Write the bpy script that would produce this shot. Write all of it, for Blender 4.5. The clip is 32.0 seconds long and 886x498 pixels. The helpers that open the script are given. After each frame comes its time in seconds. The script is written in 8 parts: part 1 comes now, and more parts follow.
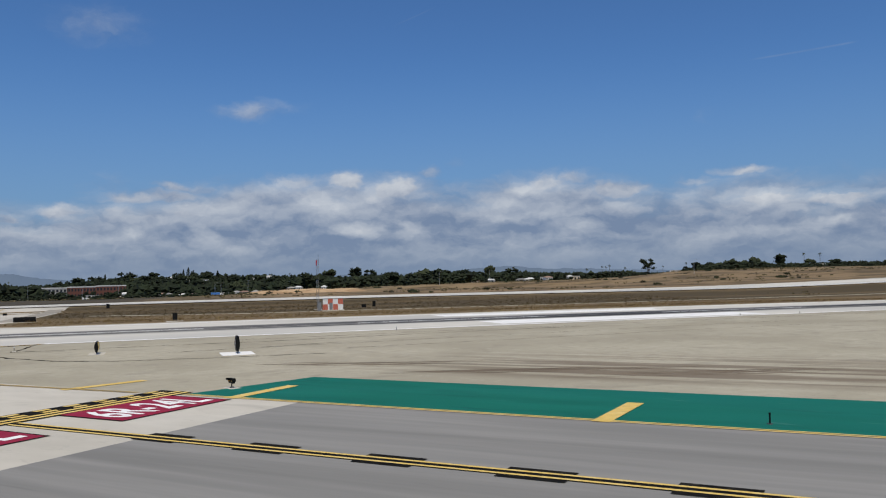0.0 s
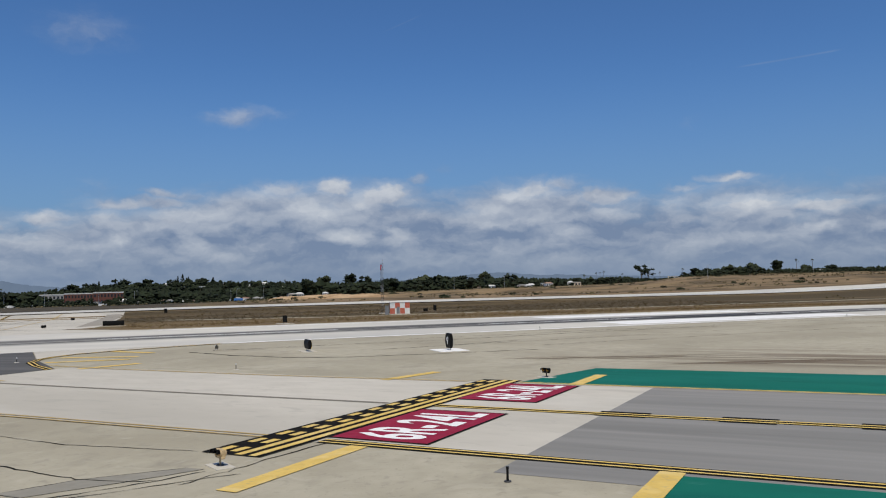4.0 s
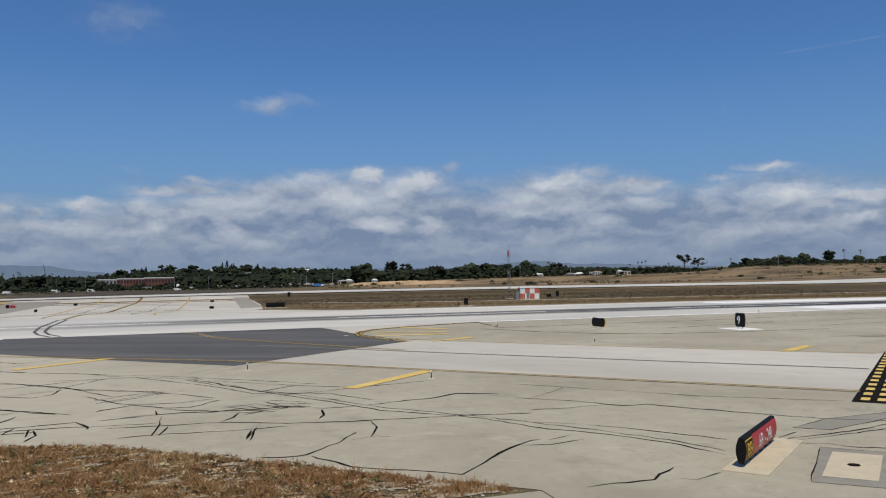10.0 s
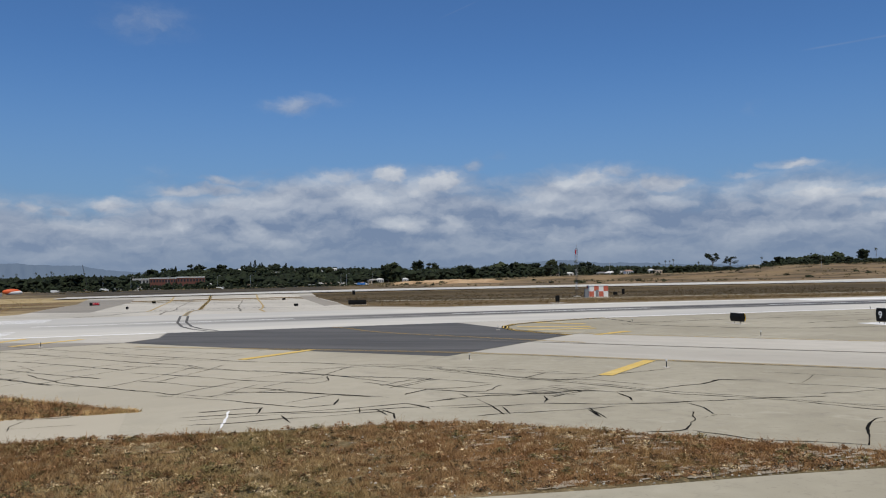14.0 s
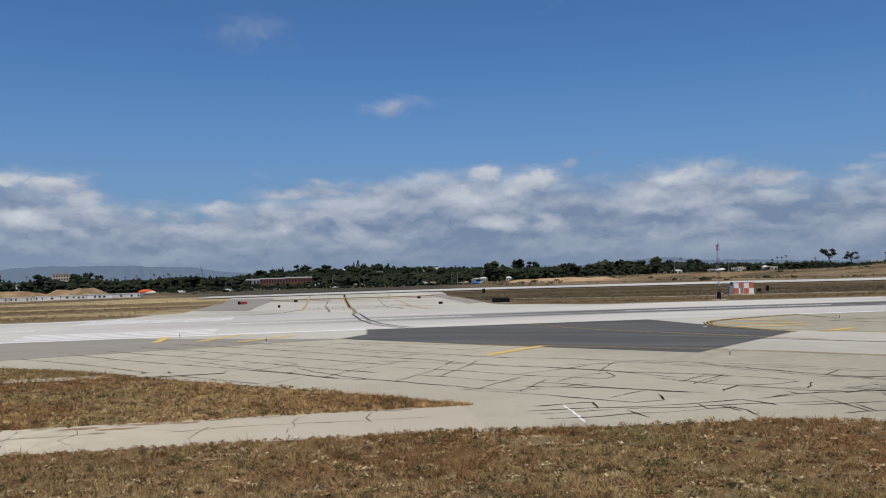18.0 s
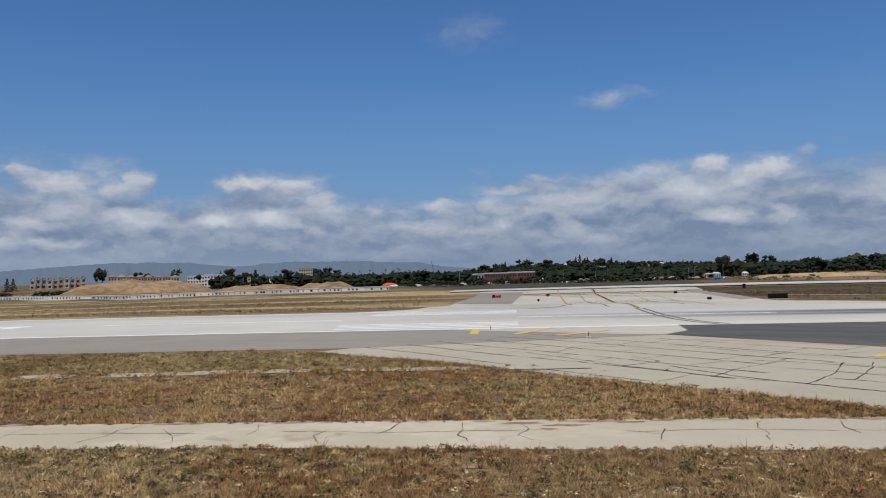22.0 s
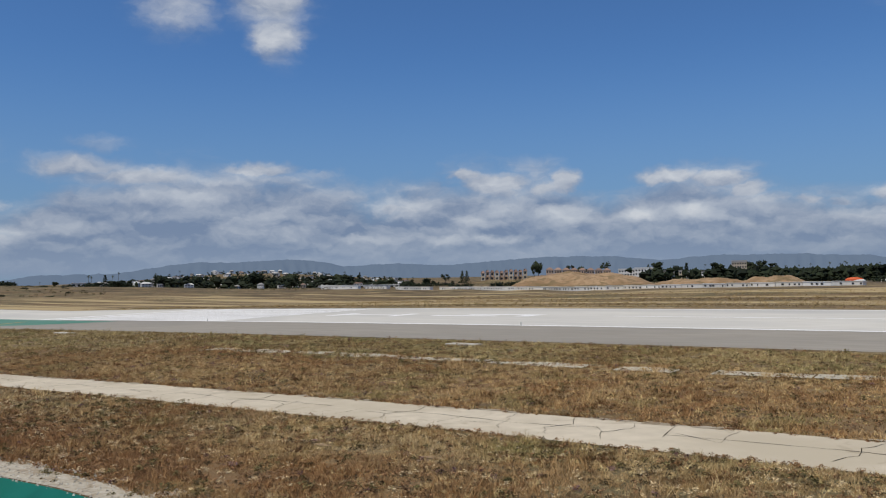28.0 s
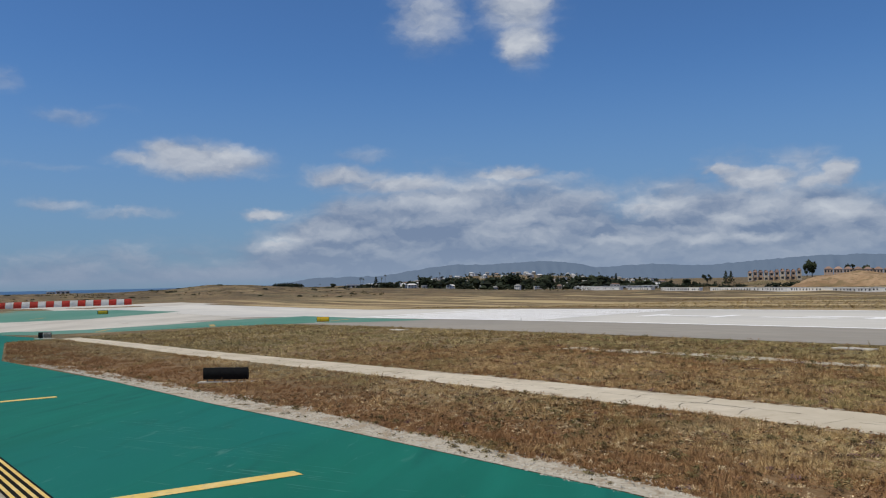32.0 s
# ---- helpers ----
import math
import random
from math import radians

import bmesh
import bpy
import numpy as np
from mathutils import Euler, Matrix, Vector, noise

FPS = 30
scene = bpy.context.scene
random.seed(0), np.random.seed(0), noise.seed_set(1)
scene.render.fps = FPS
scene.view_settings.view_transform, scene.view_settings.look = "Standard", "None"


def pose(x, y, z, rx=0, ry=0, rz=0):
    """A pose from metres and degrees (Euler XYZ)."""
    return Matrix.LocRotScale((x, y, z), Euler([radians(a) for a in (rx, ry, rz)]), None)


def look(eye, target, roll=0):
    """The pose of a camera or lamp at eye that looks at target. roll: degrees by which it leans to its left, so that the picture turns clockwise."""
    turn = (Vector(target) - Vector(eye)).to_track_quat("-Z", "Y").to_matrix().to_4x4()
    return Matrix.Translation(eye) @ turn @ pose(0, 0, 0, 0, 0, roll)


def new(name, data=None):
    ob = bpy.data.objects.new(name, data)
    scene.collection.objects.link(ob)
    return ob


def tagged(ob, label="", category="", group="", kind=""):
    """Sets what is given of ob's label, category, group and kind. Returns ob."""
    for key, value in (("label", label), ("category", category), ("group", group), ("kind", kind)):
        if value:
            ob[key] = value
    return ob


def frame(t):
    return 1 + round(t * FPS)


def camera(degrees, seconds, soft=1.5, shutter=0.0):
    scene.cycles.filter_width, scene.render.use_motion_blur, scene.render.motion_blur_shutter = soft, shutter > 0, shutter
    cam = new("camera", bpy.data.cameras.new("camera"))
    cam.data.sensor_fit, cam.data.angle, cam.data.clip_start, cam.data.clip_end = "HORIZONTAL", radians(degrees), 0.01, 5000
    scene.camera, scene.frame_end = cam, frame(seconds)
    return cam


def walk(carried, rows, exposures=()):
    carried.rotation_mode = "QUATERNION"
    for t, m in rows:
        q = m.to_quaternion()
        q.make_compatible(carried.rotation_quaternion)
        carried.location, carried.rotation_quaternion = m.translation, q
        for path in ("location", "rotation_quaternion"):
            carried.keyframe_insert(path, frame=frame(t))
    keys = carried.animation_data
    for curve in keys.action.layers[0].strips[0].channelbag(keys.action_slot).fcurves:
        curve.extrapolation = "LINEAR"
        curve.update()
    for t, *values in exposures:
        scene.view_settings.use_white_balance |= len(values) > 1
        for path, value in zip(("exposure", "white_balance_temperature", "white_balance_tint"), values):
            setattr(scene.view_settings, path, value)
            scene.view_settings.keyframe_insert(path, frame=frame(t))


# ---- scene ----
cam = camera(57.40, 32.0, soft=1.1)
# seconds, x, y, z, then the turn in degrees
PATH = [
    (0, -0.01, -0.00, 7.220, 92.165, 1.085, -20.362),
    (0.5, -2.82, 0.42, 7.192, 92.160, 1.097, -19.837),
    (1, -5.71, 0.80, 7.163, 92.226, 1.040, -20.205),
    (1.5, -8.61, 1.16, 7.134, 92.278, 0.961, -20.510),
    (2, -11.56, 1.51, 7.105, 92.311, 0.922, -20.920),
    (2.5, -14.42, 1.94, 7.076, 92.398, 0.841, -20.980),
    (4.5, -25.45, 4.36, 6.963, 92.629, 1.265, -21.191),
    (5, -28.16, 4.82, 6.935, 92.427, 1.144, -19.866),
    (5.5, -30.84, 5.23, 6.908, 92.102, 1.289, -19.237),
    (6, -33.46, 5.62, 6.882, 92.026, 1.198, -19.155),
    (6.5, -36.04, 6.02, 6.856, 91.919, 1.180, -20.007),
    (7, -38.56, 6.38, 6.831, 91.873, 1.146, -20.268),
    (7.5, -40.97, 6.81, 6.806, 91.857, 1.111, -18.870),
    (8, -43.39, 7.21, 6.782, 91.801, 1.043, -19.807),
    (8.5, -45.70, 7.52, 6.758, 91.764, 1.016, -19.486),
    (9, -48.00, 7.83, 6.735, 91.808, 0.853, -18.940),
    (9.5, -50.20, 8.13, 6.712, 91.806, 0.721, -19.551),
    (10, -52.31, 8.35, 6.691, 91.814, 0.711, -18.927),
    (10.5, -54.35, 8.59, 6.670, 91.800, 0.658, -18.339),
    (11, -56.34, 8.82, 6.649, 91.785, 0.598, -19.184),
    (11.5, -58.30, 9.00, 6.629, 91.819, 0.621, -17.504),
    (12, -60.21, 9.16, 6.609, 91.807, 0.652, -18.660),
    (12.5, -62.06, 9.27, 6.589, 91.824, 0.730, -18.626),
    (13, -63.81, 9.39, 6.571, 91.827, 0.796, -17.226),
    (13.5, -65.47, 9.61, 6.553, 91.765, 0.761, -17.478),
    (15.5, -71.65, 10.88, 6.489, 91.836, 0.926, -15.666),
    (16, -73.06, 11.34, 6.474, 91.815, 1.061, -14.791),
    (16.5, -74.45, 11.82, 6.460, 91.850, 1.098, -14.077),
    (17, -75.82, 12.28, 6.447, 91.784, 1.206, -12.938),
    (17.5, -77.15, 12.77, 6.433, 91.856, 1.138, -11.800),
    (18, -78.44, 13.33, 6.421, 91.824, 1.180, -10.511),
    (18.5, -79.68, 13.93, 6.409, 91.778, 1.190, -8.850),
    (19, -80.98, 14.39, 6.396, 91.782, 1.203, -7.216),
    (19.5, -82.31, 14.78, 6.383, 91.839, 1.314, -5.486),
    (20, -83.64, 15.25, 6.370, 91.810, 1.265, -3.660),
    (20.5, -84.91, 15.78, 6.357, 91.840, 1.298, -1.628),
    (21, -86.16, 16.26, 6.345, 91.812, 1.286, 0.240),
    (21.5, -87.39, 16.69, 6.333, 91.800, 1.227, 2.510),
    (22, -88.62, 17.15, 6.321, 91.770, 1.097, 4.870),
    (22.5, -89.81, 17.68, 6.310, 91.767, 1.038, 7.332),
    (23, -91.02, 18.18, 6.299, 91.804, 0.933, 9.657),
    (23.5, -92.16, 18.66, 6.288, 91.808, 0.995, 12.218),
    (24, -93.26, 19.05, 6.277, 91.788, 0.999, 14.764),
    (24.5, -94.39, 19.30, 6.266, 91.811, 0.922, 17.242),
    (25, -95.54, 19.48, 6.254, 91.800, 0.916, 19.715),
    (25.5, -96.71, 19.66, 6.241, 91.820, 0.935, 22.226),
    (27.5, -101.27, 19.44, 6.188, 91.700, 0.775, 31.889),
    (28, -102.50, 19.13, 6.172, 91.794, 0.813, 34.200),
    (28.5, -103.62, 18.79, 6.157, 91.810, 0.962, 36.477),
    (29, -104.71, 18.36, 6.142, 91.838, 0.933, 38.694),
    (29.5, -105.88, 17.83, 6.125, 91.902, 0.985, 40.862),
    (30, -107.04, 17.23, 6.108, 91.942, 0.923, 43.272),
    (30.5, -108.23, 16.53, 6.089, 91.996, 0.962, 45.411),
    (31, -109.45, 15.76, 6.070, 92.077, 0.939, 47.552),
    (31.5, -110.68, 14.86, 6.049, 92.119, 0.983, 49.685),
    (32, -111.91, 13.87, 6.028, 92.172, 1.087, 51.762),
]
walk(cam, [(t, pose(*p)) for t, *p in PATH])

# ---- world, sun ----
SUN_AZ, SUN_EL = radians(196), radians(63)
world = bpy.data.worlds.new("sky")
scene.world = world
world.use_nodes = True
wt = world.node_tree
wt.nodes.clear()


def wn(kind, **props):
    n = wt.nodes.new(kind)
    for k, v in props.items():
        setattr(n, k, v)
    return n


def wmath(op, a, b=None, c=None, clamp=False):
    n = wn("ShaderNodeMath", operation=op, use_clamp=clamp)
    for i, v in enumerate((a, b, c)):
        if v is None:
            continue
        if isinstance(v, (int, float)):
            n.inputs[i].default_value = v
        else:
            wt.links.new(v, n.inputs[i])
    return n.outputs[0]


def wcombine(x, y, z=0.0):
    n = wn("ShaderNodeCombineXYZ")
    for i, v in enumerate((x, y, z)):
        if isinstance(v, (int, float)):
            n.inputs[i].default_value = v
        else:
            wt.links.new(v, n.inputs[i])
    return n.outputs[0]


def wnoise(vec, scale, detail, rough=0.55, lac=2.0):
    n = wn("ShaderNodeTexNoise")
    n.inputs["Scale"].default_value = scale
    n.inputs["Detail"].default_value = detail
    n.inputs["Roughness"].default_value = rough
    n.inputs["Lacunarity"].default_value = lac
    wt.links.new(vec, n.inputs["Vector"])
    return n.outputs["Fac"]


def wramp(fac, stops):
    n = wn("ShaderNodeValToRGB")
    r = n.color_ramp
    while len(r.elements) < len(stops):
        r.elements.new(0.5)
    for e, (p, v) in zip(r.elements, stops):
        e.position = p
        e.color = v if isinstance(v, tuple) else (v, v, v, 1)
    wt.links.new(fac, n.inputs[0])
    return n.outputs[0]


def wmix(fac, a, b):
    n = wn("ShaderNodeMix", data_type="RGBA")
    for key, v in ((0, fac), (6, a), (7, b)):
        if isinstance(v, tuple) or isinstance(v, (int, float)):
            n.inputs[key].default_value = v
        else:
            wt.links.new(v, n.inputs[key])
    return n.outputs[2]


def sstep(a, b, v):
    n = wn("ShaderNodeMapRange", interpolation_type="SMOOTHSTEP")
    wt.links.new(v, n.inputs[0])
    for k, x in ((1, a), (2, b)):
        n.inputs[k].default_value = x
    return n.outputs[0]


sky = wn("ShaderNodeTexSky", sky_type="NISHITA", sun_disc=False, sun_elevation=SUN_EL, sun_rotation=SUN_AZ,
         altitude=40.0, air_density=1.0, dust_density=0.25, ozone_density=3.0)
coord = wn("ShaderNodeTexCoord").outputs["Generated"]
sep = wn("ShaderNodeSeparateXYZ")
wt.links.new(coord, sep.inputs[0])
azim = wmath("MULTIPLY", wmath("ARCTAN2", sep.outputs[0], sep.outputs[1]), 57.2958)
elev = wmath("MULTIPLY", wmath("ARCSINE", sep.outputs[2]), 57.2958)

# height of the cloud bank's upper edge, degrees over the horizon, round the compass
BANK = [(-180, 5), (-95, 1.0), (-66, 1.4), (-62, 3.6), (-59.5, 5.4), (-53, 6.6), (-45, 6.4), (-41.3, 5.6), (-39.3, 4.6), (-37.5, 5.2), (-33.5, 6.3), (-27, 6.0), (-24.5, 4.9),
        (-22.8, 3.9), (-20, 5.6), (-17, 6.3), (-14, 5.8), (-10.5, 4.4), (-5.5, 4.2), (-2, 5.2), (3, 6.0), (11, 6.2), (18, 6.4), (20.3, 6.0), (22.2, 5.4), (27, 6.3), (30, 6.4), (33, 5.9), (38, 5.0), (46, 4.9), (70, 6), (180, 5)]
bank = wmath("MULTIPLY", wramp(wmath("MULTIPLY_ADD", azim, 1 / 360, 0.5), [((a + 180) / 360, e / 12) for a, e in BANK]), 12.0)


def wwarp(scale, seed):
    """A noise colour over the sky, from which the cloud shapes are bent."""
    n = wn("ShaderNodeTexNoise")
    n.inputs["Scale"].default_value, n.inputs["Detail"].default_value = 1.0, 3.0
    wt.links.new(wcombine(wmath("MULTIPLY", azim, scale), wmath("MULTIPLY", elev, scale * 1.5), seed), n.inputs["Vector"])
    c = wn("ShaderNodeSeparateColor")
    wt.links.new(n.outputs["Color"], c.inputs[0])
    return c.outputs


slow, quick = wwarp(0.42, 3.3), wwarp(1.7, 8.1)
wu = wmath("ADD", azim, wmath("ADD", wmath("MULTIPLY_ADD", slow[0], 2.6, -1.3), wmath("MULTIPLY_ADD", quick[0], 0.7, -0.35)))
wv = wmath("ADD", elev, wmath("ADD", wmath("MULTIPLY_ADD", slow[1], 1.0, -0.5), wmath("MULTIPLY_ADD", quick[1], 0.44, -0.22)))
bent = wcombine(wu, wv)


def veil(ku, kv, seed, detail, rough=0.55, dv=0.0):
    """Cloud texture over the bent sky, wider than high."""
    return wnoise(wcombine(wmath("MULTIPLY", wu, ku), wmath("MULTIPLY", wmath("ADD", wv, dv), kv), seed), 1.0, detail, rough)


broad = veil(0.13, 0.42, 3.1, 4.0)
mid0, mid1 = veil(0.36, 0.7, 7.7, 5.0, 0.5), veil(0.36, 0.7, 7.7, 5.0, 0.5, 0.5)
fine = veil(1.5, 2.0, 4.4, 4.0, 0.6)

# single heaps of cloud: compass angle, elevation, half width, half height, weight
HEAPS = []
HEAPS += [(-7.9, 4.2, 1.0, .45, .8), (-1.2, 4.8, 2.2, .55, .75), (-4.3, 4.4, 1.6, .5, .7), (1.3, 5.95, 3, .5, .8), (3.5, 6.4, 2.2, .45, .6), (10.4, 6.6, 1.8, .45, .7), (12.7, 5.2, 2.6, .9, .75), (17.1, 6.4, 2, .7, 1), (15.6, 5.9, 1.4, .6, .8), (5, 4.6, 3, .8, .7),
          (-.9, 3.3, .6, .5, .7), (4.2, 3.1, .9, .5, .75), (14.7, 3.6, 1.3, .5, .85), (18.3, 3.5, 1, .5, .8), (23.9, 4.9, 2, .7, .7), (27.5, 6.6, 2, .8, .85), (29.3, 6.95, 1.8, .45, .7), (-6.3, 3.3, 1.8, .4, .6)]
HEAPS += [(32.5, 6, 2.2, .6, .95), (33.6, 4.6, 1.6, .55, .7), (30.2, 3.5, 1.4, .35, .7), (37.3, 5, 1, .5, .7), (42.2, 5, 2.4, .5, .95), (46.5, 4.7, 2.6, .45, .9), (44.6, 3.9, 1.4, .5, .7), (46.5, 3.4, 1, .35, .8), (42.5, 2.7, 2.6, .3, .45), (39, 2.7, 1.6, .35, .4),
          (7.0, 11.7, 1.9, .6, .6), (9.0, 12.1, 2.2, .6, .34), (-2.6, 16.7, 3.6, 1.3, .34), (19.5, 7.5, 1, .5, .55), (40.6, 6.8, 1.6, .42, .75), (38, 6.2, 1.8, .4, .6), (38.8, 10.7, .8, .5, .26), (21.5, 8.2, 1, .4, .3)]
HEAPS += [(-32.5, 6.9, 1.2, .5, .95), (-30.4, 6.3, 2.6, .8, 1), (-29.7, 5.5, 2.4, .8, .8), (-27, 5.9, 1.4, .7, .85), (-25.7, 6.3, 1.2, .8, 1), (-18.5, 6.4, 2.6, .6, .95), (-15.3, 6.2, 2.2, .7, .95), (-13.7, 5.4, 1.6, .8, .9), (-12.2, 4.6, 1.8, .7, .75), (-20.4, 3.9, 1.3, .5, .95),
          (-16.9, 4, 1.5, .7, .9), (-36.3, 4.6, 2.2, .7, .85), (-32.5, 3.5, 1.2, .6, .8), (-30.4, 2.4, 1.8, .3, .6), (-30.4, 4.6, 2.4, .6, .7), (-25.7, 4.1, 1.6, .5, .7), (-9.7, 4.5, 1.2, .45, .8), (-.6, 5.8, 2.2, .5, .85)]
HEAPS += [(2.2, 6.6, 1.5, .35, .7), (2.9, 4.7, 2.6, .8, .8), (-4.9, 4.7, 2.2, .5, .8), (10.3, 6.8, 2.6, .7, .7), (13.8, 6.9, 1.6, .6, .9), (-70.4, 9, 1.6, .6, .8), (-68.2, 8.4, 4.2, 1.1, .95), (-72, 8.4, 2, .5, .7), (-65.6, 7.5, 3.2, .4, .45), (-76.6, 10.9, 2.2, .6, .5),
          (-73.9, 11.6, 2, .3, .25), (-77.6, 7.7, 3, .3, .35), (-77.3, 5.2, 2.2, .45, .55), (-73, 4.8, 3.2, .4, .55), (-64.1, 4.6, 1.8, .45, .85), (-63, 2.6, 1.6, .4, .85), (-67.9, 1.5, 1.6, .3, .5), (-80.6, 13, 1.5, .9, .4)]
HEAPS += [(-58.5, 7.3, 3.4, .8, .8), (-54.5, 6.7, 5, .8, .85), (-57, 8.8, 2.6, .5, .4), (-47, 7.3, 3, .5, .85), (-43, 7.1, 2, .4, .6), (-37.5, 4.7, 1.6, .6, .85), (-52.6, 5.4, 4, .5, .55), (-34.2, 2.25, 1.2, .35, .8), (-39.3, 2.5, 2, .3, .6), (-52.2, 18.2, 3.0, 2.4, .66),
          (-46.2, 18.8, 3, 2, .85), (-45.6, 16.4, 2, 1.7, .85), (-49, 20.2, 3.4, 1.4, .55)]
body, sunlit = None, None
for a, e, ra, re, weight in HEAPS:
    mp = wn("ShaderNodeMapping", vector_type="TEXTURE")
    mp.inputs["Location"].default_value, mp.inputs["Scale"].default_value = (a, e, 0), (ra * 1.4, re * 1.5, 1)
    src = bent
    if sunlit is not None:   # one heap after the other, so that few values are held at once
        after = wn("ShaderNodeVectorMath", operation="MULTIPLY_ADD")
        wt.links.new(sunlit, after.inputs[0])
        after.inputs[1].default_value = (1e-7, 1e-7, 0)
        wt.links.new(bent, after.inputs[2])
        src = after.outputs[0]
    wt.links.new(src, mp.inputs[0])
    ln = wn("ShaderNodeVectorMath", operation="LENGTH")
    wt.links.new(mp.outputs[0], ln.inputs[0])
    fall = wn("ShaderNodeMapRange", interpolation_type="SMOOTHSTEP")
    wt.links.new(ln.outputs["Value"], fall.inputs[0])
    for k, v in ((1, 1.3), (2, 0.1), (3, 0.0), (4, weight)):
        fall.inputs[k].default_value = v
    sp = wn("ShaderNodeSeparateXYZ")
    wt.links.new(mp.outputs[0], sp.inputs[0])
    shine = wmath("MULTIPLY", fall.outputs[0], wmath("MULTIPLY_ADD", sp.outputs[1], 0.42, 0.62, clamp=True))
    body = fall.outputs[0] if body is None else wmath("MAXIMUM", body, fall.outputs[0])
    sunlit = shine if sunlit is None else wmath("MAXIMUM", sunlit, shine)

torn = wmath("ADD", wmath("MULTIPLY_ADD", mid0, 0.9, -0.45), wmath("MULTIPLY_ADD", fine, 0.34, -0.17))
heap_mask = wmath("MULTIPLY", sstep(-0.02, 0.85, wmath("ADD", body, torn)), sstep(0.0, 0.35, body))
heap_mask = wmath("MULTIPLY", heap_mask, wmath("MINIMUM", wmath("MULTIPLY", body, 1.25), 1.0))
edge = wmath("SUBTRACT", wmath("ADD", bank, 0.85), elev)
cover = wmath("ADD", edge, wmath("ADD", wmath("MULTIPLY_ADD", broad, 5.0, -2.5), wmath("MULTIPLY", torn, 1.6)))
bank_mask = wmath("MULTIPLY", sstep(-1.1, 2.0, cover), 0.95)
mask = wmath("MAXIMUM", bank_mask, heap_mask)


def trail(a0, e0, a1, e1, wide, gain):
    """A thin straight trail of vapour."""
    k = (e1 - e0) / (a1 - a0)
    off = wmath("ABSOLUTE", wmath("SUBTRACT", elev, wmath("MULTIPLY_ADD", azim, k, e0 - k * a0)))
    v = wmath("MULTIPLY", wmath("SUBTRACT", 1.0, sstep(0.0, wide, off)), wmath("MULTIPLY", sstep(a0, a0 + 1.5, azim), wmath("SUBTRACT", 1.0, sstep(a1 - 1.0, a1, azim))))
    return wmath("MULTIPLY", v, gain)


mask = wmath("MAXIMUM", mask, trail(41.3, 13.95, 48.2, 14.3, 0.1, 0.15))
mask = wmath("MAXIMUM", mask, trail(16.9, 17.5, 20.4, 18.9, 0.08, 0.07))
mask = wmath("MULTIPLY", mask, sstep(-0.4, 0.6, elev))

# bright on the heaps' sunny tops, grey-blue in the folds and towards the base
relief = wmath("MULTIPLY", wmath("SUBTRACT", mid0, mid1), 1.15)
patchy = wmath("MULTIPLY_ADD", broad, 1.3, -0.65)
lit = wmath("ADD", wmath("ADD", relief, wmath("MULTIPLY", sunlit, 0.82)), wmath("ADD", patchy, wmath("MULTIPLY_ADD", fine, 0.2, 0.1)), clamp=True)
cloud_col = wmix(lit, (2.7, 3.55, 5.35, 1), (9.2, 9.6, 10.2, 1))
haze = wmath("SUBTRACT", 1.0, sstep(0.0, 3.4, elev))
haze_col = wmix(sstep(-22.0, 2.0, azim), (3.7, 4.7, 6.5, 1), (2.9, 3.85, 5.6, 1))
cloud_col = wmix(wmath("MULTIPLY", haze, 0.8), cloud_col, haze_col)
tint = wn("ShaderNodeMix", data_type="RGBA", blend_type="MULTIPLY")
tint.inputs[0].default_value = 1.0
tint.inputs[7].default_value = (0.64, 0.985, 1.39, 1)
wt.links.new(sky.outputs[0], tint.inputs[6])
low = wmath("MULTIPLY", wmath("SUBTRACT", 1.0, sstep(0.0, 16.0, elev)), 0.68)
clear = wmix(low, tint.outputs[2], (2.4, 3.8, 6.2, 1))
both = wmix(wmath("MULTIPLY", mask, 0.93), clear, cloud_col)
bg = wn("ShaderNodeBackground")
bg.inputs[1].default_value = 0.066
wt.links.new(both, bg.inputs[0])
out = wn("ShaderNodeOutputWorld")
wt.links.new(bg.outputs[0], out.inputs[0])

sun_dir = Vector((math.sin(SUN_AZ) * math.cos(SUN_EL), math.cos(SUN_AZ) * math.cos(SUN_EL), math.sin(SUN_EL)))
sun = new("sun", bpy.data.lights.new("sun", "SUN"))
sun.data.energy, sun.data.angle, sun.data.color = 3.4, radians(0.53), (1.0, 0.92, 0.77)
sun.matrix_world = look(sun_dir * 300, (0, 0, 0))

# ---- shape of the land ----
RELIEF = (0.554, 0.219, -0.358, -0.951, 0.206, 0.071, -0.075, 0.584, -0.155)
HEART = (-60.0, 10.0)
# compass angle, then the ground's elevation angle 900 m and 2800 m away
FAR = ((-180, -.3, -.3), (-110, -.3, -.4), (-90, -.5, -.8), (-80, -.5, -.9), (-74, -.52, -.9), (-70.8, -.36, -.9), (-68.6, -.14, -.8), (-66.8, -.2, -.7), (-63.7, -.36, -.6),
       (-60, -.52, -.5), (-56, -.6, -.3), (-50, -.85, .25), (-45, -.9, .2), (-41, -.9, -.2), (-37, -.9, -.4), (-30, -.75, -.3), (-20, -.8, -.2), (-12, -.85, -.3), (-5, -.85, -.2),
       (0, -.88, 0), (5, -.9, .3), (10, -.88, .2), (13, -.6, 0), (20, -.4, 0), (27, -.25, -.1), (33, -.2, .05), (36, -.1, .1), (40, .25, .3), (45, .33, .35), (50, .3, .35), (90, .3, .4), (120, -.3, -.3), (180, -.3, -.3))


def ss(a, b, v):
    t = np.clip((v - a) / (b - a), 0, 1)
    return t * t * (3 - 2 * t)


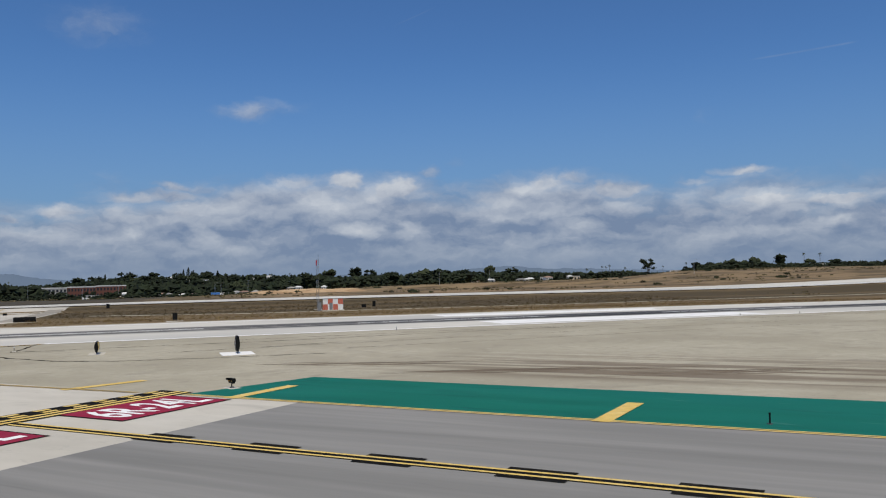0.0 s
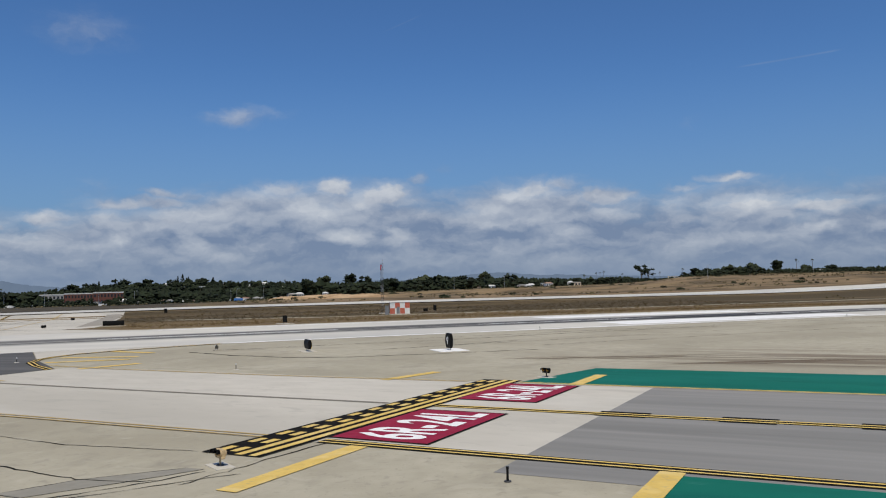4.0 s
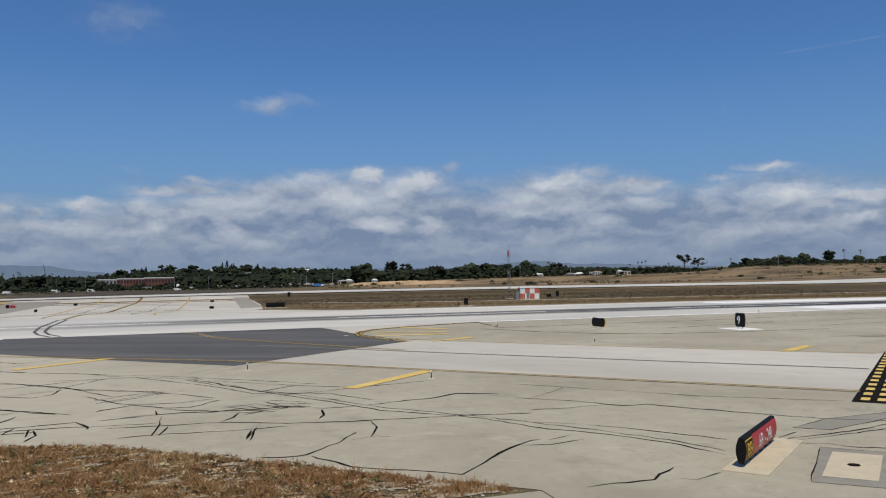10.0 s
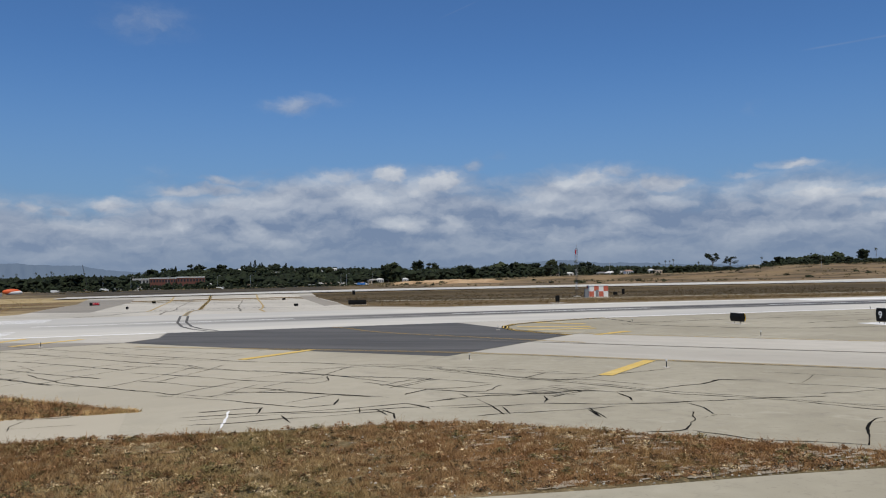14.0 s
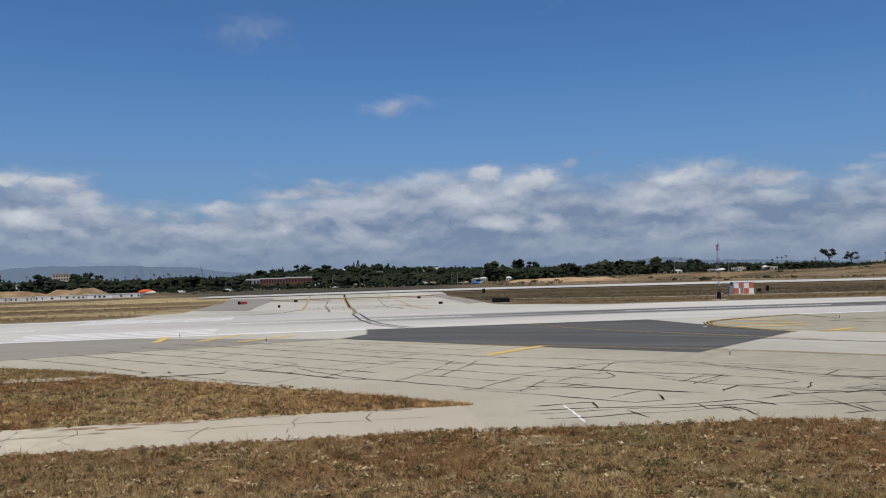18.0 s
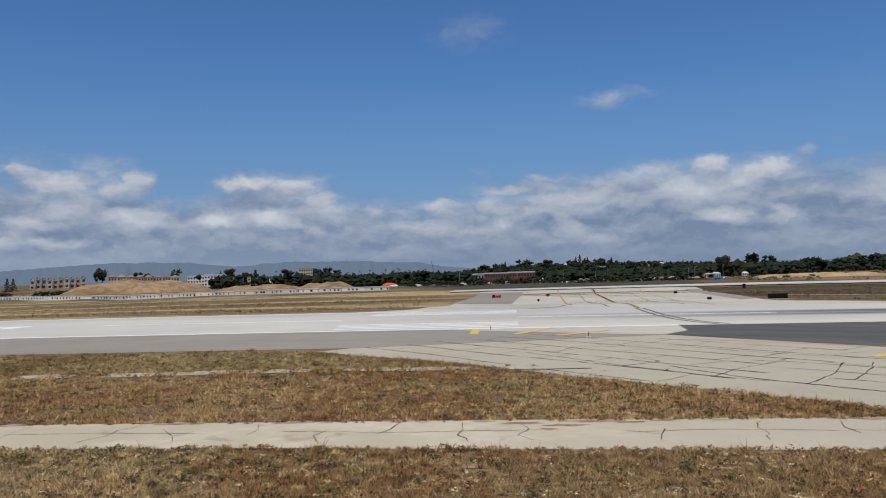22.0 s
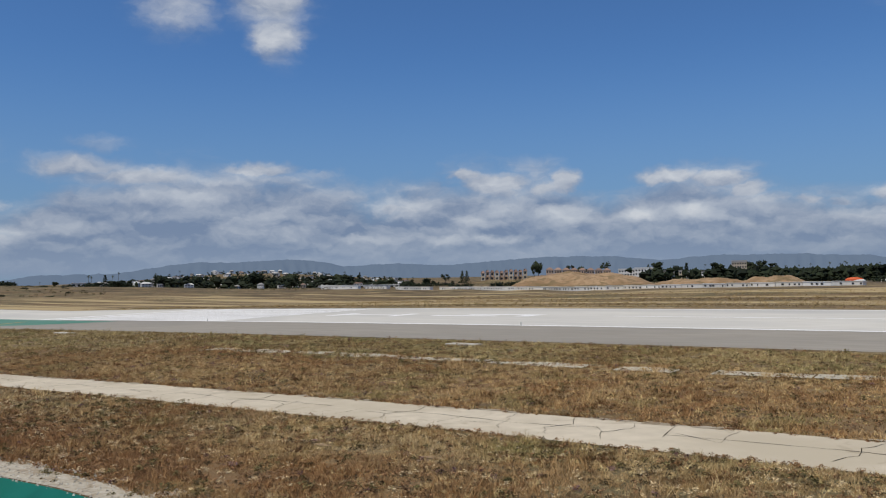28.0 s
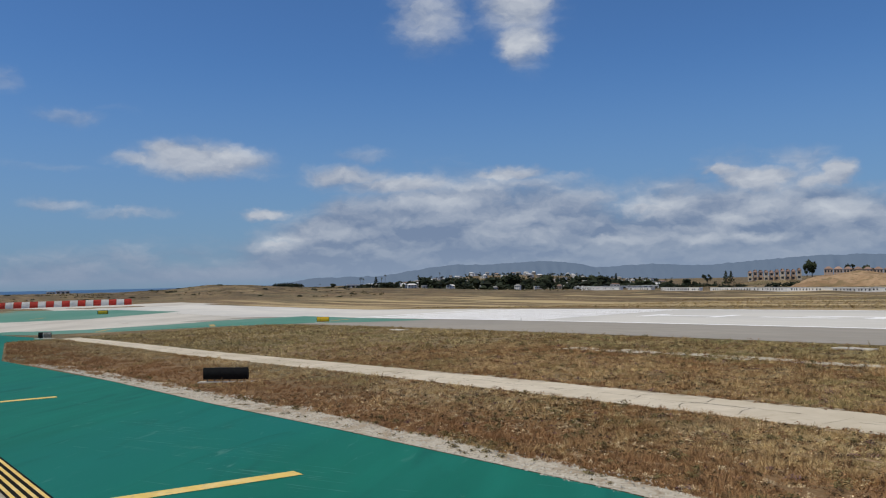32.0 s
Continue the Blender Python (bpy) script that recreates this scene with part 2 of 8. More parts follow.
def land(x, y):
    """The height of the ground; takes numbers or arrays."""
    x, y = np.asarray(x, float), np.asarray(y, float)
    u, w = np.clip((x + 35) / 130, -2.3, 2.3), np.clip((y - 80) / 130, -1, 2)
    q = RELIEF
    z = q[0] * u + q[1] * w + q[2] * u * u + q[3] * u * w + q[4] * w * w + q[5] * u ** 3 + q[6] * u * u * w + q[7] * u * w * w + q[8] * w ** 3
    z = z - 1.4 * ss(162, 218, y) * (1 - ss(285, 318, y))
    r = np.hypot(x - HEART[0], y - HEART[1])
    a = np.degrees(np.arctan2(x - HEART[0], y - HEART[1]))
    fa, f1, f2 = zip(*FAR)
    h1 = 7 + np.clip(r, 900, 2800) * np.tan(np.radians(np.interp(a, fa, f1)))
    h2 = 7 + 2800 * np.tan(np.radians(np.interp(a, fa, f2)))
    k, k2 = ss(420, 900, r), ss(1700, 2800, r)
    return (z * (1 - k) + h1 * k) * (1 - k2) + h2 * k2


def zz(x, y):
    return float(land(x, y))


def polar(az, r, base=HEART):
    """A place r metres from a point of the path, towards the compass angle az."""
    return base[0] + r * math.sin(radians(az)), base[1] + r * math.cos(radians(az))


D, N = Vector((0.657, -0.753)), Vector((0.753, 0.657))


def cross(s, n):
    """A place on the slanting taxiway: s along it towards the south-east, n across it towards the north-east."""
    p = D * s + N * n
    return p.x, p.y


# ---- tools for meshes ----
def mesh_from(name, bm, mats):
    me = bpy.data.meshes.new(name)
    bm.to_mesh(me)
    bm.free()
    for m in (mats if isinstance(mats, (list, tuple)) else [mats]):
        me.materials.append(m)
    return me


def part(name, bm, material, parent=None, label=""):
    ob = new(name, mesh_from(name, bm, material) if isinstance(bm, bmesh.types.BMesh) else bm)
    ob.parent = parent
    return tagged(ob, label)


def thing(name, label, category, group="", kind="", at=None):
    ob = new(name)
    ob.empty_display_size = 0.2
    if at is not None:
        ob.matrix_basis = at
    return tagged(ob, label, category, group, kind)


def arrays(name, verts, faces, mats):
    me = bpy.data.meshes.new(name)
    me.from_pydata(verts, [], faces)
    for m in (mats if isinstance(mats, (list, tuple)) else [mats]):
        me.materials.append(m)
    return me


def drape_bm(pts, off, cell=12.0):
    bm = bmesh.new()
    f = bm.faces.new([bm.verts.new((x, y, 0)) for x, y in pts])
    f.normal_update()
    if f.normal.z < 0:
        f.normal_flip()
    bmesh.ops.triangulate(bm, faces=bm.faces[:])
    xs, ys = [p[0] for p in pts], [p[1] for p in pts]
    for lo, hi, ax in ((min(xs), max(xs), 0), (min(ys), max(ys), 1)):
        k = math.floor(lo / cell) + 1
        while k * cell < hi:
            co, no = [0, 0, 0], [0, 0, 0]
            co[ax], no[ax] = k * cell, 1
            bmesh.ops.bisect_plane(bm, geom=bm.verts[:] + bm.edges[:] + bm.faces[:], plane_co=co, plane_no=no)
            k += 1
    z = land([v.co.x for v in bm.verts], [v.co.y for v in bm.verts])
    for v, h in zip(bm.verts, z):
        v.co.z = h + off
    return bm


def sheet(name, pts, mat, off, parent=None, label="", cell=12.0):
    return part(name, drape_bm(pts, off, cell), mat, parent, label)


def rect(x0, y0, x1, y1):
    return [(x0, y0), (x1, y0), (x1, y1), (x0, y1)]


def band(p0, p1, w):
    a, b = Vector(p0), Vector(p1)
    n = (b - a).normalized()
    n = Vector((-n.y, n.x)) * w / 2
    return [tuple(a + n), tuple(a - n), tuple(b - n), tuple(b + n)]


def ribbon(name, pts, width, mat, off, parent=None, label="", jag=0.0, step=3.0, seed=0, taper=False):
    """A strip along a line of places, lying on the ground; jag: how far it wanders."""
    rng = random.Random(seed)
    line = []
    for (x0, y0), (x1, y1) in zip(pts, pts[1:]):
        n = max(1, int(math.hypot(x1 - x0, y1 - y0) / step))
        line += [(x0 + (x1 - x0) * k / n, y0 + (y1 - y0) * k / n) for k in range(n)]
    line.append(pts[-1])
    if jag:
        drift = rng.uniform(0, 900)
        moved = []
        for i, (x, y) in enumerate(line):
            q = min(1.0, i * step / 1.5, (len(line) - 1 - i) * step / 1.5)
            d = [jag * (1.5 * noise.noise((i * step * 0.23 + drift, o, 0.5)) + 0.7 * noise.noise((i * step * 1.1 + drift, o, 3.5)) + 0.4 * rng.uniform(-1, 1)) * (q if i in (0, len(line) - 1) else 1) for o in (0.3, 7.3)]
            moved.append((x + d[0], y + d[1]))
        line = moved
    vs, fs = [], []
    for i, (x, y) in enumerate(line):
        a, b = line[max(i - 1, 0)], line[min(i + 1, len(line) - 1)]
        t = Vector((b[0] - a[0], b[1] - a[1]))
        t = t.normalized() if t.length > 1e-6 else Vector((1, 0))
        w = width / 2 * (0.8 + 0.9 * noise.noise((i * step * 0.7, width * 50 + seed, 1.7)) + rng.uniform(-0.2, 0.2) if jag else 1)
        if taper and i in (0, len(line) - 1):
            w *= 0.25
        for sgn in (1, -1):
            px, py = x - t.y * w * sgn, y + t.x * w * sgn
            vs.append((px, py, zz(px, py) + off))
        if i:
            k = 2 * i
            fs.append((k - 2, k - 1, k + 1, k))
    return part(name, arrays(name, vs, fs, mat), mat, parent, label)


def arc(cx, cy, r, a0, a1, n):
    return [(cx + r * math.cos(radians(a0 + (a1 - a0) * k / n)), cy + r * math.sin(radians(a0 + (a1 - a0) * k / n))) for k in range(n + 1)]


def box_bm(x0, x1, y0, y1, z0, z1, bevel=0.0, segs=2, bm=None):
    own = bm is None
    bm = bm or bmesh.new()
    made = bmesh.ops.create_cube(bm, size=1, matrix=Matrix.Translation(((x0 + x1) / 2, (y0 + y1) / 2, (z0 + z1) / 2)) @ Matrix.Diagonal((x1 - x0, y1 - y0, z1 - z0, 1)))
    if bevel:
        es = list({e for v in made["verts"] for e in v.link_edges})
        bmesh.ops.bevel(bm, geom=es, offset=bevel, segments=segs, profile=0.5, affect="EDGES", clamp_overlap=True)
    return bm


def tube_bm(p0, p1, r0, r1=None, sides=10, bm=None):
    bm = bm or bmesh.new()
    r1 = r0 if r1 is None else r1
    a, b = Vector(p0), Vector(p1)
    m = Matrix.Translation((a + b) / 2) @ (b - a).to_track_quat("Z", "Y").to_matrix().to_4x4()
    bmesh.ops.create_cone(bm, cap_ends=True, segments=sides, radius1=r0, radius2=r1, depth=(b - a).length, matrix=m)
    return bm


def letters(body, height, thick=0.0, bold=0.014):
    """A mesh of letters, standing on the x axis and centred, with capitals of that height."""
    cu = bpy.data.curves.new("letters", "FONT")
    cu.body, cu.size, cu.align_x, cu.extrude = body, height / 0.69, "CENTER", thick
    cu.resolution_u, cu.offset = 3, bold * height
    ob = new("letters", cu)
    me = bpy.data.meshes.new_from_object(ob.evaluated_get(bpy.context.evaluated_depsgraph_get()))
    bpy.data.objects.remove(ob)
    bpy.data.curves.remove(cu)
    bm = bmesh.new()
    bm.from_mesh(me)
    bpy.data.meshes.remove(me)
    return bm


# ---- materials ----
def rgba(c):
    return (*c, 1.0)


def surface(name, colors, scale=1.0, rough=0.85, bump=0.0, bump_scale=None, metal=0.0, mid=None, spots=None, island=0.0, thing_var=0.0, detail=6.0, stretch=(1, 1, 1), spec=0.2, turn=0.0):
    """A procedural surface: two colours mixed by fine noise, shaded by broad noise, with optional stains and relief."""
    m = bpy.data.materials.new(name)
    m.use_nodes = True
    t = m.node_tree
    b = t.nodes["Principled BSDF"]
    b.inputs["Roughness"].default_value, b.inputs["Metallic"].default_value = rough, metal
    b.inputs["Specular IOR Level"].default_value = spec
    co = t.nodes.new("ShaderNodeTexCoord").outputs["Object"]
    if stretch != (1, 1, 1):
        mp = t.nodes.new("ShaderNodeMapping")
        mp.vector_type = "TEXTURE"
        mp.inputs["Rotation"].default_value = (0, 0, radians(turn))
        mp.inputs["Scale"].default_value = [1 / v for v in stretch]
        t.links.new(co, mp.inputs[0])
        co = mp.outputs[0]

    def noise_at(sc, det=detail, dist=0.0):
        n = t.nodes.new("ShaderNodeTexNoise")
        n.inputs["Scale"].default_value, n.inputs["Detail"].default_value, n.inputs["Distortion"].default_value = sc, det, dist
        t.links.new(co, n.inputs["Vector"])
        return n.outputs["Fac"]

    def spread(fac, lo, hi):
        r = t.nodes.new("ShaderNodeMapRange")
        r.inputs[1].default_value, r.inputs[2].default_value = lo, hi
        t.links.new(fac, r.inputs[0])
        return r.outputs[0]

    def mix(fac, a, c, blend="MIX"):
        n = t.nodes.new("ShaderNodeMix")
        n.data_type, n.blend_type = "RGBA", blend
        for k, v in ((0, fac), (6, a), (7, c)):
            if isinstance(v, tuple):
                n.inputs[k].default_value = v
            elif isinstance(v, (int, float)):
                n.inputs[k].default_value = v
            else:
                t.links.new(v, n.inputs[k])
        return n.outputs[2]

    fine = noise_at(scale)
    col = mix(spread(fine, 0.3, 0.7), rgba(colors[0]), rgba(colors[1]))
    if mid:
        col = mix(spread(noise_at(mid[0], 4.0, 0.6), mid[2], mid[3]), col, rgba(mid[1]))
    for sc, c, lo, hi, amount in spots or ():
        f = spread(noise_at(sc, 5.0, 1.2), lo, hi)
        mm = t.nodes.new("ShaderNodeMath")
        mm.operation = "MULTIPLY"
        mm.inputs[1].default_value = amount
        t.links.new(f, mm.inputs[0])
        col = mix(mm.outputs[0], col, rgba(c))
    if island or thing_var:
        src = t.nodes.new("ShaderNodeNewGeometry").outputs["Random Per Island"] if island else t.nodes.new("ShaderNodeObjectInfo").outputs["Random"]
        amount = island or thing_var
        hsv = t.nodes.new("ShaderNodeHueSaturation")
        t.links.new(spread(src, -1 / (2 * amount) + 0.0, 1 / (2 * amount)), hsv.inputs["Value"])
        r = t.nodes.new("ShaderNodeMapRange")
        r.inputs[3].default_value, r.inputs[4].default_value = 1 - amount, 1 + amount
        t.links.new(src, r.inputs[0])
        t.links.new(r.outputs[0], hsv.inputs["Value"])
        t.links.new(col, hsv.inputs["Color"])
        col = hsv.outputs[0]
    t.links.new(col, b.inputs["Base Color"])
    if bump:
        bn = t.nodes.new("ShaderNodeBump")
        bn.inputs["Strength"].default_value = bump
        bn.inputs["Distance"].default_value = 0.02
        t.links.new(noise_at(bump_scale or scale * 3), bn.inputs["Height"])
        t.links.new(bn.outputs[0], b.inputs["Normal"])
    return m


def stain(m, make):
    """Lets make(tree, x, y, colour) change a surface's colour by its place."""
    t = m.node_tree
    b = t.nodes["Principled BSDF"]
    link = b.inputs["Base Color"].links[0]
    src = link.from_socket
    s = t.nodes.new("ShaderNodeSeparateXYZ")
    t.links.new(t.nodes.new("ShaderNodeTexCoord").outputs["Object"], s.inputs[0])
    t.links.new(make(t, s.outputs[0], s.outputs[1], src), b.inputs["Base Color"])
    return m


M = {}
M["soil"] = surface("dry_grass_soil", [(0.15, 0.105, 0.05), (0.245, 0.18, 0.09)], 1.6, 0.95, 0.6, 9.0,
                    mid=(0.05, (0.17, 0.10, 0.046), 0.45, 0.62), spots=[(0.16, (0.27, 0.20, 0.105), 0.5, 0.68, 0.8), (0.35, (0.085, 0.075, 0.04), 0.58, 0.7, 0.7), (0.028, (0.10, 0.088, 0.042), 0.5, 0.6, 0.75), (0.07, (0.33, 0.25, 0.14), 0.58, 0.68, 0.7), (0.12, (0.075, 0.065, 0.033), 0.6, 0.68, 0.7), (4.5, (0.40, 0.31, 0.17), 0.54, 0.64, 0.6), (7.0, (0.05, 0.038, 0.018), 0.54, 0.62, 0.7)])
M["old_concrete"] = surface("old_beige_concrete", [(0.385, 0.35, 0.262), (0.455, 0.415, 0.315)], 0.9, 0.82, 0.25, 14.0,
                            mid=(0.06, (0.35, 0.315, 0.232), 0.4, 0.62), spots=[(0.22, (0.26, 0.235, 0.18), 0.56, 0.74, 0.6), (1.4, (0.28, 0.255, 0.20), 0.58, 0.72, 0.5), (4.5, (0.24, 0.22, 0.17), 0.6, 0.72, 0.45), (0.6, (0.50, 0.46, 0.36), 0.6, 0.75, 0.5)])
M["new_concrete"] = surface("pale_concrete", [(0.52, 0.485, 0.41), (0.59, 0.55, 0.47)], 0.7, 0.8, 0.2, 14.0,
                            mid=(0.05, (0.43, 0.40, 0.335), 0.4, 0.68), spots=[(0.5, (0.35, 0.33, 0.28), 0.58, 0.76, 0.5), (2.2, (0.36, 0.34, 0.29), 0.6, 0.74, 0.4), (0.13, (0.57, 0.54, 0.47), 0.55, 0.7, 0.5)], stretch=(0.45, 1, 1), turn=-48.9)
M["runway"] = surface("grooved_runway_concrete", [(0.57, 0.545, 0.475), (0.64, 0.61, 0.54)], 0.5, 0.8, 0.2, 12.0,
                      mid=(0.04, (0.48, 0.465, 0.425), 0.4, 0.66), stretch=(0.35, 1, 1))
M["shoulder"] = surface("grey_shoulder_asphalt", [(0.29, 0.262, 0.215), (0.34, 0.31, 0.258)], 0.8, 0.88, 0.3, 20.0,
                        mid=(0.045, (0.26, 0.24, 0.205), 0.42, 0.66), stretch=(0.3, 1, 1))
M["asphalt"] = surface("weathered_grey_asphalt", [(0.225, 0.22, 0.205), (0.275, 0.265, 0.245)], 1.4, 0.86, 0.3, 20.0, mid=(0.3, (0.20, 0.195, 0.18), 0.44, 0.66), spots=[(0.9, (0.29, 0.28, 0.255), 0.58, 0.72, 0.35), (1.7, (0.15, 0.146, 0.135), 0.64, 0.76, 0.4)], stretch=(0.06, 1, 1), turn=-48.9)
M["dark_asphalt"] = surface("dark_asphalt", [(0.085, 0.083, 0.08), (0.11, 0.107, 0.102)], 0.9, 0.84, 0.35, 20.0, mid=(0.25, (0.135, 0.13, 0.122), 0.45, 0.66), spots=[(0.8, (0.06, 0.058, 0.055), 0.56, 0.7, 0.6)], stretch=(0.12, 1, 1), turn=-30)
M["green"] = surface("green_surface_paint", [(0.004, 0.12, 0.08), (0.006, 0.15, 0.10)], 0.6, 0.7, 0.2, 16.0,
                     mid=(0.07, (0.005, 0.135, 0.105), 0.45, 0.66), spots=[(0.35, (0.003, 0.085, 0.062), 0.56, 0.68, 0.6), (1.6, (0.10, 0.26, 0.21), 0.66, 0.76, 0.45), (0.12, (0.012, 0.17, 0.125), 0.55, 0.7, 0.6)], stretch=(0.22, 1, 1), turn=-48.9)
M["pale_green"] = surface("faded_green_surface_paint", [(0.07, 0.20, 0.14), (0.10, 0.24, 0.175)], 0.5, 0.75, 0.2, 16.0, mid=(0.05, (0.13, 0.25, 0.19), 0.42, 0.64), stretch=(1, 0.3, 1), turn=20)
M["yellow"] = surface("yellow_marking_paint", [(0.64, 0.44, 0.11), (0.73, 0.52, 0.15)], 2.0, 0.75, 0.2, 20.0, spots=[(2.6, (0.44, 0.35, 0.18), 0.56, 0.7, 0.7), (0.7, (0.74, 0.58, 0.26), 0.5, 0.68, 0.6)])
M["dim_yellow"] = surface("worn_yellow_marking_paint", [(0.42, 0.29, 0.09), (0.50, 0.35, 0.12)], 1.6, 0.8, 0.2, 20.0, spots=[(1.9, (0.34, 0.30, 0.22), 0.5, 0.7, 0.8)])
M["white_paint"] = surface("white_marking_paint", [(0.80, 0.79, 0.76), (0.88, 0.87, 0.84)], 1.5, 0.75, 0.2, 20.0, spots=[(0.8, (0.55, 0.54, 0.50), 0.58, 0.76, 0.7)])
M["black_paint"] = surface("black_marking_paint", [(0.009, 0.0085, 0.008), (0.018, 0.017, 0.015)], 2.0, 0.95, 0.2, 20.0, spots=[(1.5, (0.08, 0.075, 0.065), 0.62, 0.78, 0.6)], spec=0.03)
M["red_paint"] = surface("red_marking_paint", [(0.25, 0.012, 0.035), (0.30, 0.018, 0.045)], 1.5, 0.7, 0.2, 20.0, spots=[(1.8, (0.22, 0.06, 0.07), 0.6, 0.78, 0.5)])
M["tar"] = surface("crack_sealing_tar", [(0.008, 0.0075, 0.007), (0.022, 0.02, 0.017)], 2.0, 0.95, 0.2, spec=0.02)
M["tyre_rubber"] = surface("tyre_rubber_on_concrete", [(0.06, 0.058, 0.056), (0.17, 0.16, 0.145)], 0.9, 0.85)
M["pad"] = surface("tan_concrete_pad", [(0.50, 0.43, 0.30), (0.58, 0.50, 0.36)], 1.2, 0.85, 0.2, 14.0, spots=[(1.1, (0.38, 0.33, 0.24), 0.56, 0.72, 0.5)])
M["mend"] = surface("mended_grey_concrete", [(0.24, 0.225, 0.185), (0.30, 0.28, 0.23)], 1.2, 0.85, 0.3, 16.0, spots=[(1.3, (0.24, 0.22, 0.175), 0.55, 0.7, 0.6)])
M["path"] = surface("dusty_pale_concrete", [(0.52, 0.455, 0.343), (0.62, 0.545, 0.415)], 1.1, 0.9, 0.3, 12.0, mid=(0.16, (0.49, 0.425, 0.31), 0.42, 0.62), spots=[(0.5, (0.30, 0.24, 0.16), 0.6, 0.74, 0.6)])
M["sand"] = surface("pale_sandy_dirt", [(0.30, 0.25, 0.175), (0.42, 0.36, 0.27)], 2.2, 0.95, 0.5, 12.0, spots=[(0.8, (0.20, 0.14, 0.08), 0.55, 0.7, 0.6)])
M["bare_soil"] = surface("bare_brown_soil", [(0.26, 0.175, 0.095), (0.36, 0.25, 0.145)], 1.2, 0.95, 0.5, 8.0, spots=[(2.2, (0.13, 0.085, 0.04), 0.52, 0.66, 0.7), (0.7, (0.42, 0.31, 0.19), 0.56, 0.7, 0.6)])
M["pale_tar"] = surface("old_joint_filler", [(0.17, 0.155, 0.125), (0.24, 0.22, 0.18)], 2.0, 0.85)
M["gravel"] = surface("pale_gravel", [(0.36, 0.315, 0.235), (0.50, 0.45, 0.36)], 5.0, 0.95, 0.8, 16.0, spots=[(0.5, (0.27, 0.20, 0.12), 0.5, 0.64, 0.7), (2.5, (0.20, 0.15, 0.09), 0.56, 0.68, 0.7)])


def node_math(t, op, a, b=0.0, clamp=False):
    n = t.nodes.new("ShaderNodeMath")
    n.operation, n.use_clamp = op, clamp
    for i, v in enumerate((a, b)):
        if isinstance(v, (int, float)):
            n.inputs[i].default_value = v
        else:
            t.links.new(v, n.inputs[i])
    return n.outputs[0]


def node_smooth(t, a, b, v):
    n = t.nodes.new("ShaderNodeMapRange")
    n.interpolation_type = "SMOOTHSTEP"
    n.inputs[1].default_value, n.inputs[2].default_value = a, b
    t.links.new(v, n.inputs[0])
    return n.outputs[0]


def node_tint(t, fac, src, colour):
    mx = t.nodes.new("ShaderNodeMix")
    mx.data_type = "RGBA"
    t.links.new(fac, mx.inputs[0])
    t.links.new(src, mx.inputs[6])
    mx.inputs[7].default_value = rgba(colour)
    return mx.outputs[2]


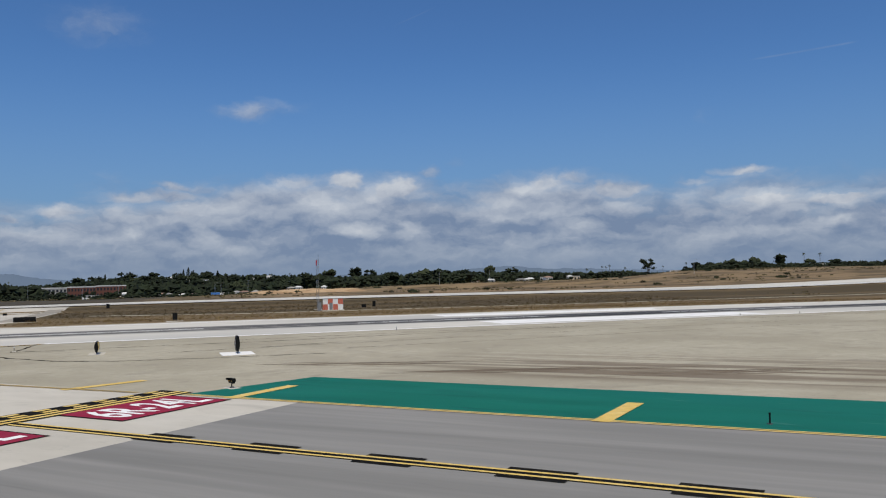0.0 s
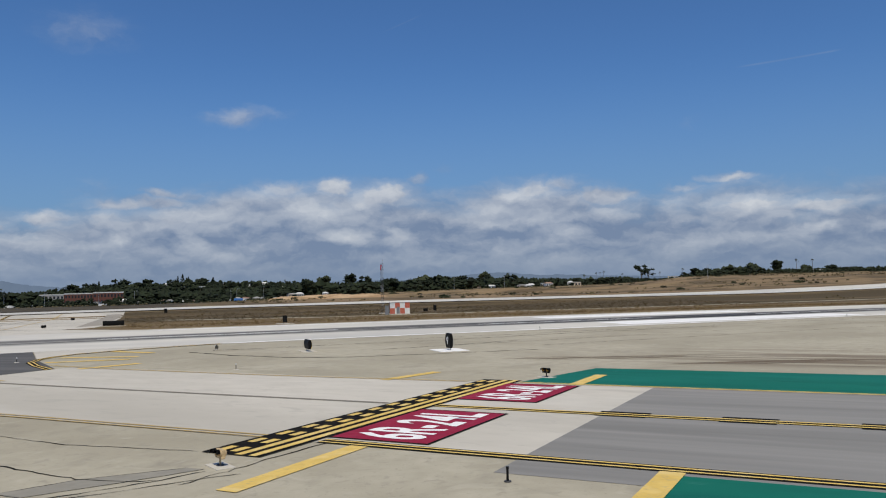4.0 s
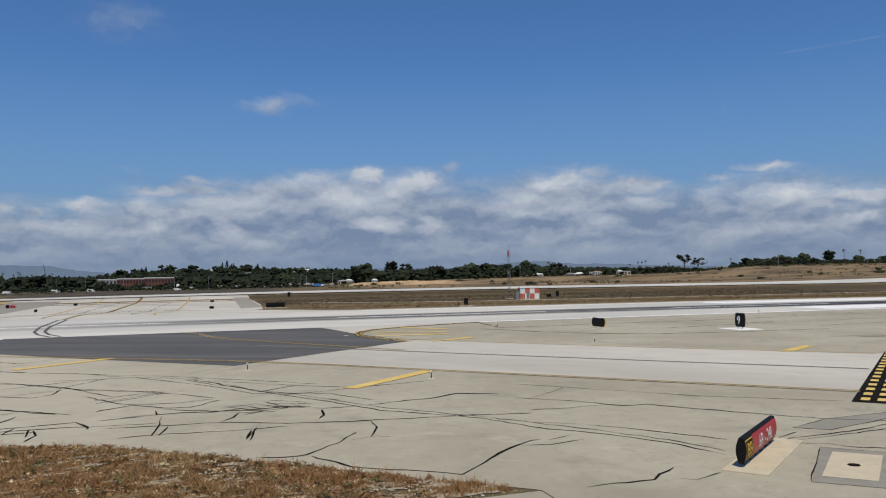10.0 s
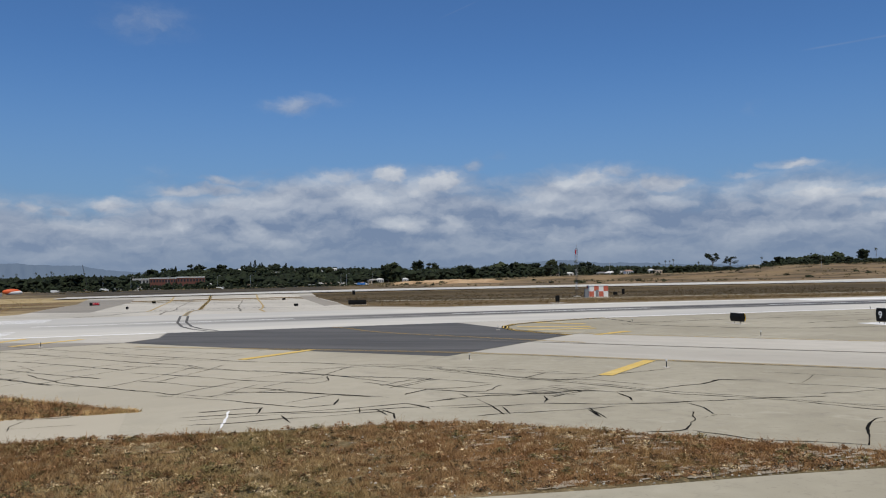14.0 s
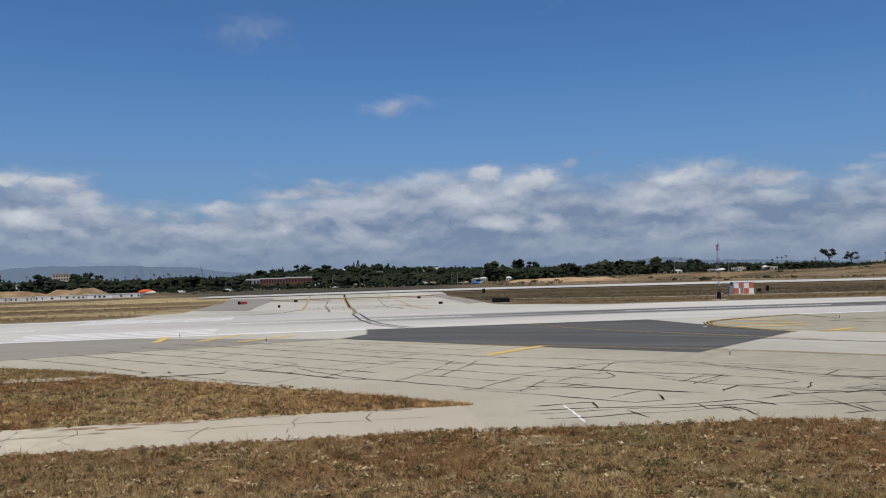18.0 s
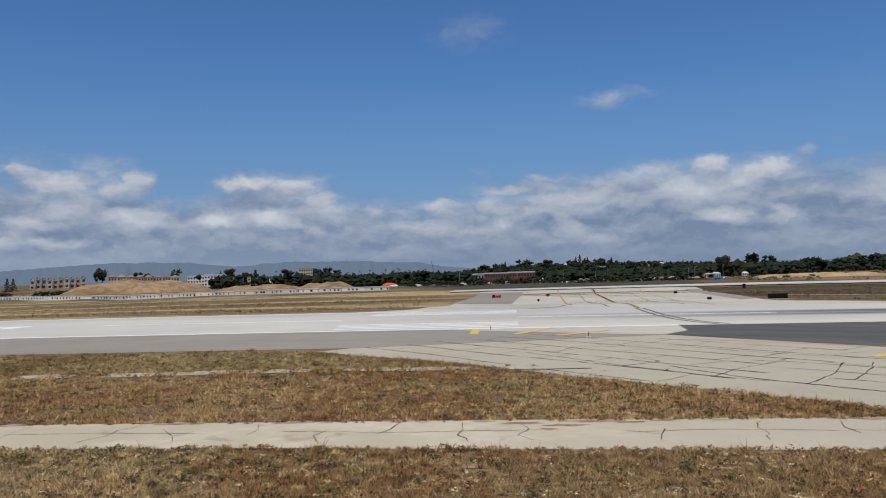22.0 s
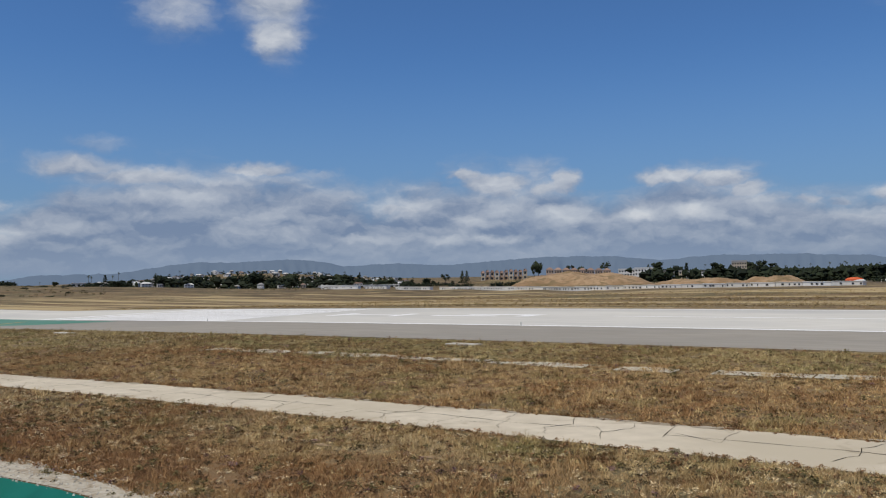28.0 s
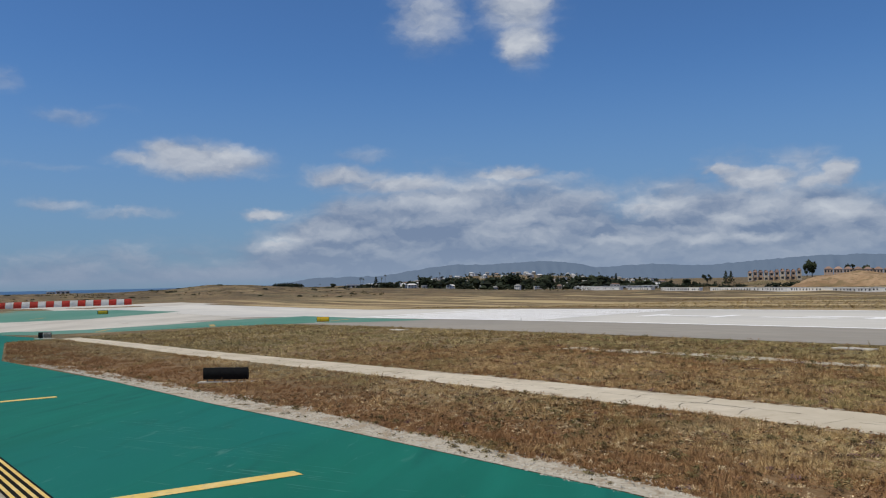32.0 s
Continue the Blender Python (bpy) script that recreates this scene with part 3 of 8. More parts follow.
def field_bands(t, x, y, src):
    """Mown bands of straw and brown along the far field."""
    def bands(ky, seed, lo, hi):
        comb = t.nodes.new("ShaderNodeCombineXYZ")
        t.links.new(node_math(t, "MULTIPLY", x, 0.0045), comb.inputs[0])
        t.links.new(node_math(t, "MULTIPLY", y, ky), comb.inputs[1])
        comb.inputs[2].default_value = seed
        nz = t.nodes.new("ShaderNodeTexNoise")
        nz.inputs["Scale"].default_value, nz.inputs["Detail"].default_value = 1.0, 4.0
        t.links.new(comb.outputs[0], nz.inputs["Vector"])
        return node_math(t, "MULTIPLY", node_smooth(t, lo, hi, nz.outputs["Fac"]), node_math(t, "MULTIPLY", node_smooth(t, 157, 161, y), node_smooth(t, -600, -480, x)))
    dune = node_math(t, "SUBTRACT", 1.0, node_smooth(t, -640, -500, x))
    west = node_math(t, "SUBTRACT", 0.85, node_math(t, "MULTIPLY", node_smooth(t, -130, -30, x), 0.65))
    col = node_tint(t, node_math(t, "MULTIPLY", bands(0.055, 1.0, 0.46, 0.56), west), src, (0.47, 0.36, 0.185))
    col = node_tint(t, node_math(t, "MULTIPLY", bands(0.085, 5.0, 0.53, 0.6), 0.85), col, (0.12, 0.08, 0.038))
    # the field east of the crossing: dark matted growth beyond the service road, browner before it
    east = node_math(t, "MULTIPLY", node_smooth(t, -40, -20, x), node_math(t, "SUBTRACT", 1.0, node_smooth(t, 306, 312, y)))
    col = node_tint(t, node_math(t, "MULTIPLY", east, node_math(t, "MULTIPLY", node_smooth(t, 160, 166, y), 0.7)), col, (0.14, 0.096, 0.045))
    deep = node_math(t, "MULTIPLY", node_smooth(t, 226, 240, y), node_math(t, "SUBTRACT", 1.0, node_math(t, "MULTIPLY", bands(0.04, 9.0, 0.5, 0.6), 0.5)))
    col = node_tint(t, node_math(t, "MULTIPLY", east, node_math(t, "MULTIPLY", deep, 0.92)), col, (0.07, 0.052, 0.025))
    comb = t.nodes.new("ShaderNodeCombineXYZ")
    t.links.new(node_math(t, "MULTIPLY", x, 0.02), comb.inputs[0])
    t.links.new(node_math(t, "MULTIPLY", y, 0.035), comb.inputs[1])
    nz = t.nodes.new("ShaderNodeTexNoise")
    nz.inputs["Scale"].default_value, nz.inputs["Detail"].default_value = 1.0, 8.0
    t.links.new(comb.outputs[0], nz.inputs["Vector"])
    # tan sandy slopes to the north-east with patches of scrub
    hills = node_math(t, "MAXIMUM", dune, node_smooth(t, 352, 375, y))
    col = node_tint(t, node_math(t, "MULTIPLY", node_smooth(t, 352, 375, y), node_math(t, "MULTIPLY", node_smooth(t, -30, 120, x), 0.7)), col, (0.245, 0.17, 0.093))
    col = node_tint(t, node_math(t, "MULTIPLY", hills, node_math(t, "MULTIPLY", node_smooth(t, 0.44, 0.58, nz.outputs["Fac"]), 0.8)), col, (0.085, 0.062, 0.032))
    # dark yards and hedges below the woods to the north
    right = node_math(t, "SUBTRACT", node_math(t, "ADD", x, 60.0), node_math(t, "MULTIPLY", y, 0.15))
    left = node_math(t, "ADD", node_math(t, "ADD", x, 60.0), node_math(t, "MULTIPLY", y, 0.17))
    yard = node_math(t, "MULTIPLY", node_math(t, "SUBTRACT", 1.0, node_smooth(t, -10, 15, right)), node_math(t, "MULTIPLY", node_smooth(t, -20, 20, left), node_smooth(t, 350, 356, y)))
    return node_tint(t, node_math(t, "MULTIPLY", yard, node_math(t, "ADD", node_math(t, "MULTIPLY", nz.outputs["Fac"], 0.5), 0.62), True), col, (0.055, 0.047, 0.032))


stain(M["soil"], field_bands)


def path_end(t, x, y, src):
    """The strip's dust thins out towards the apron."""
    return node_tint(t, node_math(t, "MULTIPLY", node_smooth(t, -96, -71, x), 0.85), src, (0.475, 0.43, 0.333))


stain(M["path"], path_end)

# ---- the land ----
def spaced(lo, hi, step, end, grow=1.12):
    mid = list(np.arange(lo, hi + 0.1, step))
    out_hi, d, v = [], step, hi
    while v < end:
        d *= grow
        v += d
        out_hi.append(min(v, end))
    out_lo, d, v = [], step, lo
    while v > -end:
        d *= grow
        v -= d
        out_lo.append(max(v, -end))
    return np.array(out_lo[::-1] + mid + out_hi)


gx, gy = spaced(-420, 260, 10, 4850), spaced(-50, 430, 10, 4850)
GX, GY = np.meshgrid(gx, gy)
GZ = land(GX, GY)
rough_amount = ss(380, 700, np.hypot(GX - HEART[0], GY - HEART[1])) * 1.6 * np.where(GX > -180, ss(395, 470, GY), 1)
GZ = GZ + rough_amount * np.array([[noise.noise((x * 0.021, y * 0.021, 4.2)) + 0.5 * noise.noise((x * 0.06, y * 0.06, 1.2)) for x in gx] for y in gy])
nx = len(gx)
faces = [(j * nx + i, j * nx + i + 1, (j + 1) * nx + i + 1, (j + 1) * nx + i) for j in range(len(gy) - 1) for i in range(nx - 1)]
ground = part("ground", arrays("ground", np.stack([GX.ravel(), GY.ravel(), GZ.ravel()], 1).tolist(), faces, M["soil"]), M["soil"])
for p in ground.data.polygons:
    p.use_smooth = True
tagged(ground, "dry brown grassland soil reaching to low hills", "ground", kind="structure")

M["sea"] = surface("hazy_blue_sea", [(0.035, 0.085, 0.16), (0.045, 0.10, 0.18)], 0.01, 0.35, 0.3, 0.3)
sea = tagged(part("water", arrays("water", [(-4900, -1200, -14), (-900, -1200, -14), (-1300, 560, -14), (-4900, 2250, -14)], [(0, 1, 2, 3)], M["sea"]), M["sea"]),
             "flat blue sea beyond the dunes", "sea", kind="structure")

# ---- runway ----
def rubber(t, x, y, src):
    def mth(op, a, b, clamp=False):
        n = t.nodes.new("ShaderNodeMath")
        n.operation, n.use_clamp = op, clamp
        for i, v in enumerate((a, b)):
            if isinstance(v, (int, float)):
                n.inputs[i].default_value = v
            else:
                t.links.new(v, n.inputs[i])
        return n.outputs[0]

    def smooth(a, b, v):
        n = t.nodes.new("ShaderNodeMapRange")
        n.interpolation_type = "SMOOTHSTEP"
        n.inputs[1].default_value, n.inputs[2].default_value = a, b
        t.links.new(v, n.inputs[0])
        return n.outputs[0]

    comb = t.nodes.new("ShaderNodeCombineXYZ")
    t.links.new(mth("MULTIPLY", x, 0.012), comb.inputs[0])
    t.links.new(mth("MULTIPLY", y, 0.55), comb.inputs[1])
    nz = t.nodes.new("ShaderNodeTexNoise")
    nz.inputs["Scale"].default_value, nz.inputs["Detail"].default_value = 1.0, 5.0
    t.links.new(comb.outputs[0], nz.inputs["Vector"])
    d = mth("ABSOLUTE", mth("SUBTRACT", y, 133.2), 0)
    core = mth("SUBTRACT", 1.0, smooth(3.2, 8.6, d))
    along = mth("ADD", mth("MULTIPLY", smooth(-115, -10, x), 0.62), mth("MULTIPLY", smooth(-15, 60, x), 0.38))
    f = mth("MULTIPLY", mth("MULTIPLY", core, along), mth("ADD", smooth(0.3, 0.62, nz.outputs["Fac"]), 0.55), True)
    mx = t.nodes.new("ShaderNodeMix")
    mx.data_type = "RGBA"
    t.links.new(mth("MULTIPLY", f, 0.97), mx.inputs[0])
    t.links.new(src, mx.inputs[6])
    mx.inputs[7].default_value = (0.03, 0.03, 0.031, 1)
    return mx.outputs[2]


stain(M["runway"], rubber)
RY0, RYC, RY1 = 112.1, 133.5, 155.0
runway = tagged(sheet("runway", rect(-470, RY0 - 0.2, 900, RY1 + 1.6), M["runway"], 0.03, cell=15), "pale concrete runway with dark tyre rubber along its middle", "runway", kind="structure")
for x0, x1 in ((-262, -69.8), (-11.5, 900)):
    sheet("edge_stripe", rect(x0, RY0 - 0.6, x1, RY0 + 0.6), M["white_paint"], 0.045, runway, "white edge stripe")
for x0, x1 in ((-262, -104), (-18, 900)):
    sheet("edge_stripe", rect(x0, RY1 - 0.6, x1, RY1 + 0.6), M["white_paint"], 0.045, runway, "white edge stripe")
# touchdown bars on both sides of the middle
for base, sgn in ((RYC - 18.3, 1), (RYC + 18.3, -1)):
    for k in range(4):
        y = base + sgn * k * 2.45
        sheet("touchdown_bar", rect(-110.5 - 0.3 * k, y - 0.65, -88.0, y + 0.65), M["white_paint"], 0.045, runway, "white touchdown bar")
# large aiming blocks
sheet("aiming_block", rect(52.5, RY0 + 3.0, 104.5, RY0 + 12.8), M["white_paint"], 0.045, runway, "large white aiming block")
sheet("aiming_block", rect(54, RY1 - 10.5, 104.5, RY1 - 2.5), M["white_paint"], 0.045, runway, "large white aiming block")
# threshold stripes
for k in range(16):
    y = RYC - 20.6 + k * 2.75
    sheet("threshold_stripe", rect(-262, y - 0.88, -212, y + 0.88), M["white_paint"], 0.045, runway, "white threshold stripe")
sheet("threshold_bar", rect(-268.5, RYC - 22, -265.5, RYC + 22), M["white_paint"], 0.045, runway, "white threshold bar")
# runway number as plain bars
for x0, x1, y0, y1 in ((-203, -187, 131.5, 133.0), (-203, -200.6, 128.6, 136.4), (-189, -187, 128.6, 136.4), (-181, -168.5, 130.6, 132.4), (-176, -162, 134.4, 136.2), (-165, -162.3, 130.6, 136)):
    sheet("number_bar", rect(x0, y0, x1, y1), M["white_paint"], 0.045, runway, "white painted number bar")
for k, x in enumerate((-149.5, -88, -27, 34, 95, 156)):
    sheet("centre_dash", rect(x, RYC - 0.45, x + 36, RYC + 0.45), M["white_paint"], 0.045, runway, "worn white centre dash")

# ---- other pavements ----
shoulder = tagged(sheet("shoulder", [(-330, 90.4), (-103.5, 90.6), (-73.5, 99.2), (-70.3, 104), (-69.6, RY0 - 0.25), (-330, RY0 - 0.25)], M["shoulder"], 0.028, cell=15),
                  "grey-beige asphalt runway shoulder", "shoulder", kind="structure")
north_shoulder = tagged(sheet("shoulder", rect(-20, RY1 + 1.65, 900, RY1 + 4.4), M["new_concrete"], 0.026, cell=15), "pale runway shoulder on the far side", "shoulder", kind="structure")


def taxi_streaks(t, x, y, src):
    """Brown streaks left along the taxiing direction, north-east of the green pavement."""
    def mth(op, a, b, clamp=False):
        n = t.nodes.new("ShaderNodeMath")
        n.operation, n.use_clamp = op, clamp
        for i, v in enumerate((a, b)):
            if isinstance(v, (int, float)):
                n.inputs[i].default_value = v
            else:
                t.links.new(v, n.inputs[i])
        return n.outputs[0]

    def smooth(a, b, v):
        n = t.nodes.new("ShaderNodeMapRange")
        n.interpolation_type = "SMOOTHSTEP"
        n.inputs[1].default_value, n.inputs[2].default_value = a, b
        t.links.new(v, n.inputs[0])
        return n.outputs[0]

    s = mth("ADD", mth("MULTIPLY", x, D.x), mth("MULTIPLY", y, D.y))
    n = mth("ADD", mth("MULTIPLY", x, N.x), mth("MULTIPLY", y, N.y))
    comb = t.nodes.new("ShaderNodeCombineXYZ")
    t.links.new(mth("MULTIPLY", s, 0.035), comb.inputs[0])
    t.links.new(mth("MULTIPLY", n, 0.55), comb.inputs[1])
    nz = t.nodes.new("ShaderNodeTexNoise")
    nz.inputs["Scale"].default_value, nz.inputs["Detail"].default_value = 1.0, 6.0
    t.links.new(comb.outputs[0], nz.inputs["Vector"])
    place = mth("MULTIPLY", mth("MULTIPLY", smooth(51, 55, n), mth("SUBTRACT", 1.0, smooth(62, 76, n))), smooth(-42, -22, s))
    f = mth("MULTIPLY", mth("MULTIPLY", smooth(0.42, 0.56, nz.outputs["Fac"]), place), 0.72)
    mx = t.nodes.new("ShaderNodeMix")
    mx.data_type = "RGBA"
    t.links.new(f, mx.inputs[0])
    t.links.new(src, mx.inputs[6])
    mx.inputs[7].default_value = (0.15, 0.11, 0.072, 1)
    return mx.outputs[2]


def bleached(t, x, y, src):
    """The western slabs lie paler, bleached by the sun."""
    k = node_math(t, "MULTIPLY", node_math(t, "SUBTRACT", 1.0, node_smooth(t, -66, -44, x)), node_smooth(t, 42, 52, y))
    return node_tint(t, node_math(t, "MULTIPLY", k, 0.5), src, (0.53, 0.48, 0.372))


stain(M["old_concrete"], bleached)
stain(M["old_concrete"], taxi_streaks)
apron = tagged(sheet("pavement", [(-70.2, 54.2), (-71.9, 56.3), (-77.7, 62.6), (-85.7, 69.8), (-90, 73.8), (-95.5, 79.6), (-100.4, 83.0), (-106.0, 87.8), (-103.5, 90.55), (-73.5, 99.15), (-47.4, 72.0), (-29.1, 86.8),
                                  (-31.8, 99), (-33.4, RY0 - 0.25), (420, RY0 - 0.25), (420, -60), (-44, -60), (-41.2, 31.5), (-43.2, 33.5), (-45.6, 35.6),
                                  (-49.6, 39.6), (-53.3, 43.2), (-57, 45.4), (-62, 46.1), (-70.2, 46.9)], M["old_concrete"], 0.02, cell=15),
               "old beige concrete taxiway apron with many tarred cracks", "pavement", kind="structure")
south_taxiway = tagged(sheet("taxiway", [(-44.05, -60), (-41.25, 31.45), (-45, 31.4), (-49, 32), (-54.7, 32.5), (-60, 33.3), (-80, 33.6), (-118, 33.6), (-118, 20), (-420, 20), (-420, -60)],
                             M["old_concrete"], 0.02, cell=15), "old beige concrete taxiway beside the dry grass", "taxiway", kind="structure")
patch = tagged(sheet("asphalt_patch", [(-33.45, RY0 - 0.3), (-31.8, 99), (-29.1, 86.8), (-47.4, 72), (-57.5, 82), (-69, 94.1), (-73.5, 99.15), (-70.3, 104), (-69.6, RY0 - 0.3)], M["dark_asphalt"], 0.036, cell=15),
               "dark grey asphalt infill between runway and taxiway", "asphalt", kind="structure")
corner = tagged(sheet("pavement", [(-33.3, RY0 - 0.3), (-31.75, 99.2), (-31.0, 101.0), (-28.4, 104.6), (-23.8, 107.1), (-18.0, 109.4), (-11.8, 111.2), (-11.8, RY0 - 0.3)], M["new_concrete"], 0.03), "pale concrete corner beside the yellow curve", "pavement", kind="structure")
fillet = tagged(sheet("pavement", [(-98, RY0 - 0.3), (-92, 108.5), (-78, 101.0), (-73.6, 99.4), (-70.5, 104), (-69.8, RY0 - 0.3)], M["new_concrete"], 0.04), "pale concrete corner beside the dark asphalt", "pavement", kind="structure")
path = tagged(sheet("path", [(-70.15, 46.95), (-70.15, 54.15), (-110, 54.7), (-150, 53.6), (-200, 51), (-262, 51.5), (-262, 48), (-200, 47.2), (-150, 48.9), (-122, 49.3), (-100, 49.1), (-90, 48.5), (-80, 47.9), (-72, 47.7)], M["path"], 0.024), "cracked pale concrete strip through the dry grass", "path", kind="structure")

# slanting taxiway: pale concrete, then grey asphalt past the holding line
taxiway = tagged(sheet("taxiway", [cross(-85.2, 15.2), cross(-30.2, 15.0), cross(-30.2, 37.6), cross(-84.3, 37.2)], M["new_concrete"], 0.03), "pale concrete taxiway with holding marks", "taxiway", kind="structure")
taxiway_east = tagged(sheet("taxiway", [cross(-30.2, 12.6), cross(140, 12.6), cross(140, 37.6), cross(-30.2, 37.6)], M["asphalt"], 0.03), "grey asphalt taxiway with yellow and black lines", "taxiway", kind="structure")
island_n = tagged(sheet("green_island", [cross(-39.6, 38.0), cross(-37.2, 48.2), cross(60, 48.2), cross(60, 38.0)], M["green"], 0.034), "green painted pavement beside the taxiway", "painted pavement", kind="structure")
island_s = tagged(sheet("green_island", [cross(-24.4, 14.4), cross(60, 14.4), cross(60, -6), cross(-24.8, -6)], M["green"], 0.034), "green painted pavement beside the taxiway", "painted pavement", kind="structure")

# lines
def double_line(parent, pts, gap=0.3, w=0.16, mat="yellow", black=True, rim=0.3):
    if black:
        ribbon("black_border", pts, 2 * w + gap + rim, M["black_paint"], 0.05, parent, "black border of a yellow line")
    for sgn in (1, -1):
        shifted = []
        for i, (x, y) in enumerate(pts):
            a, b = pts[max(i - 1, 0)], pts[min(i + 1, len(pts) - 1)]
            t = Vector((b[0] - a[0], b[1] - a[1])).normalized()
            shifted.append((x - t.y * sgn * (gap + w) / 2, y + t.x * sgn * (gap + w) / 2))
        ribbon("yellow_line", shifted, w, M[mat], 0.062, parent, "yellow edge line")


double_line(taxiway, [cross(-118, 7.2), cross(-104.7, 10.2), cross(-96, 12.4), cross(-88, 14.0), cross(-80, 14.9), cross(-60, 15.3), cross(-43.2, 15.4)], mat="dim_yellow", black=False)
double_line(taxiway_east, [cross(-39.9, 15.4), cross(-20, 15.2), cross(20, 15.2), cross(120, 15.2)])
ribbon("brown_line", [cross(-96, 25.6), cross(-70, 26.0), cross(-43.2, 26.4)], 0.42, M["pale_tar"], 0.05, taxiway, "dark worn centre joint")
double_line(taxiway_east, [cross(-39.9, 26.4), cross(-10, 26.6), cross(30, 26.6), cross(120, 26.6)], gap=0.34, w=0.2, rim=0.1)
for k in range(22):
    s = -30.5 + k * 6.1
    sheet("black_dash", [cross(s, 25.85), cross(s + 2.6, 25.85), cross(s + 2.6, 27.35), cross(s, 27.35)], M["black_paint"], 0.055, taxiway_east, "black dash between the yellow lines")
double_line(island_n, [cross(-39.5, 37.75), cross(0, 37.75), cross(60, 37.75)], gap=0.12, black=False)
double_line(taxiway, [cross(-43.2, 37.3), cross(-60, 36.6), cross(-80, 36.6), cross(-88, 37.2)], mat="dim_yellow", black=False, gap=0.1)
double_line(patch, [(-50.0, 111.6), (-48.4, 107.5), (-47.6, 102.8), (-45.3, 97.4), (-41.2, 91.3), (-35.8, 82.9), (-32.2, 77.6)], mat="dim_yellow", black=False, gap=0.22)
curve = [(-29.5, 86.2), (-31.1, 91.2), (-32.0, 95.5), (-31.6, 99.0), (-30.4, 102.0), (-27.9, 105.0), (-23.6, 107.4), (-18.0, 109.6), (-11.8, 111.4)]
double_line(apron, curve, mat="yellow", black=True)
for p0, p1 in (((-24.5, 106.2), (-20.2, 101.0)), ((-29.6, 100.2), (-21.8, 96.4)), ((-30.6, 94.6), (-22.6, 93.6)), ((-27.0, 85.2), (-21.8, 87.8))):
    sheet("yellow_bar", band(p0, p1, 1.0), M["yellow"], 0.05, apron, "yellow shoulder bar")
for s, n0, n1, par in ((-37.6, 6.7, 15.0, apron), (-69.9, 5.4, 14.6, apron), (-99.6, 3.0, 11.7, apron)):
    sheet("yellow_bar", [cross(s - 0.46, n0), cross(s + 0.46, n0), cross(s + 0.46, n1), cross(s - 0.46, n1)], M["yellow"], 0.05, par, "yellow shoulder bar")
sheet("yellow_bar", band((-5.2, 61.4), (0.1, 64.3), 0.92), M["yellow"], 0.05, apron, "yellow shoulder bar")
for s, n0, n1, par in ((-35.4, 37.4, 43.6, island_n), (-12.0, 37.4, 43.6, island_n), (11, 37.4, 43.6, island_n), (-24.2, 9.0, 14.8, island_s)):
    sheet("yellow_bar", [cross(s - 0.46, n0), cross(s + 0.46, n0), cross(s + 0.46, n1), cross(s - 0.46, n1)], M["yellow"], 0.06, par, "yellow shoulder bar")
for p0, p1 in (((-92.9, 103.8), (-92.8, 111.4)), ((-88.4, 102.7), (-84.6, 110.6)), ((-84.2, 100.2), (-78.3, 106.3))):
    sheet("yellow_bar", band(p0, p1, 0.95), M["yellow"], 0.055, shoulder, "yellow shoulder bar")

# holding line: two rows of dashes and two full lines on black
H0, H1 = 11.5, 38.7
sheet("holding_ground", [cross(-43.4, H0), cross(-40.2, H0), cross(-39.7, H1), cross(-42.6, H1)], M["black_paint"], 0.06, taxiway, "black ground of the holding line")
def hold(n, s):
    """s from the dashed side to the full side, following the slight skew of the line."""
    return cross(s + (n - H0) / (H1 - H0) * 0.55, n)


for s0 in (-43.05, -42.3):
    for k in range(14):
        n0 = H0 + 0.5 + k * 1.93
        sheet("yellow_dash", [hold(n0, s0), hold(n0, s0 + 0.42), hold(n0 + 0.95, s0 + 0.42), hold(n0 + 0.95, s0)], M["yellow"], 0.072, taxiway, "yellow dash of the holding line")
for s0 in (-41.6, -40.85):
    sheet("yellow_line", [hold(H0 + 0.05, s0), hold(H0 + 0.05, s0 + 0.4), hold(H1 - 0.05, s0 + 0.4), hold(H1 - 0.05, s0)], M["yellow"], 0.072, taxiway, "full yellow line of the holding line")

for n0, n1 in ((16.3, 24.8), (29.2, 36.9)):
    sg = tagged(sheet("painted_sign", [cross(-40.0, n0), cross(-35.0, n0), cross(-35.0, n1), cross(-40.0, n1)], M["red_paint"], 0.06, cell=6), "dark red painted holding sign with white figures on the taxiway", "ground marking")
    bm = letters("6R-24L", 3.4, bold=0.03)
    w = max(v.co.x for v in bm.verts) - min(v.co.x for v in bm.verts)
    kx = (n1 - n0 - 0.9) / w
    for v in bm.verts:
        s, n = -35.8 - v.co.y, (n0 + n1) / 2 + v.co.x * kx
        x, y = cross(s, n)
        v.co = (x, y, zz(x, y) + 0.072)
    part("lettering", bm, M["white_paint"], sg, "white painted lettering 6R-24L")
    sheet("border", [cross(-40.16, n0 - 0.16), cross(-34.84, n0 - 0.16), cross(-34.84, n1 + 0.16), cross(-40.16, n1 + 0.16)], M["black_paint"], 0.055, sg, "black border")

# ---- west end: green pavement, gravel, blast pad ----
green_west = tagged(sheet("green_pavement", [(-117, 20.4), (-117, 33.8), (-129, 34.6), (-145, 34.2), (-160, 33.5), (-180, 33.2), (-215, 31.4), (-262, 39.8), (-262, 47.6), (-300, 45.5), (-420, 40), (-420, 20.4)], M["green"], 0.034, cell=15),
                    "green painted pavement with yellow bars beside the gravel", "painted pavement", kind="structure")
double_line(green_west, [(-116, 20.3), (-300, 20.3), (-420, 20.3)], gap=0.16, w=0.14, rim=0.2)
double_line(green_west, [(-116, 19.7), (-300, 19.7), (-420, 19.7)], gap=0.16, w=0.14, rim=0.2)
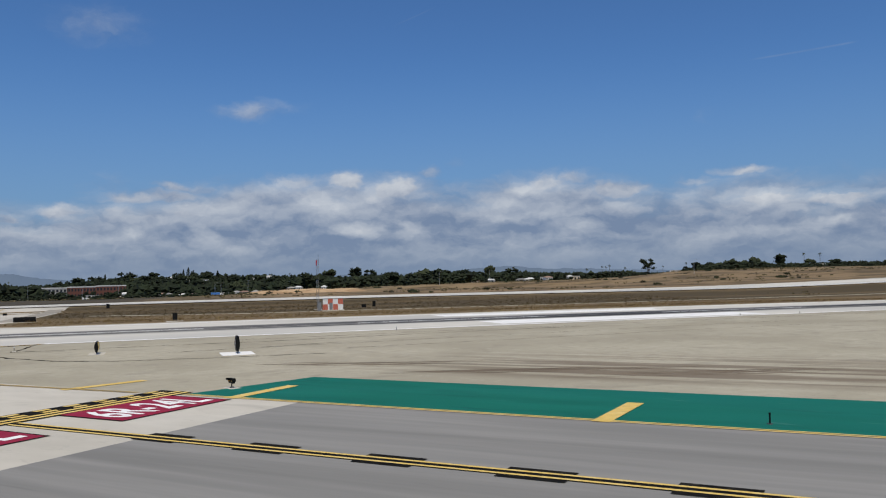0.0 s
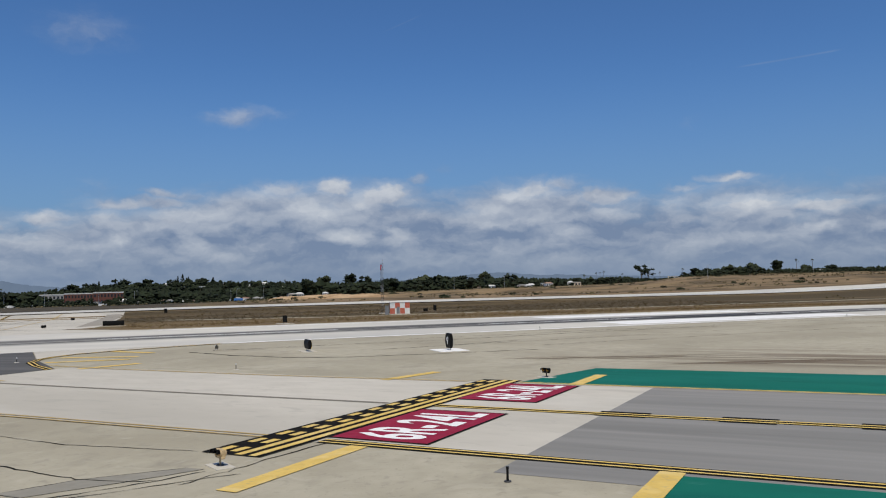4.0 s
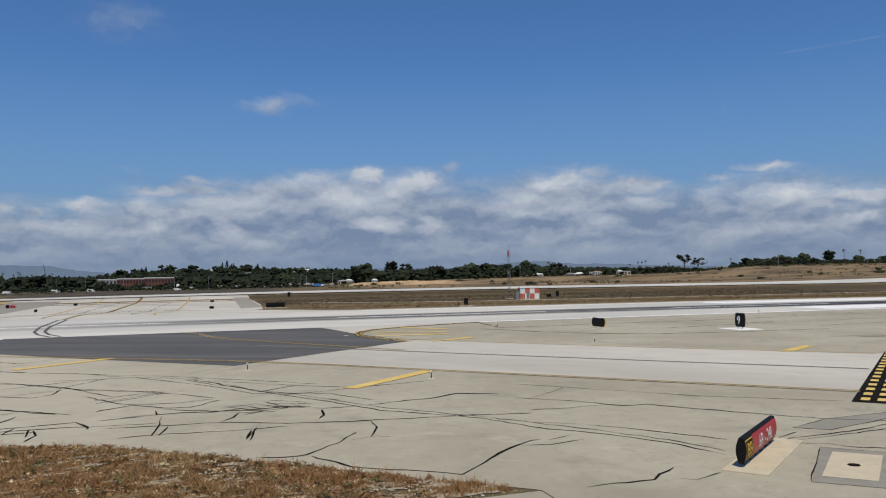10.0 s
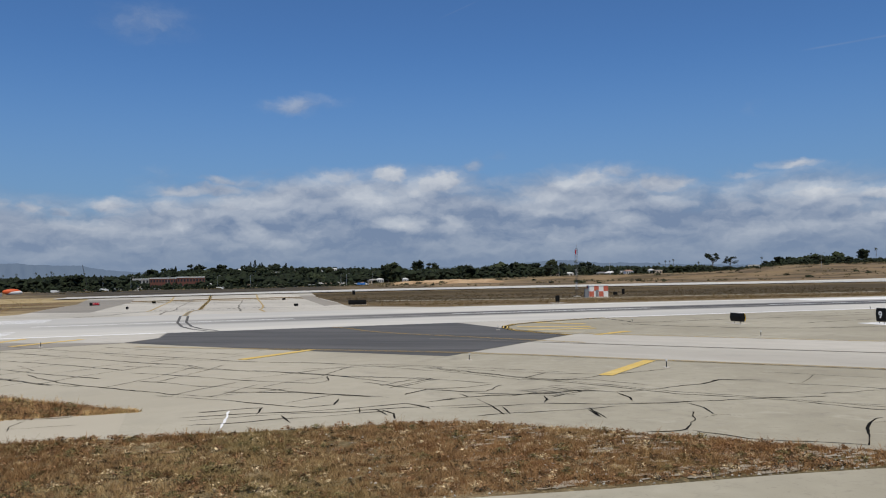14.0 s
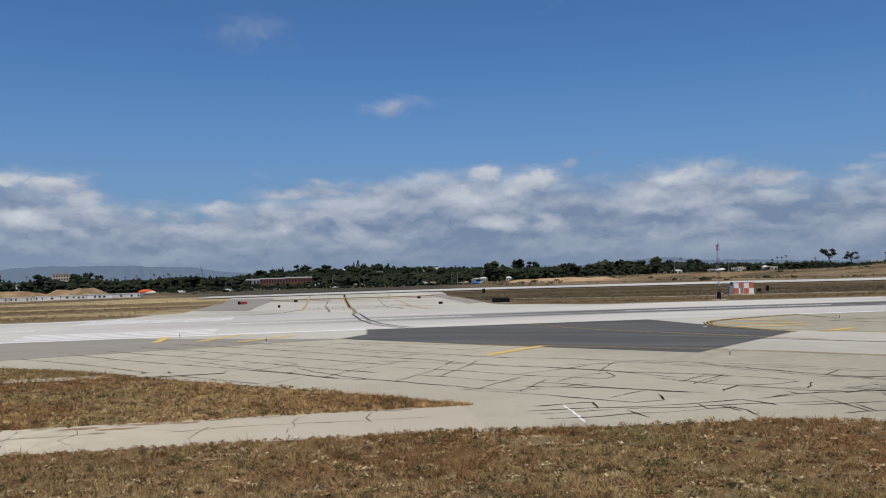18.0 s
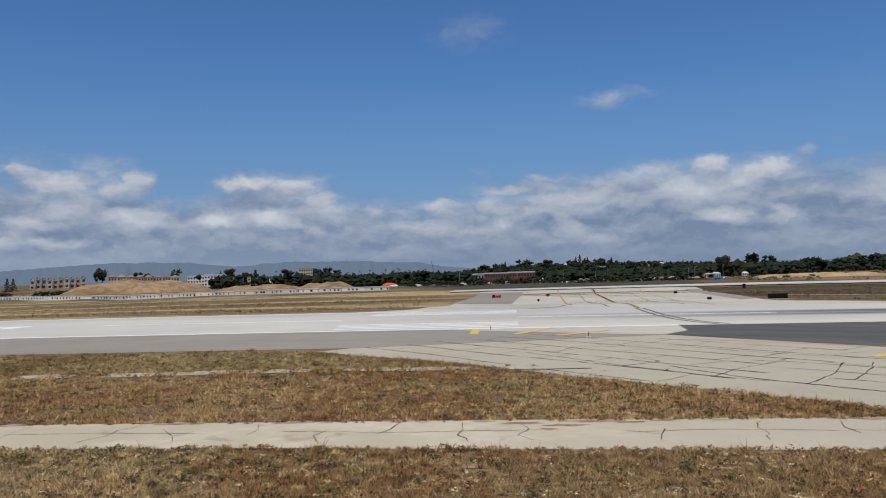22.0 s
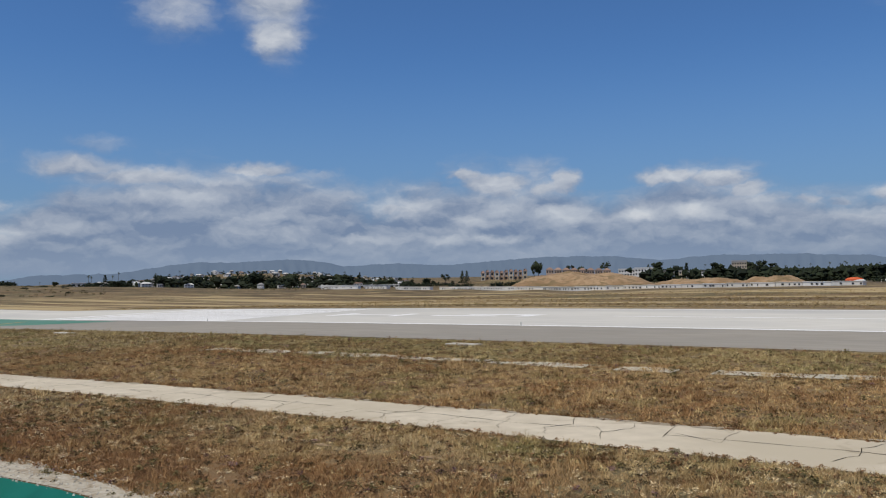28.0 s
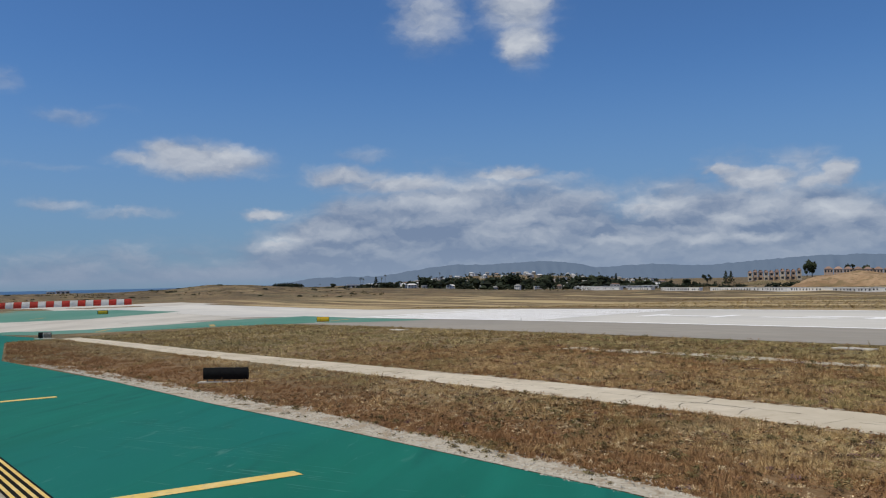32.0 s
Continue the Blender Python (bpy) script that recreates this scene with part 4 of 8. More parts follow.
for x, y0, y1 in ((-139.8, 22.0, 28.4), (-173.2, 21.5, 27.6), (-206, 21.5, 27.6)):
    sheet("yellow_bar", [(x - 0.9, y0), (x - 0.1, y0), (x + 0.9, y1), (x + 0.1, y1)], M["yellow"], 0.05, green_west, "yellow shoulder bar")
rng = random.Random(31)
top = [(-116.5 - k * 2.5, 36.5 + rng.uniform(-0.8, 0.6) - max(0, k * 2.5 - 45) * 0.055) for k in range(35)]
gravel = tagged(sheet("gravel_strip", [(-116.5, 33.9), *top, (-206, 32.4), (-180, 33.3), (-160, 33.6), (-145, 34.3), (-129, 34.7)], M["gravel"], 0.03), "strip of pale gravel between green pavement and grass", "gravel", kind="structure")

west_pad = tagged(sheet("pavement", [(-262, RY0 - 0.3), (-240, 108), (-244, 99.5), (-255, 94), (-267, 80.5), (-277, 61.4), (-288, 49.4), (-300, 45.6), (-420, 40.1), (-540, 45), (-520, 165), (-470.2, 165), (-470.2, RY0 - 0.3)],
                        M["new_concrete"], 0.029, cell=20), "pale concrete blast pad at the runway's end", "pavement", kind="structure")
green_curve = tagged(sheet("green_pavement", [(-236, 109), (-246, 98), (-255, 94), (-267, 80.5), (-277, 61.4), (-288, 49.4), (-300, 45.6), (-330, 44.5), (-330, 50.5), (-313, 54), (-300, 62), (-299, 80), (-305, 97), (-300, 116), (-270, 111.5)], M["pale_green"], 0.04),
                     "curved green painted pavement at the taxiway corner", "painted pavement", kind="structure")
green_wedge = tagged(sheet("green_pavement", [(-384, 60), (-374, 81), (-396, 118.5), (-450, 111), (-505, 80), (-505, 58)], M["pale_green"], 0.04), "green painted wedge before the blast fence", "painted pavement", kind="structure")
for p0, p1 in (((-270, 79), (-281, 83)), ((-283, 60), (-292, 65)), ((-257, 96), (-262, 106)), ((-395, 70), (-403, 76))):
    sheet("yellow_bar", band(p0, p1, 1.1), M["dim_yellow"], 0.055, green_curve, "pale yellow shoulder bar")

# ---- north side: connecting taxiway, second runway, service road ----
connector = tagged(sheet("taxiway", [(-116, RY1 + 1.65), (-106, 164), (-104, 200), (-102, 266), (-100, 313), (-24, 313), (-25, 280), (-27, 240), (-30, 208), (-35, 176), (-24, 161.5), (-20.05, RY1 + 4.45), (-20.05, RY1 + 1.65)],
                         M["new_concrete"], 0.027, cell=4), "pale concrete taxiway crossing to the far runway", "taxiway", kind="structure")
sheet("margin", [(-29.1, 310), (-24.5, 310), (-28.3, 223.3), (-34.6, 214.3)], M["shoulder"], 0.034, connector, "grey asphalt margin")
sheet("margin", [(-103, 222), (-100.6, 306), (-85.0, 304), (-89.0, 211)], M["shoulder"], 0.034, connector, "grey asphalt margin")
# lead-in lines: yellow on black, turning dark with rubber where they bend onto the runway
CENTRE = [(-60.0, 311), (-62.6, 257.4), (-64.9, 210.2), (-68.0, 152), (-68.2, 133.0), (-67.5, 122.8), (-66.3, 117.1), (-64.5, 112.6)]
double_line(connector, CENTRE[:3], gap=0.36, w=0.24, mat="dim_yellow", rim=0.16)
ribbon("brown_line", CENTRE[2:4], 0.8, M["pale_tar"], 0.048, connector, "dark worn line")
double_line(connector, CENTRE[2:4], gap=0.36, w=0.16, mat="dim_yellow", black=False)
for off in (-0.6, 0.6):
    ribbon("tyre_mark", [(x + off, y) for x, y in CENTRE[3:]], 0.4, M["tyre_rubber"], 0.052, runway, "dark curved tyre mark")
ribbon("yellow_line", [(-72.4, 311), (-74.5, 252.9), (-76.2, 207.4), (-76.3, 195)], 0.55, M["dim_yellow"], 0.05, connector, "worn yellow line")
ribbon("brown_line", [(-76.3, 195), (-77.2, 178), (-80.3, 163), (-85.9, 157.4)], 0.45, M["pale_tar"], 0.05, connector, "dark worn line")
ribbon("yellow_line", [(-44.0, 311), (-48.7, 227.4), (-54.2, 170), (-54.1, 160)], 0.45, M["dim_yellow"], 0.05, connector, "worn yellow line")
for p0, p1 in (((-51.1, 210.1), (-43.8, 205)), ((-44.5, 277.8), (-38.2, 275)), ((-84.1, 206.8), (-76.3, 203)), ((-80.0, 275), (-74.0, 273))):
    ribbon("brown_line", [p0, p1], 0.5, M["pale_tar"], 0.05, connector, "dark worn line")
for k in range(22):
    if k % 5 != 3:
        sheet("black_dash", band((-75.2 + k * 1.2, 211.6 + 0.12 * k), (-74.5 + k * 1.2, 211.6 + 0.12 * k), 2.4), M["tyre_rubber"], 0.045, connector, "dark dash of a holding line")
for x0, x1, y in ((-71.4, -66.0, 267), (-60.5, -55.5, 265)):
    ribbon("brown_line", [(x0, y), (x1, y)], 1.2, M["tyre_rubber"], 0.042, connector, "dark worn line")
for x0, x1, y0, y1 in ((-72, -66, 160, 300), (-58, -50, 165, 290)):
    ribbon("tyre_mark", [(x0, y0), ((x0 + x1) / 2 - 1, (y0 + y1) / 2), (x1, y1)], 0.5, M["pale_tar"], 0.042, connector, "faint tyre streak", jag=0.2)
for y in (172, 198, 224, 246, 285):
    ribbon("joint", [(-100, y), (-66, y + 0.7), (-34, y + 1.5)], 0.3, M["pale_tar"], 0.04, connector, "", jag=0.1)
for y in (185, 262):
    ribbon("joint", [(-96, y), (-40, y + 1.5)], 0.35, M["pale_tar"], 0.04, connector, "", jag=0.1)
far_runway = tagged(sheet("runway", rect(-112, 312, 1400, 350), M["runway"], 0.3, cell=20), "pale second runway seen far across the dry field", "runway", kind="structure")
sheet("edge_stripe", rect(-100, 316, 1400, 317.6), M["white_paint"], 0.33, far_runway, "white edge stripe")
road = tagged(ribbon("service_road", [(-14, 246), (-2, 238), (28, 228), (60, 228), (140, 231), (250, 246), (420, 262), (700, 280)], 3.6, M["old_concrete"], 0.03, step=8), "narrow pale service road through the dry field", "road", kind="structure")

# overgrown remains of a concrete strip in the grass
rng = random.Random(9)
rest = thing("concrete_remnant", "broken pale concrete strip half grown over by grass", "concrete")
rest["kind"] = "structure"
x = -168.0
while x < -84:
    ln = rng.uniform(3, 9)
    yc = 73.6 + 0.6 * math.sin(x * 0.11)
    pts = [(x, yc - rng.uniform(0.6, 1.5)), (x + ln * 0.5, yc - rng.uniform(0.8, 1.7)), (x + ln, yc - rng.uniform(0.5, 1.4)), (x + ln, yc + rng.uniform(0.5, 1.3)), (x + ln * 0.45, yc + rng.uniform(0.7, 1.5)), (x, yc + rng.uniform(0.4, 1.2))]
    sheet("slab", pts, M["old_concrete"], 0.075, rest)
    x += ln + rng.choice((0.1, 0.1, 0.3, 0.6, 2.4))
for x, y, w, d in ((-145.2, 85.4, 3.4, 1.5), (-213, 84.8, 3.2, 1.4)):
    bm = box_bm(x - w / 2, x + w / 2, y - d / 2, y + d / 2, zz(x, y) - 0.1, zz(x, y) + 0.16, 0.03)
    tagged(part("concrete_cover", bm, M["new_concrete"]), "pale concrete cover slab lying in the grass", "slab")
pad2 = [(-32.2, 29.4), (-31.1, 28.2), (-28.1, 30.8), (-29.2, 32.0)]
pit = tagged(sheet("pull_box_pad", pad2, M["pad"], 0.045), "pale square concrete pad with a round manhole cover", "concrete pad")
sheet("border", [(-33.0, 29.0), (-30.9, 26.9), (-27.0, 30.4), (-29.0, 32.8)], M["mend"], 0.036, pit, "grey mended surround")
bm = tube_bm((-30.15, 30.1, zz(-30.15, 30.1) + 0.04), (-30.15, 30.1, zz(-30.15, 30.1) + 0.065), 0.2, sides=24)
part("manhole_cover", bm, M["tar"], pit, "dark round cover")
sheet("asphalt_mend", [(-17.9, 26.0), (-16.6, 25.1), (-13.0, 27.9), (-14.5, 28.6)], M["mend"], 0.035, apron, "grey mended patch")
sheet("asphalt_mend", [(-27.2, 36.2), (-26.2, 35.2), (-22.6, 36.0), (-20.0, 36.7), (-20.6, 37.3), (-24.4, 37.2)], M["mend"], 0.033, apron, "grey mended patch")

# ---- dry grass ----
def grass_material(name, straw, brown, olive, rust):
    m = bpy.data.materials.new(name)
    m.use_nodes = True
    t = m.node_tree
    b = t.nodes["Principled BSDF"]
    b.inputs["Roughness"].default_value, b.inputs["Specular IOR Level"].default_value = 0.8, 0.1
    co = t.nodes.new("ShaderNodeTexCoord").outputs["Object"]
    isl = t.nodes.new("ShaderNodeNewGeometry").outputs["Random Per Island"]

    def noise_at(sc, lo, hi):
        n = t.nodes.new("ShaderNodeTexNoise")
        n.inputs["Scale"].default_value, n.inputs["Detail"].default_value = sc, 3.0
        t.links.new(co, n.inputs["Vector"])
        r = t.nodes.new("ShaderNodeMapRange")
        r.inputs[1].default_value, r.inputs[2].default_value = lo, hi
        t.links.new(n.outputs["Fac"], r.inputs[0])
        return r.outputs[0]

    def mix(f, a, c):
        n = t.nodes.new("ShaderNodeMix")
        n.data_type = "RGBA"
        for k, v in ((0, f), (6, a), (7, c)):
            if isinstance(v, tuple):
                n.inputs[k].default_value = v
            else:
                t.links.new(v, n.inputs[k])
        return n.outputs[2]

    col = mix(isl, rgba(straw), rgba(brown))
    col = mix(noise_at(0.09, 0.45, 0.57), col, mix(isl, rgba(rust), rgba(brown)))
    col = mix(noise_at(0.13, 0.54, 0.66), col, mix(isl, rgba(olive), rgba(tuple(0.5 * (p + q) for p, q in zip(straw, olive)))))
    col = mix(noise_at(0.9, 0.54, 0.63), col, mix(isl, rgba(tuple(v * 0.3 for v in brown)), rgba(tuple(v * 0.6 for v in rust))))
    col = mix(noise_at(1.7, 0.57, 0.66), col, mix(isl, rgba(tuple(min(0.85, v * 1.3) for v in straw)), rgba(straw)))
    t.links.new(col, b.inputs["Base Color"])
    return m


M["grass"] = grass_material("dry_grass", (0.72, 0.54, 0.27), (0.33, 0.21, 0.09), (0.27, 0.235, 0.085), (0.41, 0.215, 0.088))
M["far_grass"] = stain(grass_material("far_dry_grass", (0.46, 0.35, 0.165), (0.25, 0.175, 0.078), (0.21, 0.175, 0.066), (0.29, 0.175, 0.08)), field_bands)
M["rust_grass"] = grass_material("rusty_dry_grass", (0.68, 0.485, 0.235), (0.34, 0.205, 0.09), (0.29, 0.235, 0.095), (0.42, 0.225, 0.095))
M["olive_grass"] = grass_material("olive_dry_grass", (0.66, 0.52, 0.25), (0.31, 0.235, 0.10), (0.235, 0.22, 0.085), (0.33, 0.215, 0.09))


def rusty_west(t, x, y, src):
    """Rust-brown seed heads thicken towards the western end and along the pavement's east corner."""
    comb = t.nodes.new("ShaderNodeCombineXYZ")
    t.links.new(node_math(t, "MULTIPLY", x, 0.11), comb.inputs[0])
    t.links.new(node_math(t, "MULTIPLY", y, 0.2), comb.inputs[1])
    nz = t.nodes.new("ShaderNodeTexNoise")
    nz.inputs["Scale"].default_value, nz.inputs["Detail"].default_value = 1.0, 4.0
    t.links.new(comb.outputs[0], nz.inputs["Vector"])
    verge = node_math(t, "SUBTRACT", 1.0, node_smooth(t, 39.5, 45.5, y))
    ends = node_math(t, "MAXIMUM", node_math(t, "MULTIPLY", verge, node_math(t, "SUBTRACT", 1.0, node_smooth(t, -132, -108, x))), node_math(t, "MULTIPLY", node_smooth(t, -66, -54, x), 0.8))
    # trodden darker growth in the east, taller bleached straw in the middle
    brown = node_math(t, "MULTIPLY", node_smooth(t, -104, -84, x), node_math(t, "ADD", node_math(t, "MULTIPLY", nz.outputs["Fac"], 0.5), 0.25))
    straw = node_math(t, "MULTIPLY", node_math(t, "SUBTRACT", 1.0, node_smooth(t, -112, -94, x)), node_math(t, "MULTIPLY", node_smooth(t, 0.4, 0.6, nz.outputs["Fac"]), 0.45))
    src = node_tint(t, straw, node_tint(t, brown, src, (0.20, 0.118, 0.055)), (0.56, 0.43, 0.235))
    return node_tint(t, node_math(t, "MULTIPLY", ends, node_math(t, "MULTIPLY", node_smooth(t, 0.34, 0.56, nz.outputs["Fac"]), 0.75)), src, (0.30, 0.145, 0.06))


stain(M["grass"], rusty_west)


def rusty_soil(t, x, y, src):
    """The soil under the rust-brown growth near the taxiway."""
    verge = node_math(t, "MULTIPLY", node_math(t, "SUBTRACT", 1.0, node_smooth(t, 39.5, 45.5, y)), node_math(t, "SUBTRACT", 1.0, node_smooth(t, -132, -108, x)))
    middle = node_math(t, "MULTIPLY", node_math(t, "MULTIPLY", node_smooth(t, 52, 54, y), node_math(t, "SUBTRACT", 1.0, node_smooth(t, 66, 73, y))), 0.55)
    return node_tint(t, node_math(t, "MULTIPLY", node_math(t, "MAXIMUM", verge, middle), node_math(t, "MULTIPLY", node_smooth(t, -225, -190, x), 0.65)), src, (0.205, 0.112, 0.052))


stain(M["soil"], rusty_soil)
M["weed"] = surface("dull_green_weed", [(0.13, 0.115, 0.045), (0.22, 0.165, 0.07)], 3.0, 0.85, island=0.5)
M["rust_weed"] = surface("rusty_dry_weed", [(0.20, 0.105, 0.05), (0.33, 0.19, 0.09)], 3.0, 0.9, island=0.5)


def grass(name, label, x0, x1, low, high, count, blades, height, width, seed, keep=None):
    """A field of tufts between the lines low and high, each of some bent blades; one joined mesh."""
    g = np.random.default_rng(seed)
    lx, ly = zip(*sorted(low))
    hx, hy = zip(*sorted(high))
    px = g.uniform(x0, x1, count)
    a, b = np.interp(px, lx, ly), np.interp(px, hx, hy)
    py = a + (b - a) * g.uniform(0, 1, count)
    clump = np.array([noise.noise((x * 0.35, y * 0.35, seed)) for x, y in zip(px, py)])
    gaps = np.array([noise.noise((x * 1.1, y * 1.1, seed + 40)) for x, y in zip(px, py)])
    ok = (b - a > 0.2) & (g.uniform(0, 1, count) < 0.68 + 1.0 * clump + 1.1 * gaps)
    if keep is not None:
        ok &= keep(px, py, g)
    px, py, clump, gaps = px[ok], py[ok], clump[ok], gaps[ok]
    n = len(px)
    bx = np.repeat(px, blades) + g.normal(0, width * 5, n * blades)
    by = np.repeat(py, blades) + g.normal(0, width * 5, n * blades)
    tall = np.where(g.uniform(0, 1, n) < 0.16, g.uniform(1.5, 2.4, n), 1.0)
    hz = height * np.repeat(tall * g.uniform(0.35, 1.2, n) * (1 + 0.6 * clump + 0.8 * gaps), blades) * g.uniform(0.4, 1.15, n * blades)
    ang = g.uniform(0, 2 * np.pi, n * blades)
    lean = g.uniform(0.2, 1.3, n * blades) * hz
    la = g.uniform(0, 2 * np.pi, n * blades)
    bz = land(bx, by)
    w = width * g.uniform(0.6, 1.4, n * blades)
    v = np.empty((n * blades, 3, 3))
    v[:, 0] = np.stack([bx - np.cos(ang) * w, by - np.sin(ang) * w, bz - 0.01], 1)
    v[:, 1] = np.stack([bx + np.cos(ang) * w, by + np.sin(ang) * w, bz - 0.01], 1)
    v[:, 2] = np.stack([bx + np.cos(la) * lean, by + np.sin(la) * lean, bz + hz], 1)
    me = bpy.data.meshes.new(name)
    k = n * blades
    me.vertices.add(3 * k)
    me.vertices.foreach_set("co", v.ravel())
    me.loops.add(3 * k)
    me.loops.foreach_set("vertex_index", np.arange(3 * k))
    me.polygons.add(k)
    me.polygons.foreach_set("loop_start", np.arange(0, 3 * k, 3))
    me.update()
    me.materials.append(M["far_grass" if low[0][1] > 150 else "rust_grass" if low is N_LOW and high is N_SPLIT else "olive_grass" if low is N_LOW else "olive_grass" if low is N_MID else "grass"])
    return tagged(new(name, me), label, "grass", kind="stuff")


S_LOW = [(-42, 31.9), (-45, 31.8), (-60, 33.7), (-118, 34.4), (-129, 36.0), (-150, 36.2), (-170, 35.0), (-195, 33.2), (-214, 31.6), (-240, 36.2), (-262, 40.2)]
S_HIGH = [(-42, 32.0), (-43.2, 33.4), (-45.6, 35.5), (-49.6, 39.5), (-53.3, 43.1), (-57, 45.3), (-62, 46.0), (-67, 46.5), (-72, 47.6), (-80, 47.8), (-90, 48.4), (-100, 49.0), (-122, 49.2), (-150, 48.8), (-200, 47.1), (-262, 47.8)]
N_LOW = [(-69.5, 53.9), (-110, 54.8), (-150, 53.7), (-200, 51.1), (-262, 51.6)]
N_HIGH = [(-69.5, 53.9), (-71.9, 56.1), (-77.7, 62.4), (-85.7, 69.6), (-90, 73.6), (-95.5, 79.4), (-100.4, 82.8), (-106, 87.6), (-112, 89.3), (-240, 89.6), (-262, 86)]


N_MID = [(-88.0, 72.0), (-92, 74.4), (-100, 74.5), (-262, 74.5)]
N_SPLIT = [(-69.5, 53.9), (-71.9, 56.1), (-77.7, 62.4), (-85.7, 69.6), (-90, 73.6), (-100, 75.5), (-262, 75.5)]


def thin_east(x, y, g):
    return g.uniform(0, 1, len(x)) < np.clip((-x - 38) / 20, 0.12, 1)


grass("grass_field", "dry straw-brown grass beside the taxiway", -140, -42, S_LOW, S_HIGH, 125000, 8, 0.145, 0.014, 11, thin_east)
grass("grass_field", "dry straw-brown grass at the far corner", -262, -140, S_LOW, S_HIGH, 34000, 7, 0.17, 0.02, 12)
grass("grass_field", "dry brown grass between the strip and the runway", -180, -69.5, N_LOW, N_SPLIT, 78000, 6, 0.17, 0.02, 13)
grass("grass_field", "olive and straw grass along the runway shoulder", -180, -88.5, N_MID, N_HIGH, 34000, 6, 0.17, 0.02, 17)
grass("grass_field", "dry brown grass between the strip and the runway", -262, -180, N_LOW, N_HIGH, 22000, 7, 0.22, 0.03, 14)
grass("grass_field", "dry brown grass beyond the runway", -330, -112, [(-330, 160), (-112, 160)], [(-330, 330), (-112, 330)], 14000, 6, 0.34, 0.05, 15)
grass("grass_field", "dry brown grass beyond the runway", -24, 200, [(-24, 165), (-20, 161), (200, 161)], [(-24, 305), (200, 305)], 13000, 6, 0.34, 0.05, 16)


grass("grass_field", "short matted thatch under the dry grass", -150, -44, S_LOW, S_HIGH, 60000, 7, 0.06, 0.022, 21, thin_east)
grass("grass_field", "short matted thatch beyond the concrete strip", -180, -69.5, N_LOW, N_HIGH, 60000, 6, 0.07, 0.03, 22)


def weeds(name, label, spots, size, seed, mat="weed"):
    """Low bushy weeds, one joined mesh of short leaves."""
    g = np.random.default_rng(seed)
    vs, fs = [], []
    for x, y, s in spots:
        z = zz(x, y)
        for _ in range(int(110 * size)):
            r, a = s * abs(g.normal(0, 0.45)), g.uniform(0, 6.283)
            cx, cy, cz = x + r * math.cos(a), y + r * math.sin(a), z + s * 0.42 * g.uniform(0.05, 1) * math.exp(-(r / s) ** 2)
            q = g.normal(0, 0.038 * (0.5 + s), (3, 3))
            k = len(vs)
            vs += [(cx + d[0], cy + d[1], cz + abs(d[2])) for d in q]
            fs.append((k, k + 1, k + 2))
    return tagged(part(name, arrays(name, vs, fs, M[mat]), M[mat]), label, "weeds", kind="stuff")


g = np.random.default_rng(77)
ws = []
for _ in range(420):
    x = g.uniform(-150, -45)
    lo, hi = np.interp(x, *zip(*sorted(S_LOW))), np.interp(x, *zip(*sorted(S_HIGH)))
    if hi - lo > 1:
        ws.append((x, g.uniform(lo, hi), g.uniform(0.2, 0.7)))
for _ in range(190):
    x = g.uniform(-190, -72)
    lo, hi = np.interp(x, *zip(*sorted(N_LOW))), np.interp(x, *zip(*sorted(N_HIGH)))
    if hi - lo > 1:
        ws.append((x, g.uniform(lo, hi), g.uniform(0.3, 0.9)))
for _ in range(60):
    x = g.uniform(-170, -85)
    ws.append((x, 73.6 + g.normal(0, 1.2), g.uniform(0.3, 0.8)))
for _ in range(40):
    x = g.uniform(-200, -118)
    ws.append((x, 35.9 + g.normal(0, 0.4), g.uniform(0.2, 0.45)))
weeds("weeds", "dull green and purple-brown weeds scattered in the dry grass", ws, 1.0, 5)


def scatter(count, x0, x1, low, high, s0, s1, g, out=0.0):
    """Random places between two lines, with a size each; out: how far they may lie beyond the lines."""
    got = []
    lx, ly = zip(*sorted(low))
    hx, hy = zip(*sorted(high))
    for _ in range(count):
        x = g.uniform(x0, x1)
        lo, hi = np.interp(x, lx, ly) - out, np.interp(x, hx, hy) + out
        if hi - lo > 0.4:
            got.append((float(x), float(g.uniform(lo, hi)), float(g.uniform(s0, s1))))
    return got


g = np.random.default_rng(78)
weeds("weeds", "low rust-brown dry weeds matted in the grass", scatter(2600, -170, -46, S_LOW, S_HIGH, 0.12, 0.6, g), 0.4, 6, "rust_weed")
weeds("weeds", "low rust-brown dry weeds beyond the concrete strip", scatter(2600, -190, -72, N_LOW, N_HIGH, 0.15, 0.75, g), 0.35, 7, "rust_weed")
M["dark_weed"] = surface("dark_matted_weed", [(0.045, 0.032, 0.016), (0.095, 0.066, 0.032)], 3.0, 0.95, island=0.5)
M["straw_tuft"] = surface("bleached_straw", [(0.62, 0.48, 0.27), (0.76, 0.61, 0.37)], 3.0, 0.9, island=0.3)
weeds("weeds", "dark matted dead weeds between the straw tufts", scatter(2300, -160, -46, S_LOW, S_HIGH, 0.1, 0.36, g), 0.36, 31, "dark_weed")
weeds("weeds", "dark matted dead weeds beyond the concrete strip", scatter(2000, -185, -72, N_LOW, N_HIGH, 0.12, 0.42, g), 0.32, 32, "dark_weed")
weeds("weeds", "bleached straw heads standing over the grass", scatter(1500, -160, -46, S_LOW, S_HIGH, 0.12, 0.4, g), 0.3, 33, "straw_tuft")
edge_hi = [(x, y + 0.35) for x, y in S_HIGH]
edge_lo = [(x, y - 0.25) for x, y in S_HIGH]
weeds("weeds", "sparse dry weeds along the pavement edge", scatter(260, -130, -43, edge_lo, edge_hi, 0.1, 0.35, g), 0.5, 8, "rust_weed")
